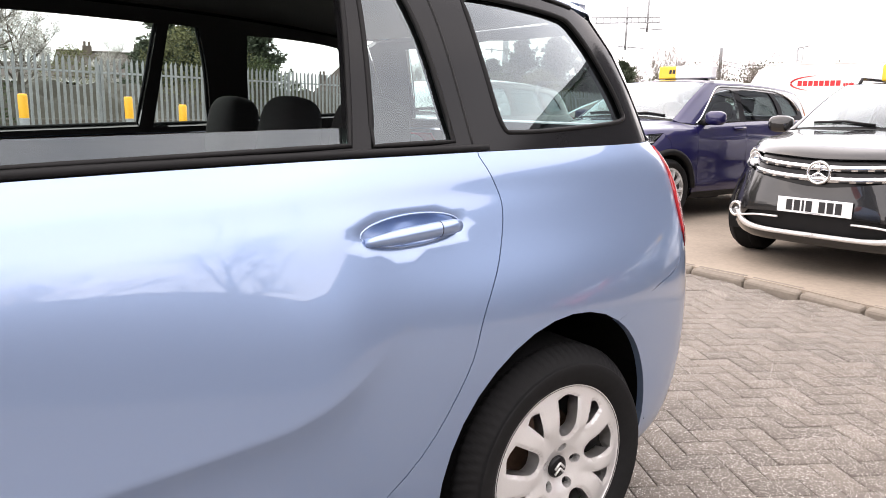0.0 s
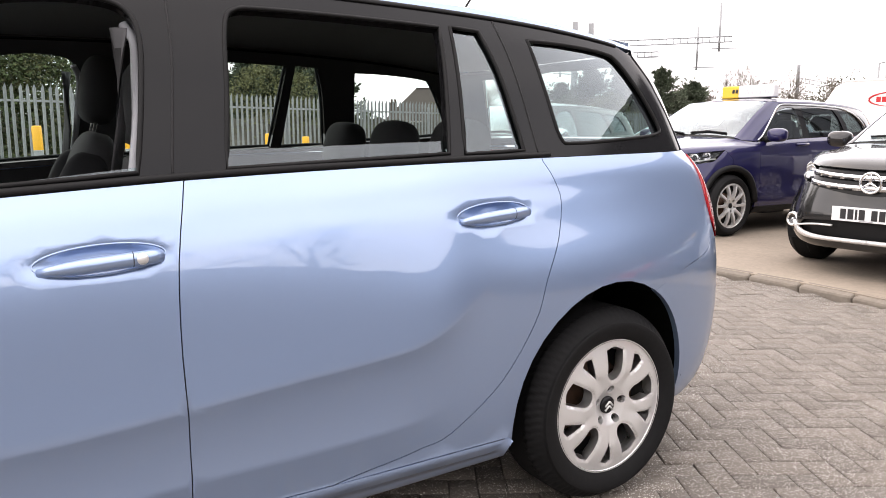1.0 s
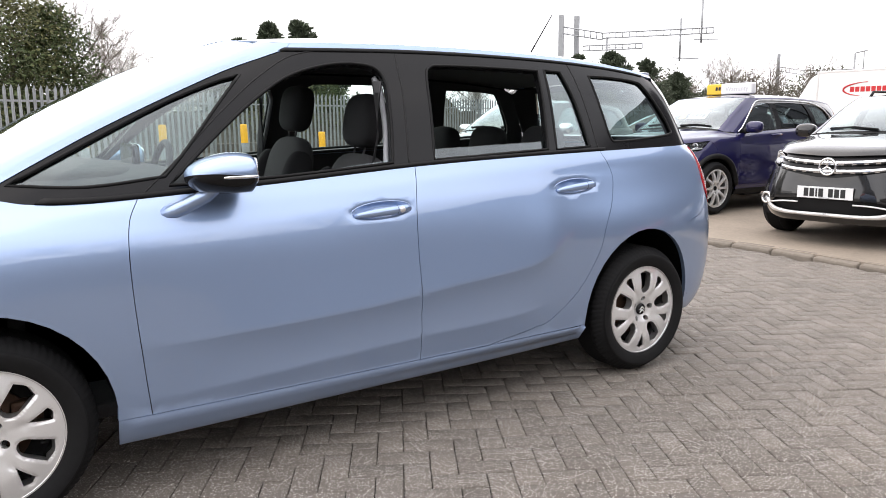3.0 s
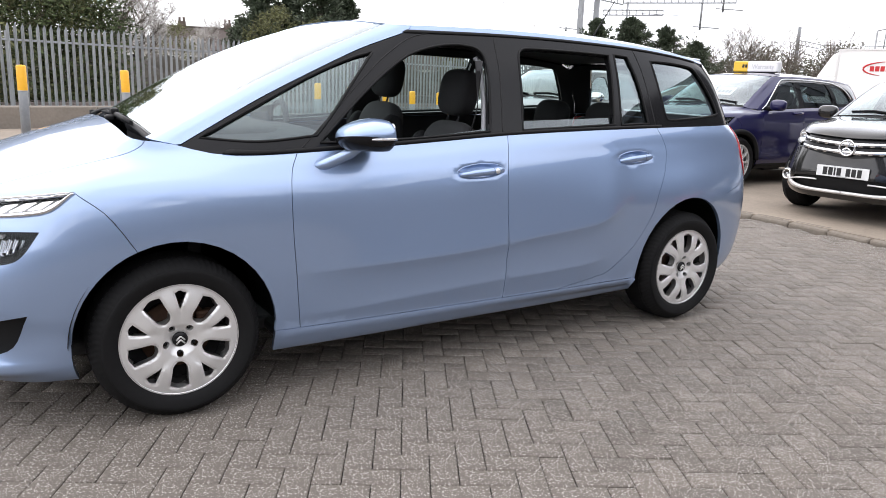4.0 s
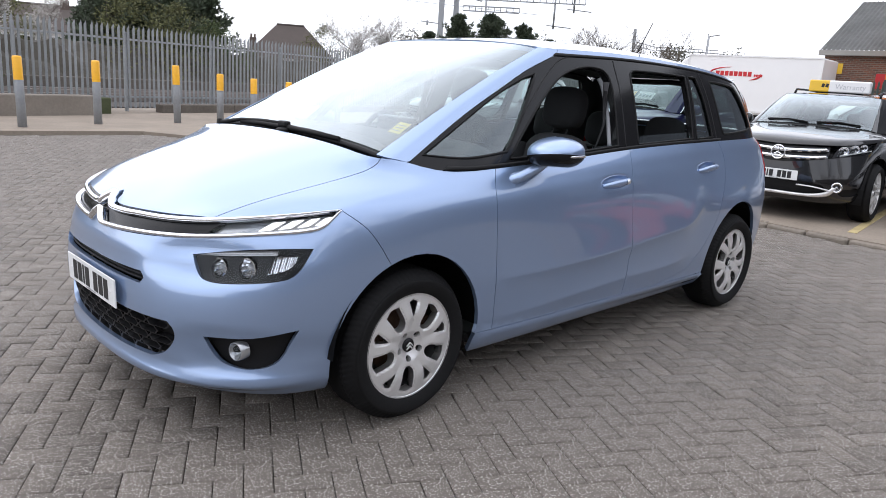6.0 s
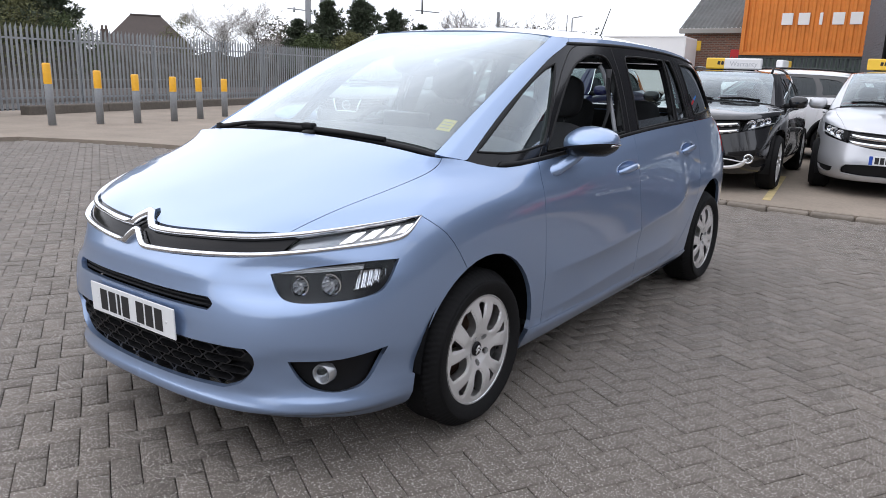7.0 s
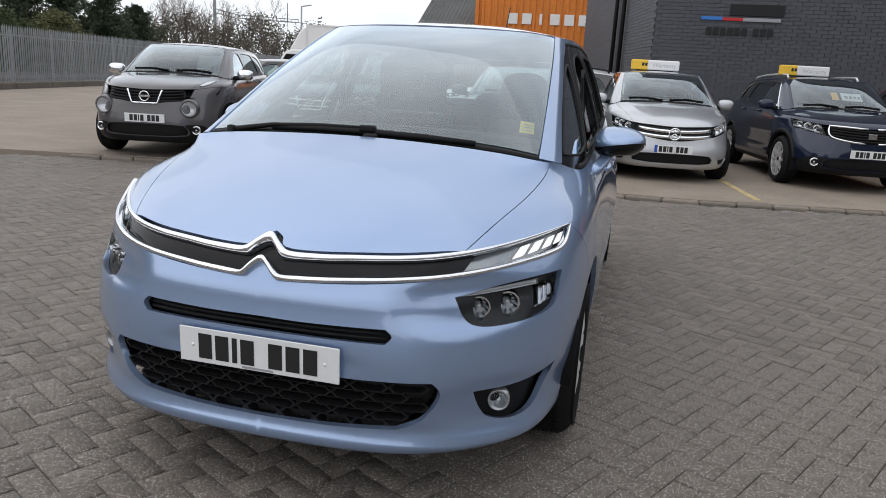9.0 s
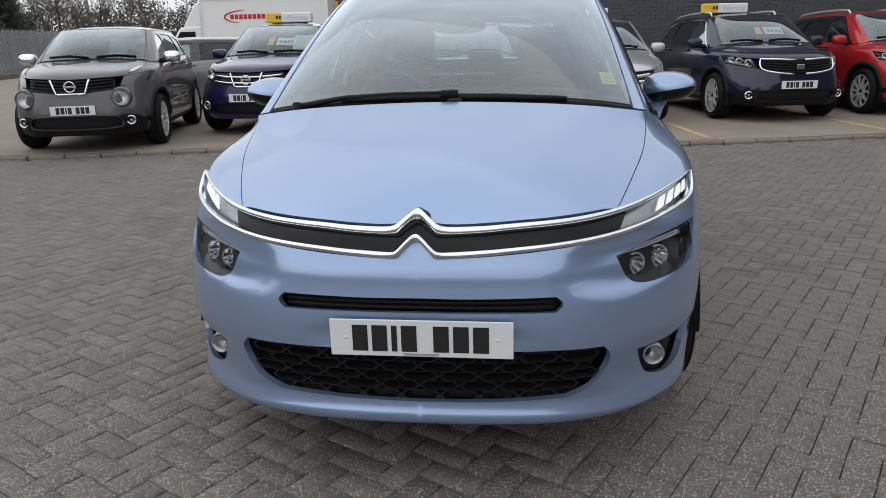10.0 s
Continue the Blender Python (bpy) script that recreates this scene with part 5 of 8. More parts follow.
    # rubber seals round the openings, and the joints where door frames meet the pillars
    for s in (0, 1):
        for o in WINDOWS:
            uv = top.find(list(o), (0, 2), (3.9, 13.9), (0, 5))
            bm = tube([tuple(p) for p in along(top, uv, -.004)], .0065, 6, closed=True)
            part("window_seal", mirrored(bm) if s else bm, TRIM, car)
        for line in ([(1.527, 1.085), (1.545, 1.25), (1.56, 1.40), (1.568, 1.535)], [(.50, 1.02), (.66, 1.16), (.84, 1.325), (.98, 1.435), (1.12, 1.515), (1.3, 1.545)], [(2.59, 1.115), (2.565, 1.30), (2.545, 1.42), (2.52, 1.525)]):
            uv = top.find(line, (0, 2), (3.9, 13.9), (0, 5))
            bm = tube([tuple(p) for p in along(top, rounded_path([tuple(q) for q in uv], False, 4), -.0035)], .0035, 6)
            part("frame_joint", mirrored(bm) if s else bm, DARK, car)
        for line in ([(1.452, 1.10), (1.476, 1.25), (1.489, 1.40), (1.470, 1.462)],):
            uv = top.find(line, (0, 2), (3.9, 13.9), (0, 5))
            bm = tube([tuple(p) for p in along(top, rounded_path([tuple(q) for q in uv], False, 4), -.055)], .012, 6)
            part("belt_guide", mirrored(bm) if s else bm, GREY_INK, car)
    # lowered panes that show above the seals
    for pts in ([(1.65, 1.10), (1.656, 1.150), (2.275, 1.170), (2.268, 1.13)], [(1.0, 1.065), (1.1, 1.076), (1.46, 1.115), (1.455, 1.10)]):
        uv = top.find(pts, (0, 2), (5, 13), (0, 5))
        sheet("lowered_pane", top, uv, (), (CLEAR, CLEAR), car, "lowered side window edge", "left", .1, push=-.02, thick=.004, back=False, gap=-.003)
    # wheels, arches, floor
    for x in (0, 2.822):
        for sg in (1, -1):
            build_wheel(car, x, -.795 * sg, RADIUS, .205, .222, "five_twin", right=sg < 0, phase=.57 if x == 0 else -.08)
            bm, rows = bmesh.new(), []
            for y in (-.900 if x == 0 else -.845, -.55):
                rows.append([bm.verts.new((x + (.385 if x == 0 else .388) * math.cos(a), y * sg, .322 + (.40 if x == 0 else .415) * math.sin(a))) for a in np.linspace(.04, math.pi - .04, 28)])
            for k in range(27):
                bm.faces.new((rows[0][k], rows[0][k + 1], rows[1][k + 1], rows[1][k]))
            bm.faces.new(rows[1])
            bmesh.ops.solidify(bm, geom=bm.faces[:], thickness=.006)
            part("arch_liner", bm, TRIM, car)
    part("floor_pan", block((4.1, 1.2, .06), (1.38, 0, .235), .02), LINING, car)
    part("underbody", block((2.0, 1.62, .05), (1.42, 0, .235), .02), DARK, car)
    part("bulkhead", block((.05, 1.3, .7), (.12, 0, .62)), LINING, car)
    part("engine_cover", block((.65, 1.1, .35), (-.35, 0, .5), .05), DARK, car)
    dash = part("dashboard", blob((.75, 1.42, .34), (.42, 0, .93), 5), LINING, car, "dark dashboard")
    part("dash_top", blob((.55, 1.25, .12), (.30, 0, 1.06), 4), LINING, dash)
    part("screen", block((.03, .30, .12), (.62, 0, 1.12), .01), GLOSS_BLACK, dash)
    ring_pts = [(.80 + .10 * math.cos(a) * .45, .36 + .185 * math.sin(a), .99 + .185 * math.cos(a)) for a in np.linspace(0, 2 * math.pi, 32, endpoint=False)]
    sw = part("steering_wheel", tube(ring_pts, .016, 10, closed=True), LINING, car)
    part("wheel_hub", blob((.07, .20, .13), (.80, .36, .98), 2.5), LINING, sw)
    build_seat(car, 1.15, -.37, .03, FABRIC_GREY, .68, lean=.26)
    build_seat(car, 1.12, .37, .08, FABRIC_GREY, .70, lean=.26)
    for y in (-.47, 0, .47):
        build_seat(car, 2.10, y, .05, FABRIC, .51, .44)
    for y in (-.33, .33):
        build_seat(car, 2.72, y, .04, FABRIC, .40, .46)
    part("load_cover", block((.5, 1.2, .03), (3.15, 0, .95), .01), LINING, car)
    for sg in (1, -1):
        part("belt", tube([(1.45, -.70 * sg, 1.42), (1.44, -.72 * sg, 1.2), (1.40, -.66 * sg, .9)], .02, 6, squash=.15), LINING, car)
    return car


blue_car = build_blue_car()


# ---- the other parked cars ----
BASE_X = (-.92, -.82, -.10, .45, 1.05, 1.53, 2.6, 2.84, 3.3, 3.66)
BASE_Z = (.2, .44, .60, .735, .83, .95, 1.1, 1.575, 1.64)
SIDE_WINDOWS = [
    rounded_path([(.60, 1.075, 1), (.74, 1.185), (.90, 1.32), (1.04, 1.415), (1.14, 1.455), (1.28, 1.487), (1.40, 1.490), (1.46, 1.46), (1.478, 1.25), (1.455, 1.10, 1), (1.0, 1.078)], n=4),
    rounded_path([(1.600, 1.105, 1), (1.60, 1.28), (1.60, 1.44), (1.63, 1.488), (1.80, 1.495), (2.05, 1.492), (2.335, 1.478, 1), (2.42, 1.35), (2.47, 1.142, 1), (1.95, 1.122)], n=4),
    rounded_path([(2.45, 1.470, 1), (2.65, 1.455), (2.80, 1.42), (2.90, 1.33), (2.96, 1.225), (2.94, 1.19), (2.75, 1.175), (2.58, 1.165), (2.555, 1.3)], n=4),
]
SIDE_DLO = rounded_path([(.46, 1.015), (.60, 1.11), (.78, 1.25), (.95, 1.38), (1.06, 1.47), (1.18, 1.54)], False, 3)
CAR_SKINS = {}


def plain_front(low):
    lamp = rounded_path([(2.75, 1.95, 1), (2.9, 1.55), (3.3, 1.42), (3.9, 1.65), (4.1, 2.15, 1), (3.3, 2.05)], n=3)
    return [lamp]


def build_parked_car(label, paint, at, turn, xs, zs, width=1.0, wb=2.65, radius=.34, badge="ring", bars=2, cladding=False, rails=None, mirror_paint=None, lamps="lens", rim="ten", fog="round", skid=False, plate_blue=False, chrome_line=False, round_lamps=False, chin=False, slots=False, group=""):
    car = tagged(new("car"), label, "car", group)
    mx, mz = (BASE_X, xs), (BASE_Z, zs)
    cage = [[bent(p, mx, mz, width) for p in row] for row in LOWER]
    waist, eaves = [bent(p, mx, mz, width) for p in WAIST], [bent(p, mx, mz, width) for p in EAVES]
    ridge = [(float(np.interp(x, *mx)), float(np.interp(z, *mz))) for x, z in RIDGE]
    for k in range(5):
        waist[k] = (waist[k][0] + .02, waist[k][1], waist[k][2] + .01)
    low, top = Skin(cage, [hollow(.2, wb, zs[2], .1, -.012, 0, .4), hollow(.1, wb + .3, zs[5] - .02, .03, -.008, .01, .4)]), Skin(glasshouse(waist, eaves, SCREEN_BULGE))
    spec = dict(paint=paint, wheelbase=wb, radius=radius, arch=radius + .055, xs=mx, zs=mz, front_holes=plain_front, dlo_front=SIDE_DLO, windows=SIDE_WINDOWS,
                panes=(TINT, DARK_GLASS, DARK_GLASS), panes_right=(TINT, DARK_GLASS, DARK_GLASS), fine=.05, bumper_step=.05, surround=GLOSS_BLACK, d_pillar=paint, sill=(TRIM, DARK) if cladding else (paint, LINING), screen=SCREEN_GLASS,
                mouth=joined([(0, 3.6), (0, 2.9), (0, 2.35)], uv_line((0, 2.35), (1.2, 2.35), (2.0, 2.3), n=4), uv_line((2.0, 2.3), (2.25, 1.9), (2.2, 1.45), n=3), uv_line((2.2, 1.45), (1.2, 1.25), (0, 1.22), n=4), [(0, .8), (0, .4)]))
    build_body(car, low, top, ridge, eaves, spec)
    # upper grille with bars and a badge
    band = joined([(0, 4.10)], uv_line((.3, 4.10), (1.2, 4.15), (2.0, 4.24), (2.22, 4.5), (2.2, 4.9), n=3), uv_line((2.2, 4.9), (1.2, 4.95), (0, 4.95), n=4))
    gr = sheet("grille", low, band, (), (SATIN_BLACK, DARK), car, "black front grille", "both", .06, push=-.03, gap=-.004)
    for k in range(bars):
        v = 4.1 + .82 * (k + .7) / (bars + .4)
        p = along(low, [(u, v) for u in np.linspace(0, 2.12, 12)], -.008)
        part("grille_bar", tube([(x, -y, z) for x, y, z in p[::-1]] + [tuple(q) for q in p[1:]], .012, 8, squash=2.0 if badge == "ring" else 1.2), CHROME if bars < 4 else TRIM, gr)
        if slots:
            for u0 in (.50, .92, 1.34, 1.76):
                for s in (0, 1):
                    bm = strip(low, [(u0 + .05 * i, v - .035) for i in range(6)], [(u0 + .05 * i, v - .085) for i in range(6)], .004, .001)
                    part("grille_slot", mirrored(bm) if s else bm, DARK_PLASTIC, gr)
    if round_lamps or bars >= 4 or badge == "vee":
        edge = along(low, joined(uv_line((.25, 4.1), (.62, 4.1), n=2), uv_line((.62, 4.1), (.85, 4.9), n=4)) if badge == "vee" else band[1:-1], .006)
        for s in (1, -1):
            part("grille_frame", tube([(x, y * s, z) for x, y, z in edge], .014, 8), CHROME, gr)
        if badge == "vee":
            q = along(low, [(u, 4.12) for u in np.linspace(0, .62, 5)], .006)
            part("grille_frame", tube([(x, -y, z) for x, y, z in q[::-1]] + [tuple(t) for t in q[1:]], .014, 8), CHROME, gr)
    c = along(low, [(0, 4.52)], .012)[0]
    bm = lathe([(.066, -.004), (.072, -.012), (.082, -.012), (.088, .0), (.07, .006)], 32, "x") if badge in ("ring", "vee") else block((.012, .11, .07), (0, 0, 0), .004)
    if badge == "vee":
        bmesh.ops.scale(bm, vec=(1, .8, .8), verts=bm.verts)
    bm.transform(Matrix.Translation(c))
    bd = part("badge", bm, CHROME, gr)
    if badge == "ring":
        for a in (90, 210, 330):
            part("badge_spoke", tube([tuple(c + np.array((-.004, 0, 0))), tuple(c + np.array((-.004, .074 * math.cos(math.radians(a)), .074 * math.sin(math.radians(a)))))], .012, 6, taper=[1, .35]), CHROME, gr)
    elif badge == "vee":
        part("badge_bar", block((.008, .15, .024), tuple(c), .002), CHROME, gr)
    # lower intake, number plate, lamps
    mouth = joined([(0, 2.4)], uv_line((.2, 2.4), (1.2, 2.4), (2.05, 2.34), n=4), uv_line((2.05, 2.34), (2.3, 1.9), (2.24, 1.4), n=3), uv_line((2.24, 1.4), (1.2, 1.2), (0, 1.17), n=4))
    sheet("lower_intake", low, mouth, (), (TRIM, DARK), car, "black lower intake", "both", .06, push=-.035, gap=-.003)
    if skid:
        for hi, lo in ((uv_line((0, 1.36), (1.2, 1.38), (1.9, 1.55), (2.3, 1.82), (2.52, 2.2), n=4), uv_line((0, 1.08), (1.2, 1.10), (2.0, 1.24), (2.45, 1.52), (2.72, 2.12), n=4)),
                       (uv_line((.95, 2.12), (1.6, 2.12), (2.2, 2.0), (2.5, 1.9), n=4), uv_line((.95, 2.0), (1.6, 2.0), (2.2, 1.88), (2.5, 1.78), n=4))):
            for s in (0, 1):
                bm = strip(low, hi, lo, .008, .010)
                part("skid_trim", mirrored(bm) if s else bm, ALLOY, car, "silver bumper trim")
    if chin:
        sheet("lower_bumper", low, joined(uv_line((0, 1.17), (1.2, 1.20), (2.24, 1.40), (2.3, 1.9), (2.1, 2.40), (3.0, 2.45), (3.55, 2.05), (3.75, 1.5), n=4), [(u, .10) for u in np.linspace(3.7, 0, 12)]), (), (TRIM, DARK), car, "black plastic lower bumper", "both", .05, push=.006, thick=.02)
    pz = along(low, [(0, 2.95)], .012)[0]
    build_plate(car, Matrix.Translation(pz), plate_blue)
    drl = joined(uv_line((2.45, 4.34), (3.2, 4.25), (3.9, 4.35), (4.46, 4.95), n=4), uv_line((4.46, 4.95), (3.6, 4.93), (2.7, 4.88), n=4))
    for s in ("left", "right"):
        sg = 1 if s == "left" else -1
        if round_lamps:
            sheet("wing_filler", low, drl, (), (paint, DARK), car, "", s, .05, push=-.001, thick=.02, gap=0)
            slim = rounded_path([(2.95, 5.15, 1), (3.30, 5.20), (3.72, 5.62), (3.98, 6.22, 1), (3.52, 5.92), (3.18, 5.55)], n=3)
            lamp = sheet("headlamp", low, slim, (), (WHITE_GLOSS, DARK), car, "slim pale lamp on top of the wing", s, .04, push=.012, thick=.02, gap=0)
            sheet("lens", low, slim, (), (LENS, LENS), lamp, "", s, .04, push=.016, thick=.003, gap=0, back=False)
        else:
            lamp = sheet("headlamp", low, drl, (), (SATIN_BLACK, DARK), car, "clear headlamp with bright reflectors", s, .05, push=-.05, gap=-.006)
            sheet("lens", low, drl, (), (LENS, LENS), lamp, "", s, .05, push=-.001, thick=.003, gap=0, back=False)
            bm = strip(low, [(u, 4.42 + .10 * (u - 2.7)) for u in np.linspace(2.72, 4.2, 14)], [(u, 4.36 + .10 * (u - 2.7)) for u in np.linspace(2.72, 4.2, 14)], -.03, .008)
            part("light_strip", mirrored(bm) if sg < 0 else bm, WHITE_GLOSS, lamp)
        for u, v, r in () if round_lamps else ((2.9, 4.62, .05), (3.4, 4.66, .048), (3.85, 4.74, .036)):
            p = along(low, [(u, v)], -.035)[0]
            bm = lathe([(.004, .03), (r * .5, .02), (r, -.012), (r * 1.1, -.01), (r * 1.1, .03)], 18, "x")
            bm.transform(Matrix.Translation((p[0], p[1] * sg, p[2])) @ Matrix.Rotation(.3 * sg, 4, "Z"))
            part("reflector", bm, CHROME, lamp)
        rec = sheet("bumper_vent", low, plain_front(low)[0], (), (TRIM, DARK), car, "black bumper vent", s, .05, push=-.02, gap=-.003)
        if fog == "round":
            p = along(low, [(2.72, 1.95 if chin else 2.2)], .006)[0]
            for nm, prof, mt in (("fog_lamp", [(.0, .012), (.020, .010), (.040, -.002)], GLOSS_BLACK), ("fog_bulb", [(0, -.008), (.014, -.004), (.016, .01)], LAMP_INNER), ("fog_ring", [(.040, .0), (.043, -.010), (.054, -.013), (.060, -.006), (.062, .03)], CHROME)):
                bm = lathe(prof, 24, "x")
                bm.transform(Matrix.Translation((p[0] - .012, p[1] * sg, p[2])) @ Matrix.Rotation(.25 * sg, 4, "Z"))
                part(nm, bm, mt, rec)
        if round_lamps:
            p = along(low, [(2.42, 3.72)], .0)[0]
            for nm, prof, mt in (("round_lamp", [(.004, .035), (.05, .028), (.085, -.006), (.092, -.02)], ALLOY), ("lamp_bezel", [(.090, -.01), (.094, -.030), (.108, -.032), (.120, -.018), (.128, .03), (.130, .10)], paint), ("round_bulb", [(0, -.012), (.028, -.008), (.034, .02)], LENS), ("round_lens", [(0, -.040), (.04, -.036), (.07, -.030), (.092, -.02)], LENS)):
                bm = lathe(prof, 32, "x")
                bm.transform(Matrix.Translation((p[0] - .035, p[1] * sg, p[2])) @ Matrix.Rotation(.16 * sg, 4, "Z"))
                part(nm, bm, mt, car, "round headlamp" if nm == "round_lamp" else "")
        # mirror
        u0 = top.find([(float(np.interp(.62, *mx)), float(np.interp(1.06, *mz)))], (0, 2), (5, 9), (0, 4))
        b = top.at(u0[:, 0], u0[:, 1])[0]
        bm = blob((.15, .23, .155), (b[0] + .03, (b[1] - .15) * sg, b[2] + .05), 2.8)
        for v in bm.verts:
            v.co.x = min(v.co.x, b[0] + .075)
        mir = part("door_mirror", bm, mirror_paint or paint, car, "door mirror")
        part("mirror_arm", tube([(b[0], (b[1] + .02) * sg, b[2] - .01), (b[0] + .03, (b[1] - .09) * sg, b[2] + .01)], .035, 8), TRIM, mir)
        # door handles
        for x0 in (1.34, 2.33):
            q = low.find([(float(np.interp(x0, *mx)), float(np.interp(.955, *mz)))], (0, 2), (6, 13), (3, 8))
            p = low.base(q[:, 0], q[:, 1])[0]
            bm = tube([(p[0] - .1, (p[1] + .005) * sg, p[2]), (p[0] - .08, (p[1] - .03) * sg, p[2]), (p[0] + .08, (p[1] - .03) * sg, p[2] + .004), (p[0] + .1, (p[1] + .005) * sg, p[2] + .004)], .016, 8)
            part("door_handle", bm, paint, car)
        if chrome_line:
            e = top.find(list(zip([float(np.interp(x, *mx)) for x in (.50, .62, .80, .96, 1.08, 1.2, 1.5, 1.9, 2.3, 2.6, 2.85, 3.0)], [float(np.interp(z, *mz)) for z in (1.04, 1.125, 1.265, 1.39, 1.475, 1.52, 1.528, 1.525, 1.515, 1.49, 1.40, 1.25)])), (0, 2), (4, 14), (0, 5))
            part("chrome_trim", tube([(x, y * sg, z) for x, y, z in along(top, rounded_path([tuple(i) for i in e], False, 4), .002)], .011, 6), CHROME, car)
        if rails is not None:
            xs_r = np.linspace(float(np.interp(1.3, *mx)), float(np.interp(2.95, *mx)), 12)
            zr = [float(crown(np.array([x]), np.array([-.52 * width]), ridge, eaves)[0]) for x in xs_r]
            pts = [(xs_r[0] - .06, zr[0] - .005)] + [(x, z + .05) for x, z in zip(xs_r, zr)] + [(xs_r[-1] + .06, zr[-1] - .01)]
            part("roof_bar", tube([(x, -.53 * width * sg, z) for x, z in pts], .016, 8), rails, car)
        if cladding:
            for cx, a in ((0, radius + .055), (wb, radius + .055)):
                pts = [low.find([(cx + a * math.cos(t), radius + .005 + (a + .015) * math.sin(t))], (0, 2), (3.6, 14.6), (0, 8))[0] for t in np.linspace(.05, math.pi - .05, 22)]
                part("arch_trim", tube([(x, y * sg, z) for x, y, z in along(low, pts, -.012)], .036, 8), TRIM, car)
        for cx in (0, wb):
            build_wheel(car, cx, -(.80 * width) * sg, radius, .215, radius - .095, rim, right=sg < 0)
            bm, rows = bmesh.new(), []
            for y in (-.86 * width, -.55):
                rows.append([bm.verts.new((cx + (radius + .065) * math.cos(a), y * sg, radius + .005 + (radius + .075) * math.sin(a))) for a in np.linspace(-.3, math.pi + .3, 20)])
            for k in range(19):
                bm.faces.new((rows[0][k], rows[0][k + 1], rows[1][k + 1], rows[1][k]))
            bm.faces.new(rows[1])
            bmesh.ops.solidify(bm, geom=bm.faces[:], thickness=.006)
            part("arch_liner", bm, DARK, car)
    part("underbody", block((wb + 1.3, 1.25, .06), (wb / 2, 0, .27), .02), DARK, car)
    part("engine_cover", block((.75, 1.15, .4), (-.25, 0, .6), .05), DARK, car)
    dx = float(np.interp(-.1, *mx))
    part("dashboard", blob((.75, 1.35, .3), (dx + .45, 0, zs[6] - .12), 5), LINING, car)
    for y in (-.36, .36):
        build_seat(car, dx + 1.05, y, .06, FABRIC, .58)
    build_seat(car, dx + 1.9, 0, .06, FABRIC, .5, 1.2)
    part("interior_mirror", blob((.03, .22, .07), (dx + .72, 0, zs[7] - .10), 3), LINING, car)
    for y0, y1 in ((-.05, -.55), (.55, .05)):
        p = top.find([(-abs(y0), waist[0][2] + .03), (-abs((y0 + y1) / 2), waist[0][2] + .045), (-abs(y1), waist[0][2] + .02)], (1, 2), (0, 3.9), (0, 2))
        q = along(top, p, .006)
        part("wiper", tube([(q[0][0], y0, q[0][2]), (q[1][0], (y0 + y1) / 2, q[1][2]), (q[2][0], y1, q[2][2])], .011, 6), TRIM, car)
    m = Matrix.Translation(at) @ Matrix.Rotation(turn, 4, "Z")
    car.matrix_basis = m
    return dict(car=car, m=m, low=low, top=top, ridge=ridge, eaves=eaves, mx=mx, mz=mz)


def lettering(name, text, size, m, mat, parent, label="", extrude=.001):
    """Text in the built-in font, as a mesh that faces -x."""
    cu = bpy.data.curves.new(name, "FONT")
    cu.body, cu.size, cu.extrude, cu.align_x, cu.align_y = text, size, extrude, "CENTER", "CENTER"
    ob = bpy.data.objects.new("t", cu)
    scene.collection.objects.link(ob)
    me = bpy.data.meshes.new_from_object(ob.evaluated_get(bpy.context.evaluated_depsgraph_get()))
    bpy.data.objects.remove(ob)
    bpy.data.curves.remove(cu)
    me.name = name
    me.materials.clear()
    me.materials.append(mat)
    me.transform(m @ Matrix.Rotation(-math.pi / 2, 4, "Z") @ Matrix.Rotation(math.pi / 2, 4, "X"))
    return hang(name, me, parent, label)


def roof_sign(info, x=1.55, y=.1):
    """A plastic warranty sign on a car's roof."""
    xr = float(np.interp(x, *info["mx"]))
    z = float(crown(np.array([xr]), np.array([y]), info["ridge"], info["eaves"])[0])
    sign = tagged(new("roof_sign"), "white and yellow plastic sign on a parked car's roof", "sign", "roof signs")
    m = info["m"] @ Matrix.Translation((xr, y, z))
    sign.matrix_basis = Matrix.Translation(m.translation) @ Matrix.Rotation(m.to_euler().z, 4, "Z") @ Matrix.Diagonal((.84, .84, .84, 1))
    bm = block((.14, .62, .19), (0, -.15, .105), .025, segments=3)
    part("sign_body", bm, WHITE_GLOSS, sign)
    part("yellow_end", block((.142, .32, .192), (0, .30, .105), .025, segments=3), TOPPER_YELLOW, sign)
    for k in range(2):
        part("emblem_bar", block((.002, .045, .06), (-.0725, .24 - .06 * k, .115), .0, Matrix.Rotation(.2, 4, "X")), INK, sign)
    lettering("lettering", "Warranty", .115, Matrix.Translation((-.0715, -.17, .10)), PALE_INK, sign, "grey word Warranty")
    part("sign_base", block((.10, .7, .02), (0, 0, .006), .006), TRIM, sign)
    return sign


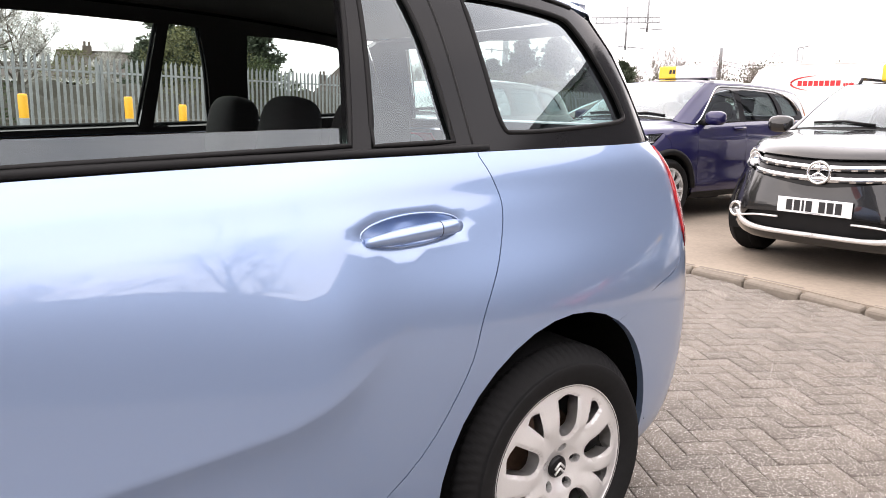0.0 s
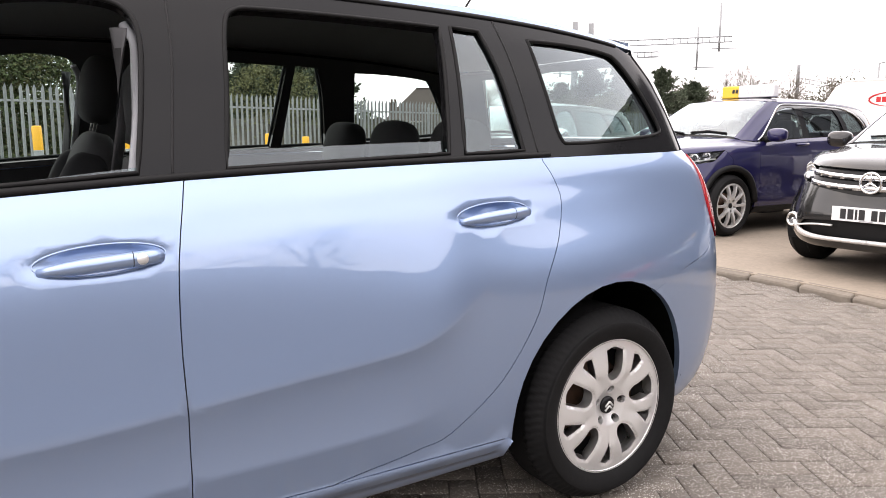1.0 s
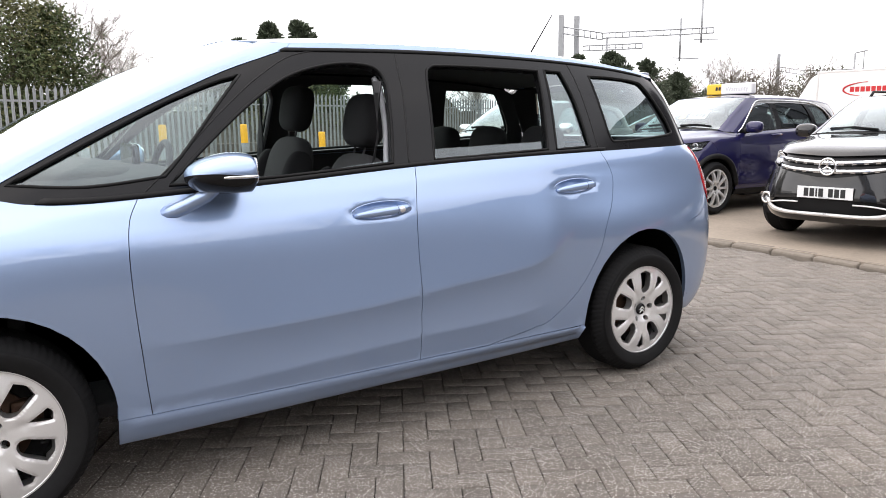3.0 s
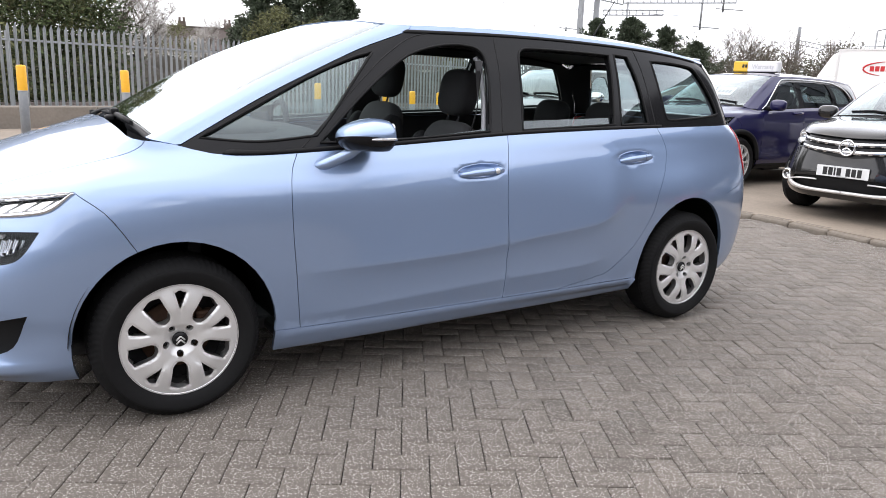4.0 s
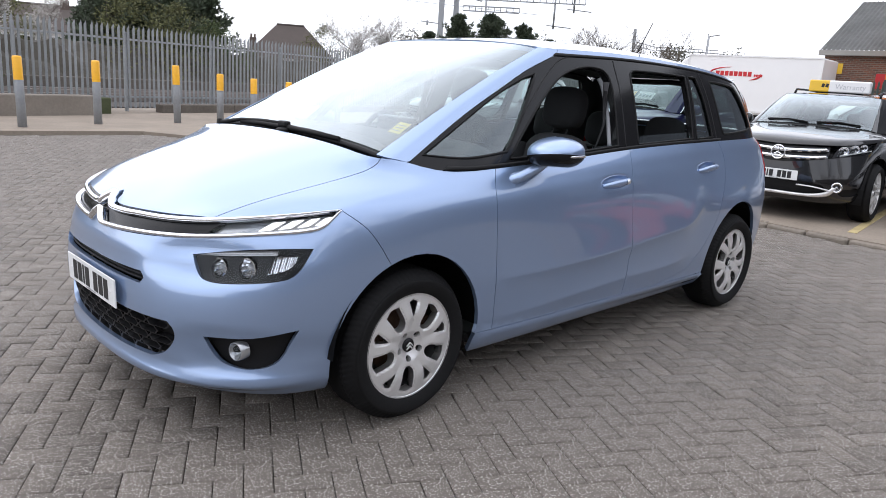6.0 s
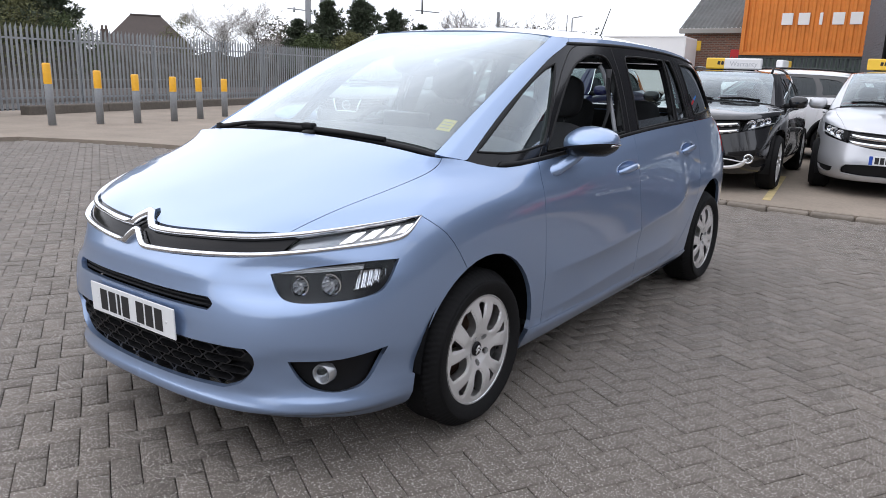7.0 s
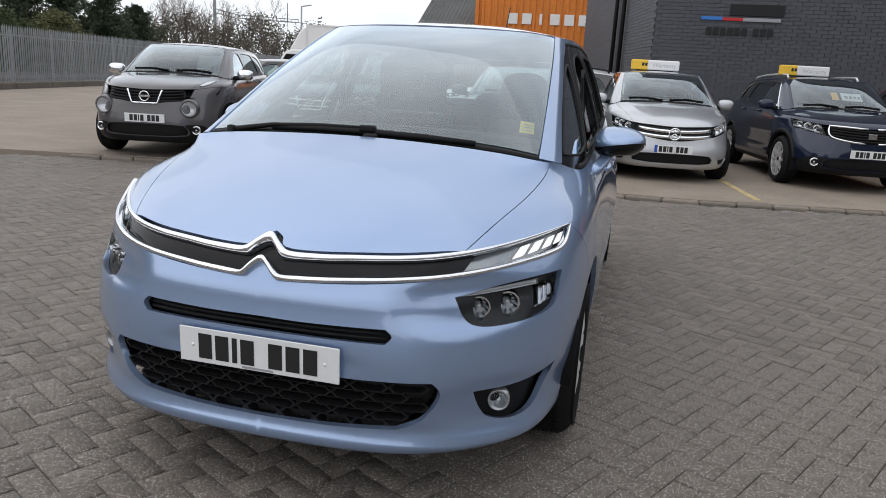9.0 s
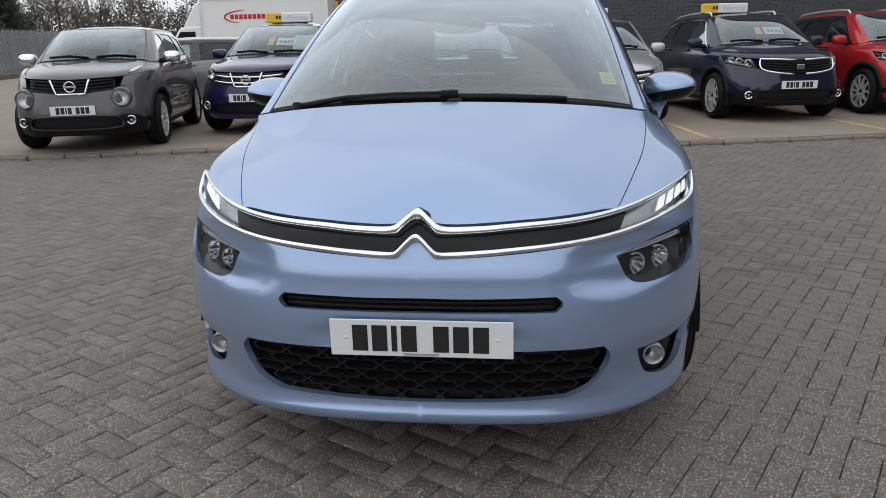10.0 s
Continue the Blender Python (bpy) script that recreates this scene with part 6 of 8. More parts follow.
def price_card(info, wide=.34):
    """A printed price card behind a windscreen."""
    top = info["top"]
    for (u0, v0, u1, v1, mat, nm) in ((.15, 1.3, 1.35, 2.5, WHITE_GLOSS, "price_card"),):
        p = along(top, [(u0, v0), (u1, v0), (u1, v1), (u0, v1)], -.02)
        bm = bmesh.new()
        bm.faces.new([bm.verts.new(q) for q in p])
        bmesh.ops.solidify(bm, geom=bm.faces[:], thickness=.002)
        card = part(nm, bm, mat, info["car"], "white and yellow price card in the windscreen")
        bm = bmesh.new()
        bm.faces.new([bm.verts.new((x, -y, z)) for x, y, z in along(top, [(-.0, v0), (.35, v0), (.35, v1), (0, v1)], -.018)[::-1]])
        bmesh.ops.solidify(bm, geom=bm.faces[:], thickness=.002)
        part("card_panel", bm, TOPPER_YELLOW, card)
        for k in range(4):
            a = .3 + .24 * k
            bm = bmesh.new()
            bm.faces.new([bm.verts.new(q) for q in along(top, [(a, 1.6), (a + .17, 1.6), (a + .17, 2.0), (a, 2.0)], -.016)])
            bmesh.ops.solidify(bm, geom=bm.faces[:], thickness=.001)
            part("print_bar", bm, GREY_INK, card)


FORE = .05
SUV_X = (-.87, -.80, .22, .45, 1.0, 1.42, 2.4, 2.65, 3.1, 3.5)
SUV_Z = (.24, .42, .55, .66, .92, 1.01, 1.10, 1.53, 1.59)
BLACK_PAINT = car_paint("black_paint", (.008, .008, .009), .0, .2, .0)
NAVY_PAINT = car_paint("dark_purple_blue_paint", (.010, .009, .060), .3, .3)
SILVER_PAINT = car_paint("silver_paint", (.52, .53, .55), .6, .34)
TEAL_PAINT = car_paint("dark_blue_paint", (.006, .012, .034), .3, .28)
GREY_PAINT = car_paint("dark_grey_metallic_paint", (.105, .10, .105), .5, .34)
RED_PAINT = car_paint("red_paint", (.40, .012, .015), .2, .3)
WHITE_PAINT = car_paint("white_paint", (.70, .71, .72), .0, .3, .0)
MID_GREY = car_paint("grey_paint", (.20, .195, .19), .5, .34)
ROW = "row of parked cars"
black_suv = build_parked_car("black crossover with a chrome two-bar grille, parked on concrete", BLACK_PAINT, (7.70, .62, FORE), radians(5), (-.87, -.80, .24, .45, 1.05, 1.45, 2.45, 2.70, 3.15, 3.52), (.23, .42, .53, .64, .90, .985, 1.06, 1.46, 1.50), 1.0, 2.70, .345, "ring", 2, rails=SATIN_BLACK, skid=True, slots=True, group=ROW)
blue_suv = build_parked_car("dark purple-blue crossover with chrome window line, parked on concrete", NAVY_PAINT, (8.15, 3.66, FORE), radians(0), SUV_X, SUV_Z, 1.0, 2.65, .345, "vee", 2, True, chrome_line=True, group=ROW)
silver_car = build_parked_car("silver hatchback with a two-bar grille, parked on concrete", SILVER_PAINT, (8.75, -1.42, FORE), radians(7), (-.87, -.80, .2, .45, 1.05, 1.45, 2.45, 2.70, 3.15, 3.52), (.19, .36, .47, .55, .80, .94, 1.06, 1.50, 1.55), .985, 2.70, .32, "ring", 2, fog="", plate_blue=True, group=ROW)
navy_suv = build_parked_car("dark blue crossover with silver roof bars, parked on concrete", TEAL_PAINT, (9.25, -3.98, FORE), radians(9), SUV_X, SUV_Z, 1.01, 2.65, .35, "block", 5, True, ALLOY, chrome_line=True, chin=True, group=ROW)
red_suv = build_parked_car("red crossover with silver roof bars, parked on concrete", RED_PAINT, (9.75, -6.35, FORE), radians(9), SUV_X, SUV_Z, 1.01, 2.65, .35, "block", 2, True, ALLOY, group=ROW)
grey_suv = build_parked_car("dark grey small crossover with round headlamps, parked on concrete", GREY_PAINT, (6.45, 5.45, FORE), radians(15), (-.84, -.78, .18, .42, .95, 1.35, 2.28, 2.53, 2.95, 3.3), (.22, .42, .54, .70, .93, 1.02, 1.10, 1.51, 1.56), .965, 2.53, .335, "vee", 4, True, mirror_paint=CHROME, round_lamps=True, chin=True)
white_suv = build_parked_car("white crossover with dark lower trim, parked side-on", WHITE_PAINT, (13.1, 2.45, FORE), radians(-90), SUV_X, SUV_Z, 1.0, 2.65, .35, "block", 2, True, SATIN_BLACK)
grey_saloon = build_parked_car("mid-grey saloon parked behind the row", MID_GREY, (11.6, 8.0, FORE), radians(-62), (-.9, -.82, .15, .42, 1.1, 1.5, 2.5, 2.75, 3.3, 3.75), (.18, .36, .46, .55, .75, .88, .98, 1.38, 1.43), .99, 2.75, .32, "block", 2)
for info, yy in ((black_suv, .05), (blue_suv, .05), (silver_car, .05), (navy_suv, .2), (white_suv, .1)):
    roof_sign(info, 1.6, yy)
for info in (blue_suv, navy_suv):
    price_card(info)


# ---- yard: concrete forecourt, kerb, bay lines ----
KERB = [(8.6, -16), (7.35, -6), (6.85, -3.6), (6.45, -1.8), (6.38, -.3), (6.45, .8), (6.35, 2.2), (6.05, 4.3), (5.55, 6.3), (5.1, 8.1), (4.55, 9.7), (3.7, 11.2)]
edge = rounded_path(KERB, False, 6)
rest = [(1.2, 11.3), (-6, 9.6), (-16, 6.4), (-40, -1), (-40, 14), (-8, 14), (30, 25), (60, 30), (60, -40), (12, -40)]
bm = bmesh.new()
top_v = [bm.verts.new((x, y, FORE)) for x, y in [*edge, *rest]]
f = bm.faces.new(top_v)
if f.normal.z < 0:
    f.normal_flip()
bmesh.ops.triangulate(bm, faces=bm.faces[:])
r = bmesh.ops.extrude_face_region(bm, geom=bm.faces[:])
for v in r["geom"]:
    if isinstance(v, bmesh.types.BMVert):
        v.co.z -= .12
bmesh.ops.recalc_face_normals(bm, faces=bm.faces)
tagged(part("forecourt", bm, CONCRETE, None), "worn pale brown concrete forecourt", "pavement", kind="structure")
# kerb stones
KERB_STONE = material("kerb_concrete", (.195, .168, .138), .9, grain=.25, scale=30, stain=.25, stain_scale=3, objects=.15, bump=.5)
kerb = tagged(new("kerb"), "row of low worn concrete kerb stones", "kerb", kind="structure")
dense = rounded_path(KERB, False, 60)
step = np.concatenate([[0], np.cumsum(np.hypot(*np.diff(dense, axis=0).T))])
stone = bpy.data.meshes.new("kerb_stone")
b = block((.42, .13, .16), (0, 0, -.02), .022)
for v in b.verts:
    if v.co.z > 0 and v.co.y > 0:
        v.co.z -= .015
b.to_mesh(stone)
b.free()
stone.materials.append(KERB_STONE)
for k in range(int(step[-1] / .435)):
    s = (k + .5) * .435
    x, y = np.interp(s, step, dense[:, 0]), np.interp(s, step, dense[:, 1])
    if y > 6.2:
        continue
    x2, y2 = np.interp(s + .05, step, dense[:, 0]), np.interp(s + .05, step, dense[:, 1])
    ob = new("kerb_stone", stone)
    ob.parent = kerb
    ob.matrix_basis = Matrix.Translation((x, y, random.uniform(-.014, -.004))) @ Matrix.Rotation(math.atan2(y2 - y, x2 - x) + random.uniform(-.015, .015), 4, "Z")
# yellow bay lines
LINE = material("worn_yellow_paint", (.44, .35, .17), .8, grain=.4, scale=14, stain=.45, stain_scale=4)
for k, (x, y, a, l) in enumerate(((6.75, -.42, radians(8), 2.6), (6.85, -2.55, radians(8), 3.6), (7.3, -5.0, radians(9), 4.0))):
    bm = block((l, .09, .006), (l / 2, 0, 0))
    bm.transform(Matrix.Translation((x, y, FORE + .002)) @ Matrix.Rotation(a, 4, "Z"))
    tagged(part("bay_line", bm, LINE, None), "worn yellow painted bay line on concrete", "road marking", kind="structure")

# ---- bollards ----
POST = material("grey_painted_steel", (.30, .32, .34), .5, .1, grain=.12, scale=25, stain=.2, stain_scale=3)
YELLOW_BAND = material("yellow_reflective_band", (.82, .42, .02), .4, grain=.08, scale=20)
bollard = tagged(new("bollard"), "grey steel bollard with a yellow top band", "bollard", "bollards by the fence")
part("post", lathe([(.0, 0), (.078, 0), (.078, .84), (.077, .85)], 20, "z"), POST, bollard)
part("yellow_band", lathe([(.079, .84), (.079, 1.25), (.068, 1.28), (0, 1.285)], 20, "z"), YELLOW_BAND, bollard)
part("collar", lathe([(.079, .835), (.084, .84), (.084, .85), (.079, .855)], 20, "z"), POST, bollard)
BOLLARDS = [(.05, 11.2, 1.0), (1.85, 12.0, .98), (3.42, 12.75, .98), (5.30, 13.25, .98), (6.28, 13.15, .88), (7.08, 13.02, .83), (8.10, 13.15, .80), (9.15, 13.6, .78), (10.2, 14.0, .76), (-1.9, 10.6, 1.0)]
bollard.matrix_basis = Matrix.Translation((*BOLLARDS[0][:2], FORE)) @ Matrix.Rotation(.02, 4, "X")
for x, y, tall in BOLLARDS[1:]:
    copy_thing(bollard, Matrix.Translation((x, y, FORE)) @ Matrix.Rotation(random.uniform(-.015, .015), 4, "X") @ Matrix.Rotation(random.uniform(-.03, .02), 4, "Y") @ Matrix.Diagonal((1, 1, tall, 1)))

# ---- palisade fence, low walls ----
GALV = material("galvanised_steel", (.27, .285, .295), .5, .35, grain=.15, scale=14, stain=.2, stain_scale=1.5, objects=.12, islands=.12)
SLOPE = .285
FENCE_Y = lambda x: 15.1 + SLOPE * x
TURN = math.atan(SLOPE)


def pale_mesh(name, w, h):
    """A W-section steel pale with a three-pointed top; it faces -y."""
    bm = bmesh.new()
    half = w / 2
    prof = [(-half, .012), (-half * .6, -.010), (-half * .25, -.014), (0, -.006), (half * .25, -.014), (half * .6, -.010), (half, .012)]
    tops = [h - .10, h - .06, h - .03, h, h - .03, h - .06, h - .10]
    rows = [[bm.verts.new((x, y + d, z0 if z is None else z)) for (x, y), z in zip(prof, t)] for t, z0, d in (([None] * 7, 0, 0), (tops, 0, 0), (tops, 0, .004), ([None] * 7, 0, .004))]
    for a, b in zip(rows, rows[1:] + rows[:1]):
        for i in range(6):
            bm.faces.new((a[i], a[i + 1], b[i + 1], b[i]))
    bmesh.ops.recalc_face_normals(bm, faces=bm.faces)
    me = bpy.data.meshes.new(name)
    bm.to_mesh(me)
    bm.free()
    return me


fence = tagged(new("palisade_fence"), "long grey galvanised steel palisade fence", "fence", kind="structure")
pale = pale_mesh("pale", .068, 2.09)
pale.materials.append(GALV)
PITCH = .148
for k in range(290):
    x = -11.5 + PITCH * k * math.cos(TURN)
    ob = new("pale", pale)
    ob.parent = fence
    ob.matrix_basis = Matrix.Translation((x, FENCE_Y(x), .13)) @ Matrix.Rotation(TURN, 4, "Z") @ Matrix.Rotation(random.uniform(-.008, .008), 4, "Y")
X_END = -11.5 + PITCH * 290 * math.cos(TURN)
bm = bmesh.new()
for k in range(330):
    x = X_END + PITCH * k * math.cos(TURN)
    n = len(bm.verts)
    bm.from_mesh(pale)
    bm.verts.ensure_lookup_table()
    bmesh.ops.transform(bm, verts=bm.verts[n:], matrix=Matrix.Translation((x, FENCE_Y(x), .13)) @ Matrix.Rotation(TURN, 4, "Z"))
tagged(part("far_pales", bm, GALV, fence), kind="stuff")
for z in (.42, 1.86):
    x0, x1 = -12, X_END + 48
    part("rail", block(((x1 - x0) / math.cos(TURN), .045, .045), ((x0 + x1) / 2, FENCE_Y((x0 + x1) / 2) + .035, z), .004, Matrix.Rotation(TURN, 4, "Z")), GALV, fence)
for k in range(32):
    x = -11 + 2.75 * k
    part("fence_post", block((.055, .10, 2.05), (x, FENCE_Y(x) + .09, 1.02), .006, Matrix.Rotation(TURN, 4, "Z")), GALV, fence)
WALL_MAT = material("stained_concrete_wall", (.20, .175, .148), .9, grain=.2, scale=20, stain=.35, stain_scale=1.2, bump=.5)
DARK_WALL = material("dark_stained_kerb_wall", (.11, .095, .08), .92, grain=.3, scale=15, stain=.4, stain_scale=1.5, bump=.5)
for name, x0, x1, off, h, w, mat, lab in (("low_wall", -14, 4.15, -.95, .50, .35, WALL_MAT, "low pale concrete wall below the fence"), ("kerb_wall", 6.2, 62, -.45, .27, .3, DARK_WALL, "low dark stained kerb wall below the fence")):
    bm = bmesh.new()
    n = int((x1 - x0) / 2.4)
    for k in range(n):
        a, c = x0 + (x1 - x0) * k / n, x0 + (x1 - x0) * (k + 1) / n
        block(((c - a) / math.cos(TURN) - .012, w, h), ((a + c) / 2, FENCE_Y((a + c) / 2) + off, h / 2), .03, Matrix.Rotation(TURN, 4, "Z"), bm=bm)
    tagged(part(name, bm, mat, None), lab, "wall", kind="structure")
# verge between wall and fence
GRASS = material("rough_grass_verge", (.055, .065, .03), .95, grain=.4, scale=25, stain=.3, stain_scale=1)
bm = block((20, 1.0, .42), (-5, FENCE_Y(-5) - .2, .22), .03, Matrix.Rotation(TURN, 4, "Z"))
tagged(part("verge", bm, GRASS, None), "rough grass verge under the fence", "grass", kind="structure")

# ---- railway behind the fence ----
BALLAST = material("dark_ballast", (.060, .052, .045), .95, grain=.5, scale=18, stain=.3, stain_scale=1, bump=1)
RAIL = material("rusty_rail", (.22, .19, .17), .5, .5, grain=.3, scale=10)
bm = block((130, 12, .3), (30, FENCE_Y(30) + 8.0, -.1), 0, Matrix.Rotation(TURN, 4, "Z"))
tagged(part("track_bed", bm, BALLAST, None), "dark stone ballast of a railway", "railway", kind="structure")
for off in (4.0, 5.43, 7.6, 9.03):
    bm = block((130, .07, .16), (30, FENCE_Y(30) + off / math.cos(TURN), .13), .01, Matrix.Rotation(TURN, 4, "Z"))
    tagged(part("rail", bm, RAIL, None), "long steel railway rail on ballast", "rail", "railway rails", "structure")
bm = block((130, .5, .55), (30, FENCE_Y(30) + 14, .2), .02, Matrix.Rotation(TURN, 4, "Z"))
tagged(part("platform_edge", bm, DARK_WALL, None), "dark concrete platform edge beyond the tracks", "platform", kind="structure")
BANK = material("brown_scrub_bank", (.048, .042, .032), .95, grain=.4, scale=6, stain=.35, stain_scale=.5, bump=.8)
bm = bmesh.new()
bmesh.ops.create_grid(bm, x_segments=160, y_segments=10, size=1, matrix=Matrix.Diagonal((70, 3, 1, 1)))
for v in bm.verts:
    t = (v.co.y + 3) / 6
    v.co.z = 1.9 * min(1, t * 1.6) + .22 * math.sin(v.co.x * 1.7 + v.co.y) + .15 * math.sin(v.co.x * 4.1) + random.uniform(-.12, .12)
bm.transform(Matrix.Translation((30, FENCE_Y(30) + 18.5, 0)) @ Matrix.Rotation(TURN, 4, "Z"))
tagged(part("bank", bm, BANK, None), "brown scrub-covered railway bank", "bank", kind="structure")


def polar(az, d, eye=(-1.6, -3.2)):
    a = radians(az)
    return eye[0] + d * math.cos(a), eye[1] + d * math.sin(a)


# ---- railway gantries ----
STEEL = material("gantry_steel", (.30, .31, .32), .55, .4, grain=.1, scale=5)


def truss(parent, a, b, depth, n):
    """A lattice arm between two points."""
    a, b = Vector(a), Vector(b)
    for dz in (0, -depth):
        part("chord", tube([a + Vector((0, 0, dz)), b + Vector((0, 0, dz))], .06, 6), STEEL, parent)
    for k in range(n + 1):
        p = a.lerp(b, k / n)
        part("strut", tube([p, p - Vector((0, 0, depth))], .04, 5), STEEL, parent)


def gantry(az, d, top_z, az_end, z_arm, z_end, twin, masts, label):
    g = tagged(new("gantry"), label, "gantry", "railway gantries")
    x, y = polar(az, d)
    for k, a in enumerate((az, az - 1.1) if twin else (az,)):
        px, py = polar(a, d + k)
        part("mast", block((.42, .42, top_z), (px, py, top_z / 2), .02, Matrix.Rotation(.6, 4, "Z")), STEEL, g)
    ex, ey = polar(az_end, d)
    mx, my = polar(az - (az - az_end) * .28, d)
    truss(g, (x, y, z_arm + .9), (mx, my, z_arm + .25), .55, 7)
    truss(g, (mx, my, z_arm + .25), (ex, ey, z_end), .42, 16)
    if twin:
        lx, ly = polar(az - 1.6, d)
        hx, hy = polar(az - 5.8, d)
        truss(g, (lx, ly, z_arm - .75), (hx, hy, z_arm - .7), .4, 9)
    for a, z0, z1 in masts:
        qx, qy = polar(a, d)
        part("dropper", tube([(qx, qy, z0), (qx, qy, z1)], .09, 6), STEEL, g)
        part("bracket", tube([polar(a + .5, d) + (z0 + .3,), polar(a - 1.3, d) + (z0 + .15,)], .05, 5), STEEL, g)
    return g


gantry(47.4, 66, 10.3, 36.8, 8.45, 8.75, True, ((37.6, 7.6, 11.3), (39.0, 6.2, 9.6), (44.1, 5.5, 8.4), (48.4, 5.9, 6.3)), "tall steel railway gantry with a lattice arm")
gantry(32.9, 112, 10.2, 27.0, 7.6, 7.8, False, ((27.8, 7.2, 10.0), (30.5, 5.6, 7.6)), "distant steel railway gantry with a lattice arm")
bm = tube([polar(60, 70) + (9.2,), polar(50, 68) + (8.0,), polar(40, 66) + (7.3,)], .02, 4)
tagged(part("overhead_wire", bm, STEEL, None), "thin overhead railway wire", "wire", kind="structure")
pl = tagged(new("lamp_post"), "slim grey lamp post beyond the truck", "lamp post")
px, py = polar(27.9, 60)
part("pole", tube([(px, py, 0), (px, py, 5.8)], .07, 6), STEEL, pl)
part("lamp_arm", tube([(px, py, 5.8), (px + .3, py - .7, 5.95)], .05, 6), STEEL, pl)

# ---- trees ----
BARK = material("grey_brown_bark", (.095, .078, .062), .95, grain=.35, scale=12, bump=.6)
TWIG = material("bare_twigs", (.13, .11, .09), .95, islands=.25)
LEAF_DARK = material("dark_conifer_foliage", (.062, .080, .048), .8, islands=.45)
LEAF_OLIVE = material("olive_shrub_foliage", (.105, .108, .042), .85, islands=.4)
LEAF_GREEN = material("spring_green_foliage", (.055, .075, .025), .85, islands=.4)
BLOSSOM = material("white_blossom", (.55, .53, .50), .85, islands=.25)


def limbs(base, height, rng, levels, spread, lean=0.0, start=.18):
    """Line segments (a, b, ra, rb) of a branching tree."""
    out, tips = [], []

    def grow(p, d, length, r, level):
        n = 4
        for k in range(n):
            q = p + d * (length / n)
            r2 = r * (1 - .5 / n)
            out.append((p, q, r, r2))
            p, r = q, r2
            d = (d + Vector((rng.gauss(0, .10), rng.gauss(0, .10), .05))).normalized()
            if level < levels and (level > 0 or k > 0):
                for _ in range(rng.choice((1, 2)) if level < 2 else rng.choice((1, 1, 2))):
                    side = Vector((rng.gauss(0, 1), rng.gauss(0, 1), rng.uniform(-.1, .9))).normalized()
                    grow(p, (d * (1 - spread) + side * spread).normalized(), length * rng.uniform(.42, .68), r * .55, level + 1)
        tips.append(p)

    grow(Vector(base), Vector((lean, 0, 1)).normalized(), height * .55, height * .022, 0)
    return out, tips


def branch_mesh(segs, sides_of):
    verts, faces = [], []
    for a, b, ra, rb in segs:
        d = (b - a).normalized()
        s = d.cross(Vector((.31, .52, .79))).normalized()
        t = d.cross(s)
        n, k0 = sides_of(ra), len(verts)
        for p, r in ((a, ra), (b, rb)):
            verts += [tuple(p + (s * math.cos(2 * math.pi * k / n) + t * math.sin(2 * math.pi * k / n)) * r) for k in range(n)]
        faces += [(k0 + k, k0 + (k + 1) % n, k0 + n + (k + 1) % n, k0 + n + k) for k in range(n)]
    return verts, faces


def leaf_mesh(points, size, rng, per, flat=.3, down=0.0):
    verts, faces = [], []
    for p, r in points:
        for _ in range(per):
            c = p + Vector((rng.gauss(0, r), rng.gauss(0, r), rng.gauss(0, r * .75)))
            a = Vector((rng.gauss(0, 1), rng.gauss(0, 1), rng.gauss(0, flat) - down)).normalized()
            b = a.cross(Vector((rng.gauss(0, 1), rng.gauss(0, 1), rng.gauss(0, 1)))).normalized()
            l, w, k0 = size * rng.uniform(.6, 1.4), size * rng.uniform(.25, .5), len(verts)
            verts += [tuple(c - a * l / 2), tuple(c + b * w / 2), tuple(c + a * l / 2), tuple(c - b * w / 2)]
            faces.append((k0, k0 + 1, k0 + 2, k0 + 3))
    return verts, faces


def mesh_part(name, verts, faces, mat, parent):
    me = bpy.data.meshes.new(name)
    me.from_pydata(verts, [], faces)
    me.materials.append(mat)
    return hang(name, me, parent)


def bare_tree(x, y, h, seed, label="bare grey-brown winter tree", blossom=False, levels=4, z=0):
    rng = random.Random(seed)
    tree = tagged(new("tree"), label, "tree")
    tree.matrix_basis = Matrix.Translation((x, y, z))
    segs, tips = limbs((0, 0, 0), h, rng, levels, .55)
    thick = [s for s in segs if s[2] > h * .004]
    fine = [(a, b, max(ra, h * .0011), max(rb, h * .0009)) for a, b, ra, rb in segs if ra <= h * .004]
    mesh_part("trunk", *branch_mesh(thick, lambda r: 6), BARK, tree)
    mesh_part("twig_crown", *branch_mesh(fine, lambda r: 3), TWIG, tree)
    if blossom:
        mesh_part("blossom", *leaf_mesh([(p, h * .02) for p in tips], h * .016, rng, 10), BLOSSOM, tree)
    return tree


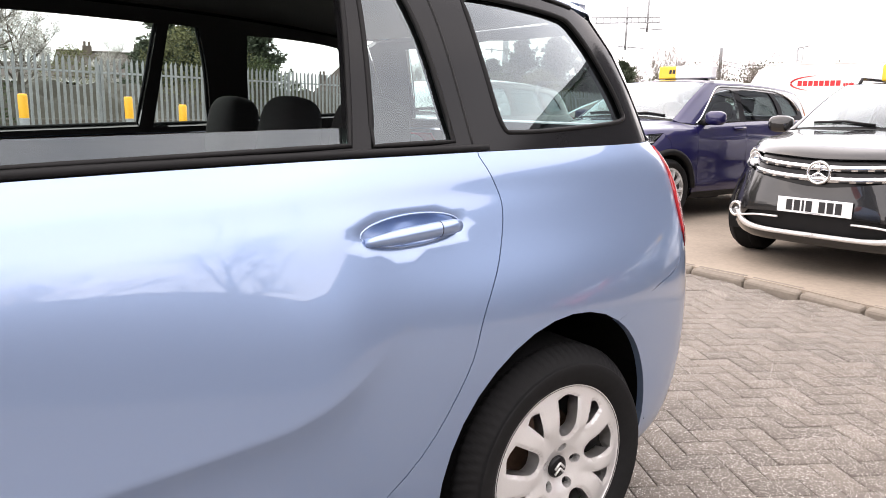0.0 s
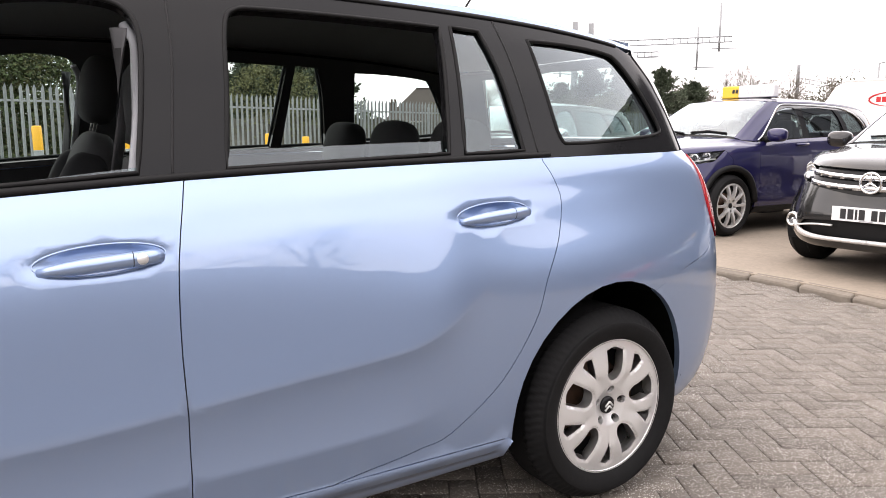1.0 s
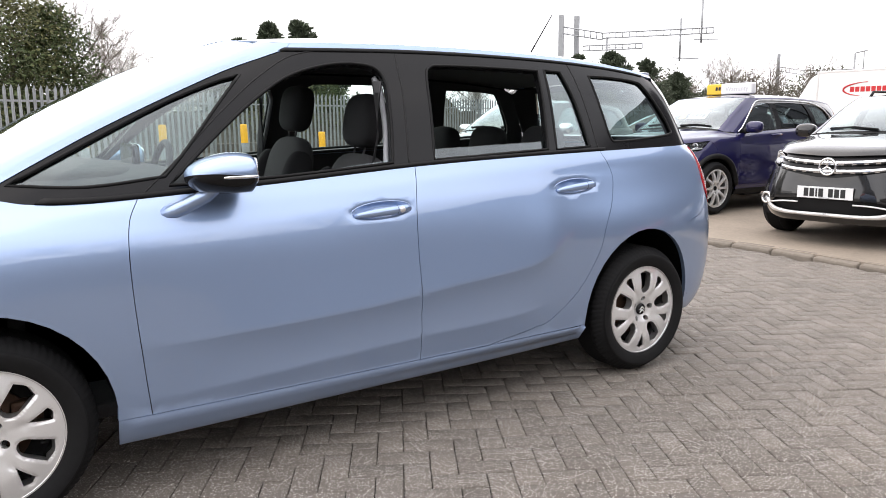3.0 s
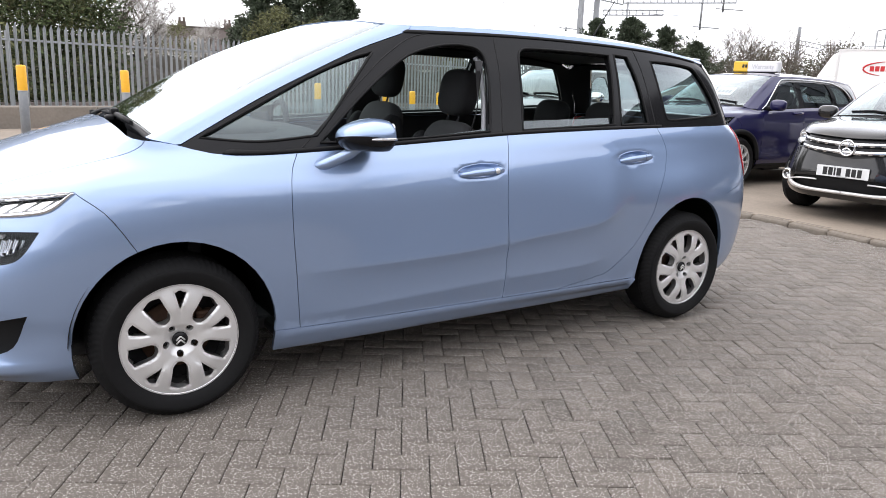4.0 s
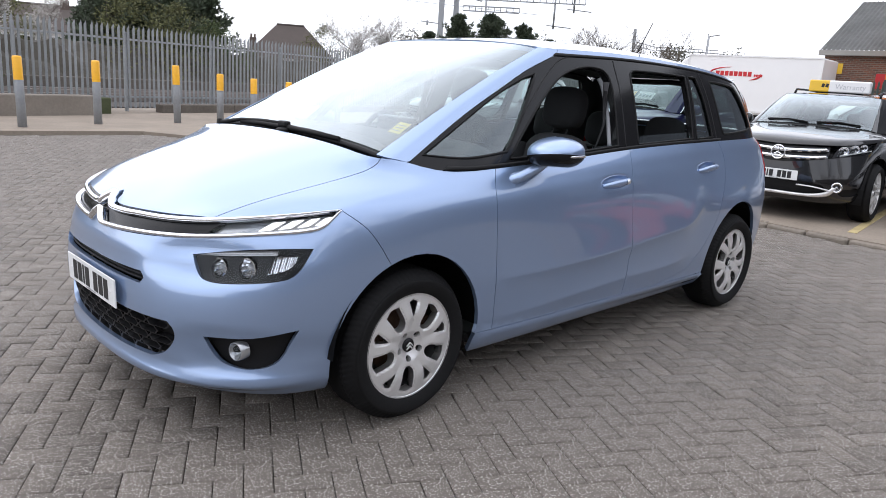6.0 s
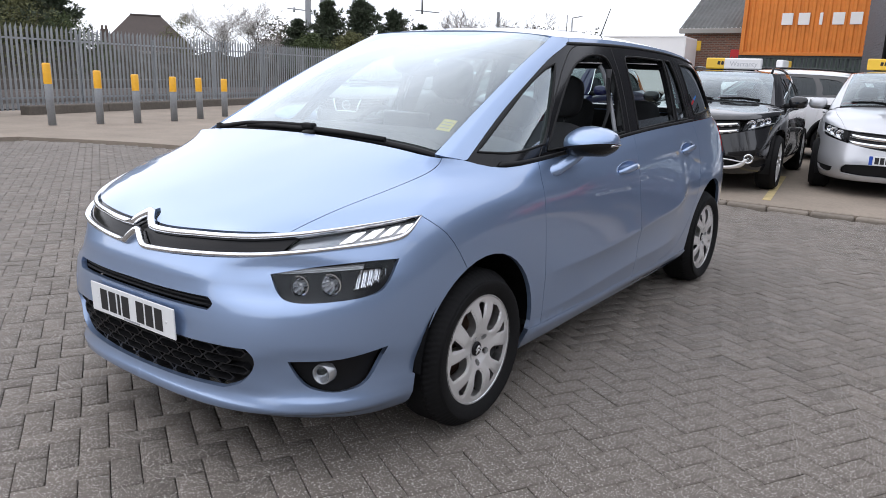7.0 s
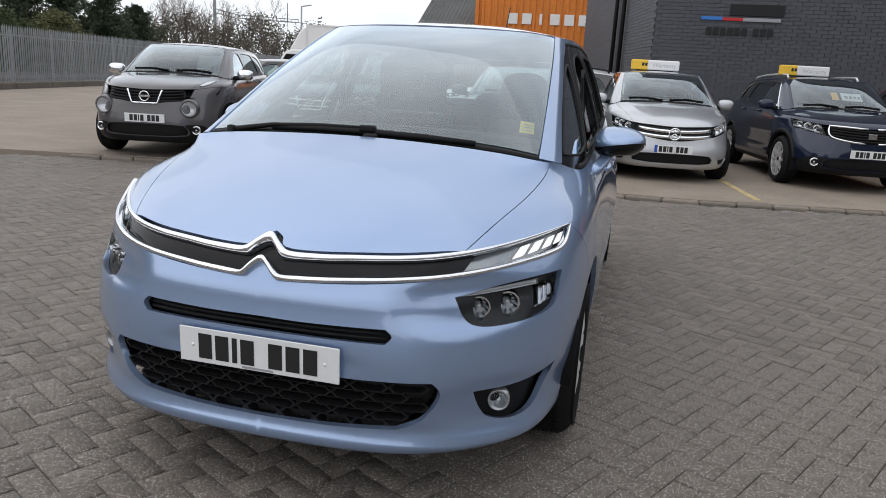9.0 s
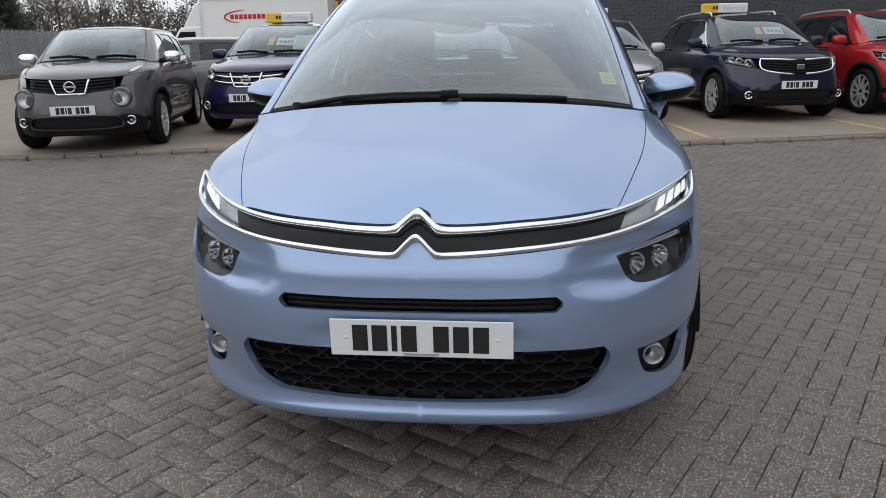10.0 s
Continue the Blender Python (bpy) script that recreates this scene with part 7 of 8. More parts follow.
def conifer(x, y, h, w, seed, mat=None, label="dark green conifer with ragged outline", z=0):
    rng = random.Random(seed)
    tree = tagged(new("tree"), label, "tree")
    tree.matrix_basis = Matrix.Translation((x, y, z))
    part("trunk", tube([(0, 0, 0), (.05, 0, h * .5), (0, 0, h * .97)], h * .022, 7, taper=[1, .6, .15]), BARK, tree)
    verts, faces, segs = [], [], []
    lobes = [(rng.uniform(0, 2 * math.pi), rng.uniform(.15, .9), rng.uniform(.7, 1.35)) for _ in range(9)]
    for k in range(190):
        t = rng.uniform(.05, 1) ** .85
        a = rng.uniform(0, 2 * math.pi)
        swell = 1 + sum((g - 1) * math.exp(-((math.cos(a - a1) - 1) ** 2) * 6 - ((t - t1) / .12) ** 2) for a1, t1, g in lobes)
        r = w / 2 * (1 - t) ** .72 * rng.uniform(.30, 1.30) * swell + .10
        a0 = Vector((0, 0, h * t))
        b = a0 + Vector((math.cos(a) * r, math.sin(a) * r, r * rng.uniform(.15, .75)))
        segs.append((a0, b, h * .005, h * .0015))
        d = (b - a0).normalized()
        for s in np.linspace(.25, 1.0, 7):
            p = a0.lerp(b, float(s))
            for _ in range(12):
                side = Vector((rng.gauss(0, 1), rng.gauss(0, 1), rng.gauss(.15, .6))).normalized()
                g = (d * rng.uniform(.3, 1.0) + side * .65).normalized()
                n = g.cross(Vector((rng.gauss(0, 1), rng.gauss(0, 1), rng.gauss(0, 1)))).normalized()
                c, l, wd, k0 = p + side * rng.uniform(0, .06 + .05 * (1 - s)) * w * .5, h * rng.uniform(.028, .058), h * rng.uniform(.005, .010), len(verts)
                verts += [tuple(c), tuple(c + g * l * .45 + n * wd), tuple(c + g * l), tuple(c + g * l * .45 - n * wd)]
                faces.append((k0, k0 + 1, k0 + 2, k0 + 3))
    mesh_part("limb_growth", *branch_mesh(segs, lambda r: 4), BARK, tree)
    mesh_part("crown", verts, faces, mat or LEAF_DARK, tree)
    return tree


def shrub(x, y, h, w, seed, mat, label="dense olive-green overgrown shrub", n=150, per=26, z=0, size=None):
    rng = random.Random(seed)
    tree = tagged(new("shrub"), label, "shrub")
    tree.matrix_basis = Matrix.Translation((x, y, z))
    segs, tips = limbs((0, 0, 0), h * .9, rng, 2, .6)
    mesh_part("stem_growth", *branch_mesh(segs, lambda r: 4), BARK, tree)
    pts = []
    for _ in range(n):
        a, r, t = rng.uniform(0, 2 * math.pi), math.sqrt(rng.random()), rng.random()
        bulge = math.sqrt(max(0, 1 - (t * 1.02) ** 3)) * rng.uniform(.75, 1.1)
        pts.append((Vector((math.cos(a) * r * w / 2 * bulge, math.sin(a) * r * w / 2 * bulge, h * t)), h * .05))
    mesh_part("crown", *leaf_mesh(pts, size or h * .035, rng, per, .7), mat, tree)
    return tree


for k, (az, d, h, w) in enumerate(((70.6, 50, 6.6, 4.6), (68.6, 51, 7.7, 4.4), (66.4, 50, 7.7, 4.6), (64.6, 52, 6.7, 4.4), (72.0, 53, 4.8, 3.4))):
    conifer(*polar(az, d), h, w, 10 + k)
for k, (az, d, h, w, m) in enumerate(((69.2, 44, 4.9, 5.0, LEAF_OLIVE), (66.5, 45, 4.4, 5.2, LEAF_OLIVE), (64.0, 46, 3.7, 4.4, LEAF_GREEN), (76.8, 55, 4.5, 5.0, LEAF_OLIVE), (56.0, 62, 4.9, 4.6, LEAF_OLIVE), (62.4, 48, 2.9, 3.4, LEAF_GREEN))):
    shrub(*polar(az, d), h, w, 40 + k, m)
for k, (az, d, h, w) in enumerate(((46.0, 60, 6.2, 4.8), (43.6, 60, 6.4, 5.0), (41.2, 62, 5.9, 5.0), (39.0, 64, 5.0, 4.6), (48.2, 62, 4.9, 4.0))):
    conifer(*polar(az, d), h, w, 70 + k)
for k, (az, d, h, w) in enumerate(((90, 27, 5.6, 5.8), (87, 28, 5.4, 5.0), (84.2, 30, 6.3, 4.6), (81.8, 30.5, 5.4, 4.0), (94, 27, 6.2, 5.8), (98, 27, 6.2, 5.8), (102, 27, 5.6, 5.8), (47.5, 50, 3.4, 3.8), (44.5, 52, 3.6, 4.4))):
    shrub(*polar(az, d), h, w, 90 + k, LEAF_GREEN if k % 2 else LEAF_OLIVE, n=380, per=34, size=.17)
for k, (az, d, h, bl) in enumerate(((81.0, 33, 6.6, False), (78.8, 40, 6.0, True), (84.5, 34, 7.2, False), (74.6, 58, 4.9, True), (53.6, 60, 5.4, True), (50.8, 62, 5.6, True), (37.6, 75, 6.8, False), (35.4, 76, 7.6, False), (33.8, 78, 7.2, False), (38.6, 68, 6.2, False), (36.4, 70, 6.6, False), (34.6, 69, 6.4, False), (32.6, 71, 6.8, False), (30.2, 70, 6.4, False),
                                  (39.8, 72, 5.4, False), (31.2, 80, 6.2, False), (29.4, 84, 5.2, False), (25.4, 84, 5.0, False), (22.6, 88, 4.6, True))):
    bare_tree(*polar(az, d), h, 200 + k, "bare tree with pale blossom" if bl else "bare grey-brown winter tree", bl)
# bare trees behind the yard, seen in the glass and the paint
for k, (x, y, h) in enumerate(((-1.5, -16.5, 8.5), (3.2, -17.5, 9.5), (8.0, -16.6, 8.8), (-7.0, -17.0, 9.0), (-13.0, -16.6, 9.5))):
    bare_tree(x, y, h, 300 + k)
# plain wall added out of view, to darken what the car's flank mirrors
tagged(part("boundary_wall", block((44, .3, 4.2), (-8.5, -14.5, 2.1), .03), DARK_WALL, None), "plain dark wall added out of view to darken the car's reflections", "wall", kind="structure")
# woods far off, one mass
rng = random.Random(5)
pts = []
for _ in range(900):
    az, d = rng.uniform(26, 50), rng.uniform(92, 110)
    pts.append((Vector((*polar(az, d), rng.uniform(.3, 1) * (6.0 + 1.2 * math.sin(az * 1.3)))), .7))
tagged(mesh_part("far_woods", *leaf_mesh(pts, .42, rng, 26, .8), material("far_wood_foliage", (.085, .082, .055), .9, islands=.35), None), "far line of brown-green leafless woods", "woods", kind="stuff")

# ---- houses beyond the railway ----
RENDER_WALL = material("pale_house_render", (.55, .53, .50), .9, grain=.06, scale=6, stain=.1, stain_scale=.6)
ROOF_TILE = material("brown_roof_tiles", (.072, .057, .050), .85, grain=.2, scale=5, stain=.2, stain_scale=.8)
CHIMNEY = material("weathered_chimney_brick", (.10, .076, .064), .9, grain=.25, scale=8, stain=.2, stain_scale=1)


def house(az, d, w, ridge, eaves_z, hip, chimneys, label):
    h = tagged(new("house"), label, "house", "houses beyond the railway")
    x, y = polar(az, d)
    h.matrix_basis = Matrix.Translation((x, y, 0)) @ Matrix.Rotation(radians(az - 90), 4, "Z")
    dep = 7.0
    wall = part("wall", block((w, dep, eaves_z), (0, dep / 2, eaves_z / 2)), RENDER_WALL, h)
    bm = bmesh.new()
    e, i = .35, hip
    v = [bm.verts.new(p) for p in ((-w / 2 - e, -e, eaves_z - .1), (w / 2 + e, -e, eaves_z - .1), (w / 2 + e, dep + e, eaves_z - .1), (-w / 2 - e, dep + e, eaves_z - .1), (-w / 2 - e + i, dep / 2, ridge), (w / 2 + e - i, dep / 2, ridge))]
    for f in ((0, 1, 5, 4), (1, 2, 5), (2, 3, 4, 5), (3, 0, 4), (3, 2, 1, 0)):
        bm.faces.new([v[k] for k in f])
    bmesh.ops.recalc_face_normals(bm, faces=bm.faces)
    roof = part("roof", bm, ROOF_TILE, h)
    part("ridge_tiles", tube([(-w / 2 - e + i, dep / 2, ridge + .02), (w / 2 + e - i, dep / 2, ridge + .02)], .10, 8), ROOF_TILE, roof)
    for cx, ztop in chimneys:
        ch = ztop - ridge + .5
        c = part("chimney", block((.7, .9, ztop - eaves_z + .3), (cx, dep / 2, (ztop + eaves_z - .3) / 2), .02), CHIMNEY, h)
        for s in (-.18, .18):
            part("chimney_pot", lathe([(.1, 0), (.12, .35), (.09, .36)], 10, "z"), CHIMNEY, c).data.transform(Matrix.Translation((cx + s, dep / 2, ridge + ch - .5)))
    for k in range(int(w / 2.2)):
        wx = -w / 2 + 1.2 + 2.2 * k
        fr = part("window", block((1.2, .1, 1.1), (wx, -.02, eaves_z - 1.0), .02), WHITE_GLOSS, h)
        for s in (-.28, .28):
            part("pane", block((.5, .03, .95), (wx + s, -.08, eaves_z - 1.0)), GLOSS_BLACK, fr)
    return h


house(75.4, 70, 7.5, 5.35, 3.2, .3, ((-1.4, 5.85), (2.6, 5.85)), "pale rendered house with a brown tiled roof and chimneys")
house(58.4, 80, 8.6, 6.0, 2.6, 3.2, ((-3.9, 4.5),), "house with a brown hipped tiled roof")
house(49.8, 95, 6.0, 4.6, 2.6, 2.2, ((1.0, 5.2),), "distant house with a brown roof and chimney")
house(80.5, 80, 9.0, 4.6, 3.4, 2.4, (), "distant pale house behind blossom trees")

# ---- box truck ----
truck = tagged(new("box_truck"), "white box truck with a red swoosh on its side", "truck")
truck.matrix_basis = Matrix.Translation((28.6, 11.1, 0)) @ Matrix.Rotation(radians(-84), 4, "Z")
TRUCK_WHITE = material("white_truck_panel", (.80, .80, .80), .4, grain=.02, scale=3, stain=.05, stain_scale=.5)
box = part("cargo_box", block((5.4, 2.2, 2.25), (.2, 1.1, 2.02), .05), TRUCK_WHITE, truck)
for z in (.92, 3.13):
    part("edge_rail", block((5.42, .04, .06), (.2, -.005, z)), ALLOY, box)
for x in (-2.48, 2.88):
    part("corner_post", block((.06, .04, 2.2), (x, -.005, 2.02)), ALLOY, box)
def profile_block(profile, y0, y1, bevel):
    """A side profile of (x, z) pairs carried across from y0 to y1."""
    bm = bmesh.new()
    a, b = [bm.verts.new((x, y0, z)) for x, z in profile], [bm.verts.new((x, y1, z)) for x, z in profile]
    n = len(profile)
    bm.faces.new(a)
    bm.faces.new(b[::-1])
    for k in range(n):
        bm.faces.new((a[k], b[k], b[(k + 1) % n], a[(k + 1) % n]))
    bmesh.ops.recalc_face_normals(bm, faces=bm.faces)
    bmesh.ops.bevel(bm, geom=bm.edges[:], offset=bevel, segments=3, affect="EDGES", profile=.5)
    return bm


part("cab", profile_block([(-4.35, .45), (-4.42, 1.0), (-4.05, 1.25), (-3.55, 1.98), (-3.25, 2.08), (-2.56, 2.08), (-2.56, .45)], .12, 2.08, .09), TRUCK_WHITE, truck)
part("wind_deflector", profile_block([(-3.40, 2.05), (-2.85, 2.95), (-2.60, 3.08), (-2.56, 2.05)], .2, 2.0, .08), TRUCK_WHITE, truck)
part("cab_window", profile_block([(-3.85, 1.32), (-3.50, 1.86), (-2.85, 1.86), (-2.85, 1.32)], .105, .16, .01), GLOSS_BLACK, truck)
part("chassis", block((7, 1.6, .3), (-.6, 1.1, .62), .02), TRIM, truck)
for x in (-3.2, 1.8):
    w = part("wheel", lathe([(.0, -.12), (.25, -.12), (.42, -.12), (.44, 0), (.42, .12), (0, .12)], 28), RUBBER, truck)
    w.data.transform(Matrix.Translation((x, .25, .44)))
RED_SIGN = material("red_sign_print", (.50, .015, .02), .5)
for a0, a1, dz in ((100, 245, .0), (-55, 10, -.02)):
    pts = [(-.45 + 1.05 * math.cos(radians(a)), -.008, 2.42 + .27 * math.sin(radians(a)) + dz) for a in np.linspace(a0, a1, 20)]
    part("swoosh", tube(pts, .035, 6, squash=1, taper=[.25 + .75 * math.sin(math.pi * k / 19) for k in range(20)]), RED_SIGN, box)
for k in range(8):
    part("sign_bar", block((.15, .01, .19), (-1.18 + .19 * k, -.006, 2.42), 0), RED_SIGN, box)
for k in range(4):
    part("sign_bar", block((.07, .01, .10), (.36 + .09 * k, -.006, 2.37), 0), RED_SIGN, box)

# ---- containers, brick store, green fence ----
ORANGE = material("orange_container_paint", (.62, .19, .022), .6, grain=.12, scale=4, stain=.25, stain_scale=1.2)
CONT_DARK = material("dark_container_paint", (.05, .06, .065), .6, grain=.12, scale=4, stain=.2)
WHITE_SIGN = material("white_sign_print", (.75, .74, .72), .6, stain=.1)


def container(x, y, z, l, mat, label, signs=0):
    c = tagged(new("shipping_container"), label, "container", "stacked containers")
    c.matrix_basis = Matrix.Translation((x, y, z)) @ Matrix.Rotation(radians(-90), 4, "Z")
    bm = bmesh.new()
    n = int(l / .28)
    xs = []
    for k in range(n):
        b0 = l * k / n
        xs += [(b0, 0), (b0 + l / n * .35, 0), (b0 + l / n * .5, .045), (b0 + l / n * .85, .045)]
    xs.append((l, 0))
    lo = [bm.verts.new((a, d + .03, .12)) for a, d in xs]
    hi = [bm.verts.new((a, d + .03, 2.48)) for a, d in xs]
    for k in range(len(xs) - 1):
        bm.faces.new((lo[k], lo[k + 1], hi[k + 1], hi[k]))
    part("side_panel", bm, mat, c)
    part("shell", block((l - .05, 2.3, 2.4), (l / 2, 1.27, 1.3)), mat, c)
    for zz in (.06, 2.53):
        part("rail", block((l, .12, .13), (l / 2, .05, zz), .01), mat, c)
    for xx in (.08, l - .08):
        part("corner_post", block((.16, .14, 2.45), (xx, .05, 1.3), .01), mat, c)
    for k in range(signs):
        part("sign_bar", block((.12 if k == 2 else .42, .02, .46), (1.72 + .62 * k, .018, 1.42), .01), WHITE_SIGN, c)
    return c


container(30.8, 6.55, 2.50, 6.06, ORANGE, "orange corrugated steel shipping container with white marks", 6)
container(30.9, 6.6, -.08, 6.06, CONT_DARK, "dark corrugated steel shipping container", 0)
STORE_BRICK = material("old_brown_brick", (.17, .085, .055), .9, grain=.3, scale=14, stain=.3, stain_scale=1.2)
SN, SL = STORE_BRICK.node_tree.nodes, STORE_BRICK.node_tree.links
bt = SN.new("ShaderNodeTexBrick")
bt.inputs["Scale"].default_value, bt.inputs["Brick Width"].default_value, bt.inputs["Row Height"].default_value, bt.inputs["Mortar Size"].default_value = 1, .225, .075, .012
bt.inputs["Color1"].default_value, bt.inputs["Color2"].default_value, bt.inputs["Mortar"].default_value = (.22, .085, .05, 1), (.11, .06, .045, 1), (.20, .17, .14, 1)
sxyz, syz = SN.new("ShaderNodeSeparateXYZ"), SN.new("ShaderNodeCombineXYZ")
SL.new(SN["Texture Coordinate"].outputs["Object"], sxyz.inputs[0])
SL.new(sxyz.outputs["Y"], syz.inputs["X"])
SL.new(sxyz.outputs["Z"], syz.inputs["Y"])
SL.new(syz.outputs[0], bt.inputs["Vector"])
SL.new(bt.outputs["Color"], SN["Principled BSDF"].inputs["Base Color"])
store = tagged(new("brick_store"), "old red brick store with a corrugated roof", "building")
part("wall", block((5, 5.4, 3.6), (34.2, 6.55, 1.8)), STORE_BRICK, store)
bm = bmesh.new()
n = 60
rows = []
for k in range(n + 1):
    y = 4.0 + 5.4 * k / n
    d = .03 * (k % 2)
    rows.append([bm.verts.new((31.45, y, 3.62 + d)), bm.verts.new((35.5, y, 6.0 + d))])
for a, b in zip(rows, rows[1:]):
    bm.faces.new((a[0], b[0], b[1], a[1]))
bmesh.ops.solidify(bm, geom=bm.faces[:], thickness=.05)
part("roof", bm, material("grey_corrugated_sheet", (.20, .205, .20), .7, grain=.2, scale=6, stain=.3, stain_scale=.8), store)
part("gutter", block((.2, 5.4, .22), (31.45, 6.7, 3.52), .02), material("grey_fascia", (.25, .24, .22), .8, stain=.2), store)
part("notice", block((.03, .5, .6), (31.68, 6.9, 2.45), .01), RED_SIGN, store)
part("notice", block((.03, .28, .42), (31.68, 8.6, 2.9), .01), TOPPER_YELLOW, store)
GREEN_STEEL = material("dark_green_steel", (.05, .07, .062), .6, grain=.15, scale=10)
green = tagged(new("green_fence"), "dark green steel palisade fence", "fence", kind="structure")
gp = pale_mesh("green_pale", .075, 2.35)
gp.materials.append(GREEN_STEEL)
for k in range(46):
    ob = new("pale", gp)
    ob.parent = green
    ob.matrix_basis = Matrix.Translation((27.5, 6.8 - .15 * k, 0)) @ Matrix.Rotation(radians(-90), 4, "Z")
for z in (.4, 1.95):
    part("rail", block((.05, 6.9, .05), (27.54, 3.4, z), .004), GREEN_STEEL, green)

# ---- dark brick showroom ----
DARK_BRICK = material("dark_grey_painted_brick", (.058, .062, .072), .6, grain=.12, scale=20, stain=.12, stain_scale=.6, objects=.12, islands=.12, bump=.3)
shop = tagged(new("showroom"), "dark grey painted brick showroom", "building", kind="structure")
CORNER, BACK, FAR = Vector((14.0, -1.15, 0)), Vector((24.7, 1.16, 0)), Vector((14.6, -34, 0))
for a, b in ((BACK, CORNER), (CORNER, FAR)):
    d = b - a
    l = d.length
    ang = math.atan2(d.y, d.x)
    m = Matrix.Translation(a) @ Matrix.Rotation(ang, 4, "Z")
    bm = block((l, .3, 7.0), (l / 2, .17, 3.5))
    bm.transform(m)
    wall = part("wall", bm, DARK_BRICK, shop)
part("roof", block((12, 33, .2), (20, -17.5, 7.0)), DARK_BRICK, shop)
# courses of brick on the two faces
verts, faces = [], []
for a, b, l_max in ((BACK, CORNER, 11), (CORNER, FAR, 14)):
    d = (b - a).normalized()
    nrm = Vector((d.y, -d.x, 0))
    for r in range(62):
        z = .75 + .075 * r
        for k in range(int(l_max / .225)):
            s = .225 * k + (.11 if r % 2 else 0)
            if a is BACK and s > (b - a).length - .2:
                continue
            k0 = len(verts)
            p0, p1 = a + d * (s + .003), a + d * (s + .222)
            off = .002 + random.uniform(0, .001)
            for p in (p0, p1):
                for zz in (z + .003, z + .072):
                    verts.append((p.x + nrm.x * off, p.y + nrm.y * off, zz))
            for p in (p0, p1):
                for zz in (z + .003, z + .072):
                    verts.append((p.x - nrm.x * .03, p.y - nrm.y * .03, zz))
            faces += [(k0, k0 + 2, k0 + 3, k0 + 1), (k0, k0 + 1, k0 + 5, k0 + 4), (k0 + 2, k0 + 6, k0 + 7, k0 + 3), (k0 + 1, k0 + 3, k0 + 7, k0 + 5), (k0, k0 + 4, k0 + 6, k0 + 2)]
tagged(mesh_part("brick_courses", verts, faces, DARK_BRICK, shop), kind="stuff")
d1 = (CORNER - BACK).normalized()
for s in (.55, 1.6):
    p = BACK + d1 * ((CORNER - BACK).length * .55 + s)
    part("drainpipe", tube([(p.x + d1.y * .09, p.y - d1.x * .09, 0), (p.x + d1.y * .09, p.y - d1.x * .09, 6.8)], .055, 10), TRIM, shop)
part("side_door", block((.10, 1.0, 2.1), (14.0, -9.0, 1.05), .02), GLOSS_BLACK, shop)
d2 = (FAR - CORNER).normalized()
sg = tagged(new("wall_sign"), "dark wall sign with blue and red stripes", "sign")
at = CORNER + d2 * .9
sg.matrix_basis = Matrix.Translation((at.x - .02, at.y, 2.75)) @ Matrix.Rotation(math.atan2(d2.y, d2.x) + math.pi / 2, 4, "Z")
for (y0, y1, z0, z1, mt, nm) in ((0, -.42, 0, .07, material("blue_sign_stripe", (.02, .16, .50), .4), "stripe"), (-.42, -.82, -.005, .055, RED_SIGN, "stripe"), (-.82, -1.55, -.01, .06, GREY_INK, "stripe"), (-.55, -1.6, .1, .32, SATIN_BLACK, "emblem_panel")):
    part(nm, block((.03, y0 - y1, z1 - z0), (0, (y0 + y1) / 2, (z0 + z1) / 2), .004), mt, sg)
for k in range(9):
    part("letter_bar", block((.03, .10, .15), (0, -.18 - .14 * k - (.08 if k > 5 else 0), -.22), .004), SATIN_BLACK, sg)
win = tagged(new("window_1"), "dark showroom window with pale frame", "window", kind="structure")
wx = CORNER + d2 * 8.2
part("window_frame", block((.08, 2.2, .5), (wx.x - .02, wx.y, 2.75), .01), WHITE_GLOSS, win)
for k in range(4):
    part("pane", block((.03, .48, .38), (wx.x - .065, wx.y + .81 - .54 * k, 2.75)), GLOSS_BLACK, win)


# ---- block paving in herringbone ----
PAVER = paver_material("grey_brown_concrete_block", (.130, .112, .095))
PAVE_TURN, PAVE_SHIFT = radians(151), (.024, .042)
L, W, GAP = .200, .100, .0032


def paver_shape():
    """Corners of one block: a flat top with chamfers and short sides, 24 triangles at most."""
    a, b, c = L / 2 - GAP / 2, W / 2 - GAP / 2, .0045
    v = []
    for x, y, z in ((a - c, b - c, 0), (a, b, -.0035), (a, b, -.03)):
        v += [(x, y, z), (-x, y, z), (-x, -y, z), (x, -y, z)]
    f = [(0, 1, 2, 3)]
    for r in (0, 4):
        f += [(r + k, r + 4 + k, r + 4 + (k + 1) % 4, r + (k + 1) % 4) for k in range(4)]
    return np.array(v), f


def in_yard(x, y):
    return inside(YARD, np.stack([x, y], 1))


YARD = np.array([(-9, -9)] + [(7.9, -9)] + [tuple(p) for p in edge if p[1] > -8] + [(1.2, 11.3), (-6, 9.6), (-9, 8.6)]) + np.array((-.075, 0))
c, s = math.cos(PAVE_TURN), math.sin(PAVE_TURN)
cells = []
R = 150
# the herringbone repeats every 4 half-cells: a block lies along x, the next along y
for j in range(-R, R):
    for i in range(-R // 2, R // 2):
        k = i * 4 + j
        # along x: cells (k, j) and (k + 1, j); along y: cells (k + 2, j) and (k + 2, j - 1)
        cells.append(((k + 1) * W, (j + .5) * W, 0))
        cells.append(((k + 2.5) * W, j * W, 1))
cells = np.array(cells)
cells[:, 0] += PAVE_SHIFT[0]
cells[:, 1] += PAVE_SHIFT[1]
px, py = cells[:, 0] * c - cells[:, 1] * s, cells[:, 0] * s + cells[:, 1] * c
keep = (px > -8.8) & (px < 8) & (py > -8.8) & (py < 11)
cells, px, py = cells[keep], px[keep], py[keep]
keep = in_yard(px, py)
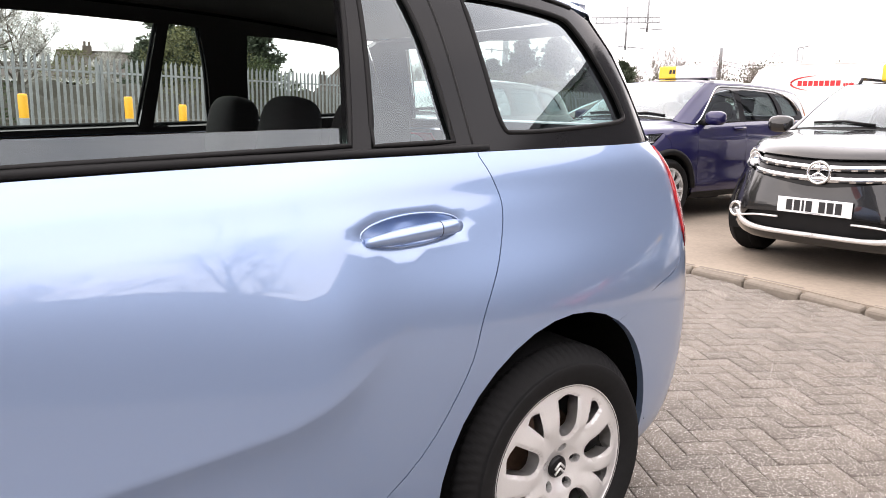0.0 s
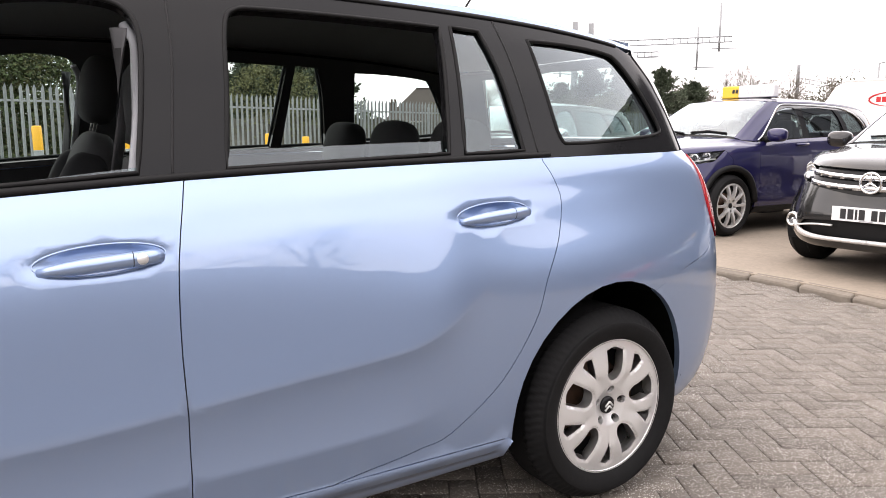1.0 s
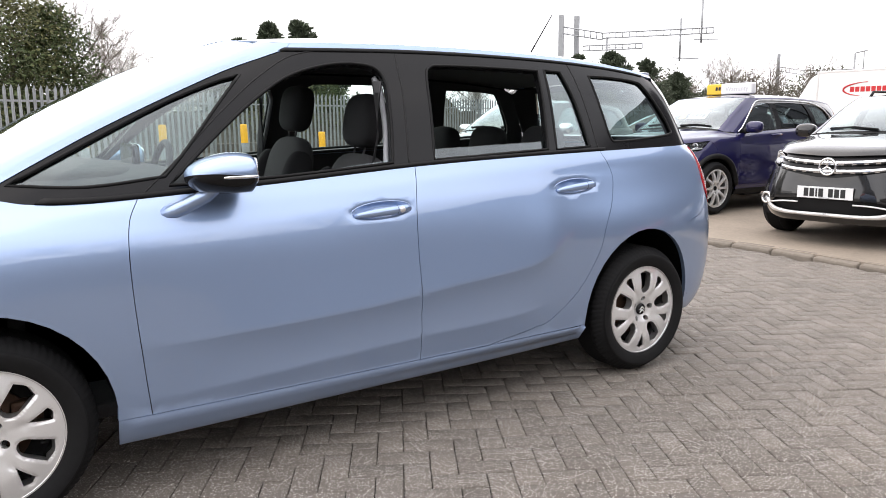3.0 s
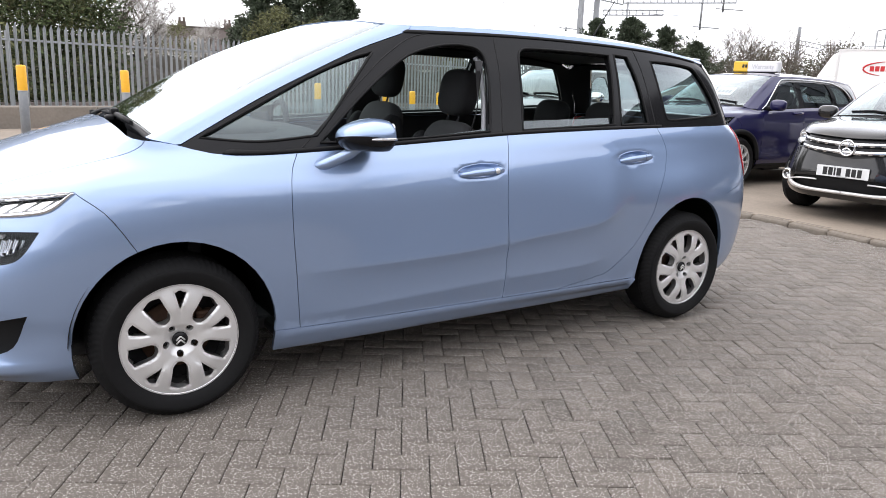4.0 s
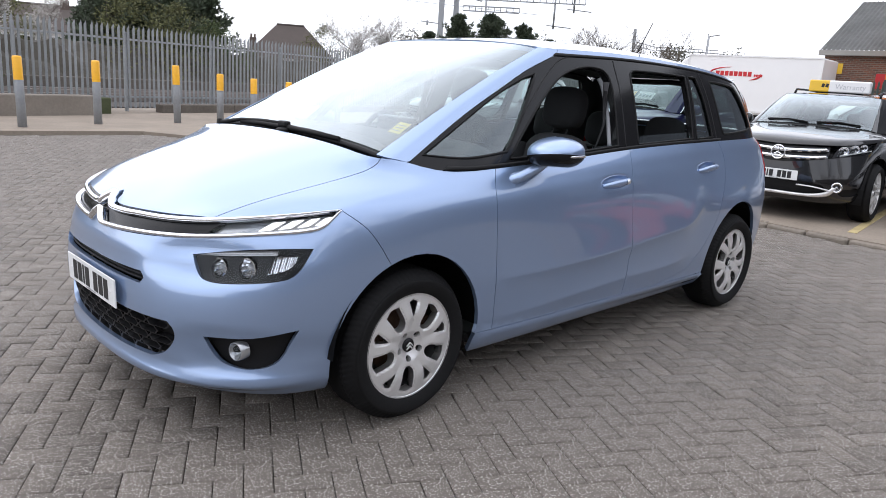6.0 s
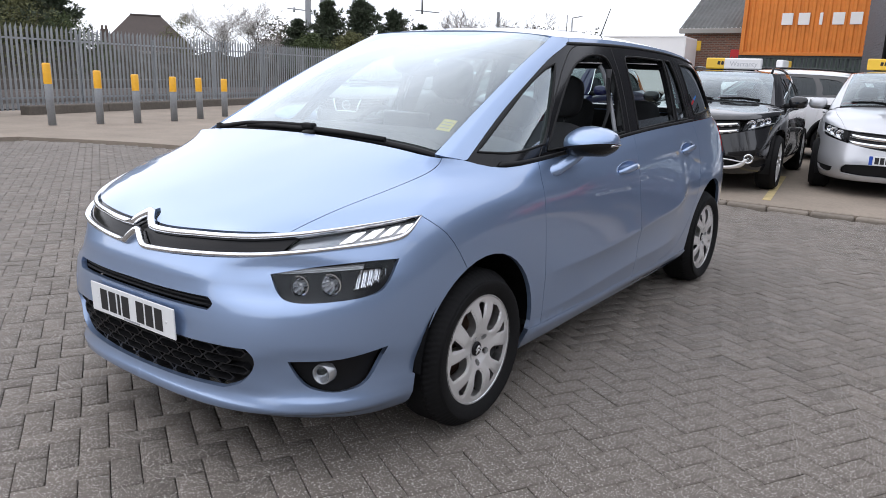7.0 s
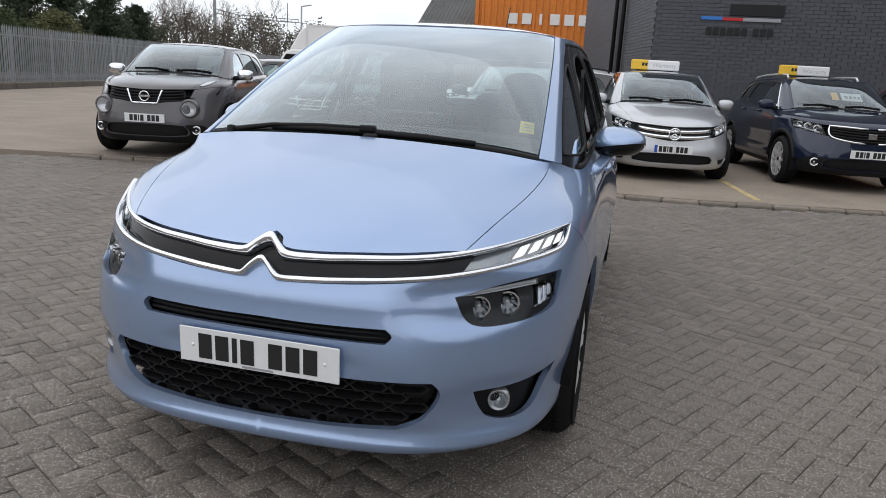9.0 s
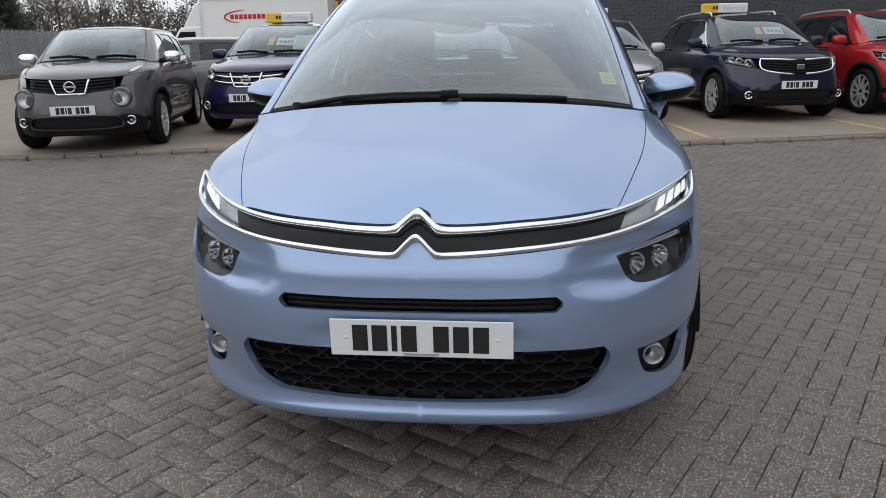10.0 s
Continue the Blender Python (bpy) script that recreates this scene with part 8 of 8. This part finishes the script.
cells, px, py = cells[keep], px[keep], py[keep]
shape_v, shape_f = paver_shape()
rng = np.random.RandomState(3)
tilt = rng.normal(0, .006, (len(cells), 2))
sink = rng.uniform(-.003, 0, len(cells)) - .004 * (rng.rand(len(cells)) < .06)
ang = PAVE_TURN + cells[:, 2] * math.pi / 2 + rng.normal(0, .006, len(cells))
near = np.zeros(len(cells), bool)
# blocks beside the blue car's left front wheel are parts of their own
order = np.argsort((px + .1) ** 2 + (py + 1.75) ** 2)
near[order[:300]] = True
paving = tagged(new("paving"), "grey-brown concrete block paving in herringbone", "pavement", kind="structure")
far = np.where(~near)[0]
ca, sa = np.cos(ang[far]), np.sin(ang[far])
V = np.zeros((len(far), len(shape_v), 3))
V[:, :, 0] = shape_v[None, :, 0] * ca[:, None] - shape_v[None, :, 1] * sa[:, None] + px[far][:, None]
V[:, :, 1] = shape_v[None, :, 0] * sa[:, None] + shape_v[None, :, 1] * ca[:, None] + py[far][:, None]
V[:, :, 2] = shape_v[None, :, 2] + shape_v[None, :, 0] * tilt[far, 0][:, None] + shape_v[None, :, 1] * tilt[far, 1][:, None] + sink[far][:, None]
F = (np.array(shape_f)[None] + (np.arange(len(far)) * len(shape_v))[:, None, None]).reshape(-1, 4)
me = bpy.data.meshes.new("far_blocks")
me.vertices.add(V.shape[0] * V.shape[1])
me.vertices.foreach_set("co", V.ravel())
me.loops.add(F.size)
me.loops.foreach_set("vertex_index", F.ravel().astype(np.int32))
me.polygons.add(len(F))
me.polygons.foreach_set("loop_start", (np.arange(len(F)) * 4).astype(np.int32))
me.update(calc_edges=True)
me.materials.append(PAVER)
tagged(hang("far_blocks", me, paving), kind="stuff")
brick_me = bpy.data.meshes.new("paving_block")
brick_me.from_pydata(shape_v.tolist(), [], shape_f)
brick_me.materials.append(PAVER)
for k in np.where(near)[0]:
    ob = new("paving_block", brick_me)
    ob.parent = paving
    ob.matrix_basis = Matrix.Translation((px[k], py[k], sink[k])) @ Matrix.Rotation(ang[k], 4, "Z") @ Matrix.Rotation(-tilt[k, 0], 4, "Y") @ Matrix.Rotation(tilt[k, 1], 4, "X")
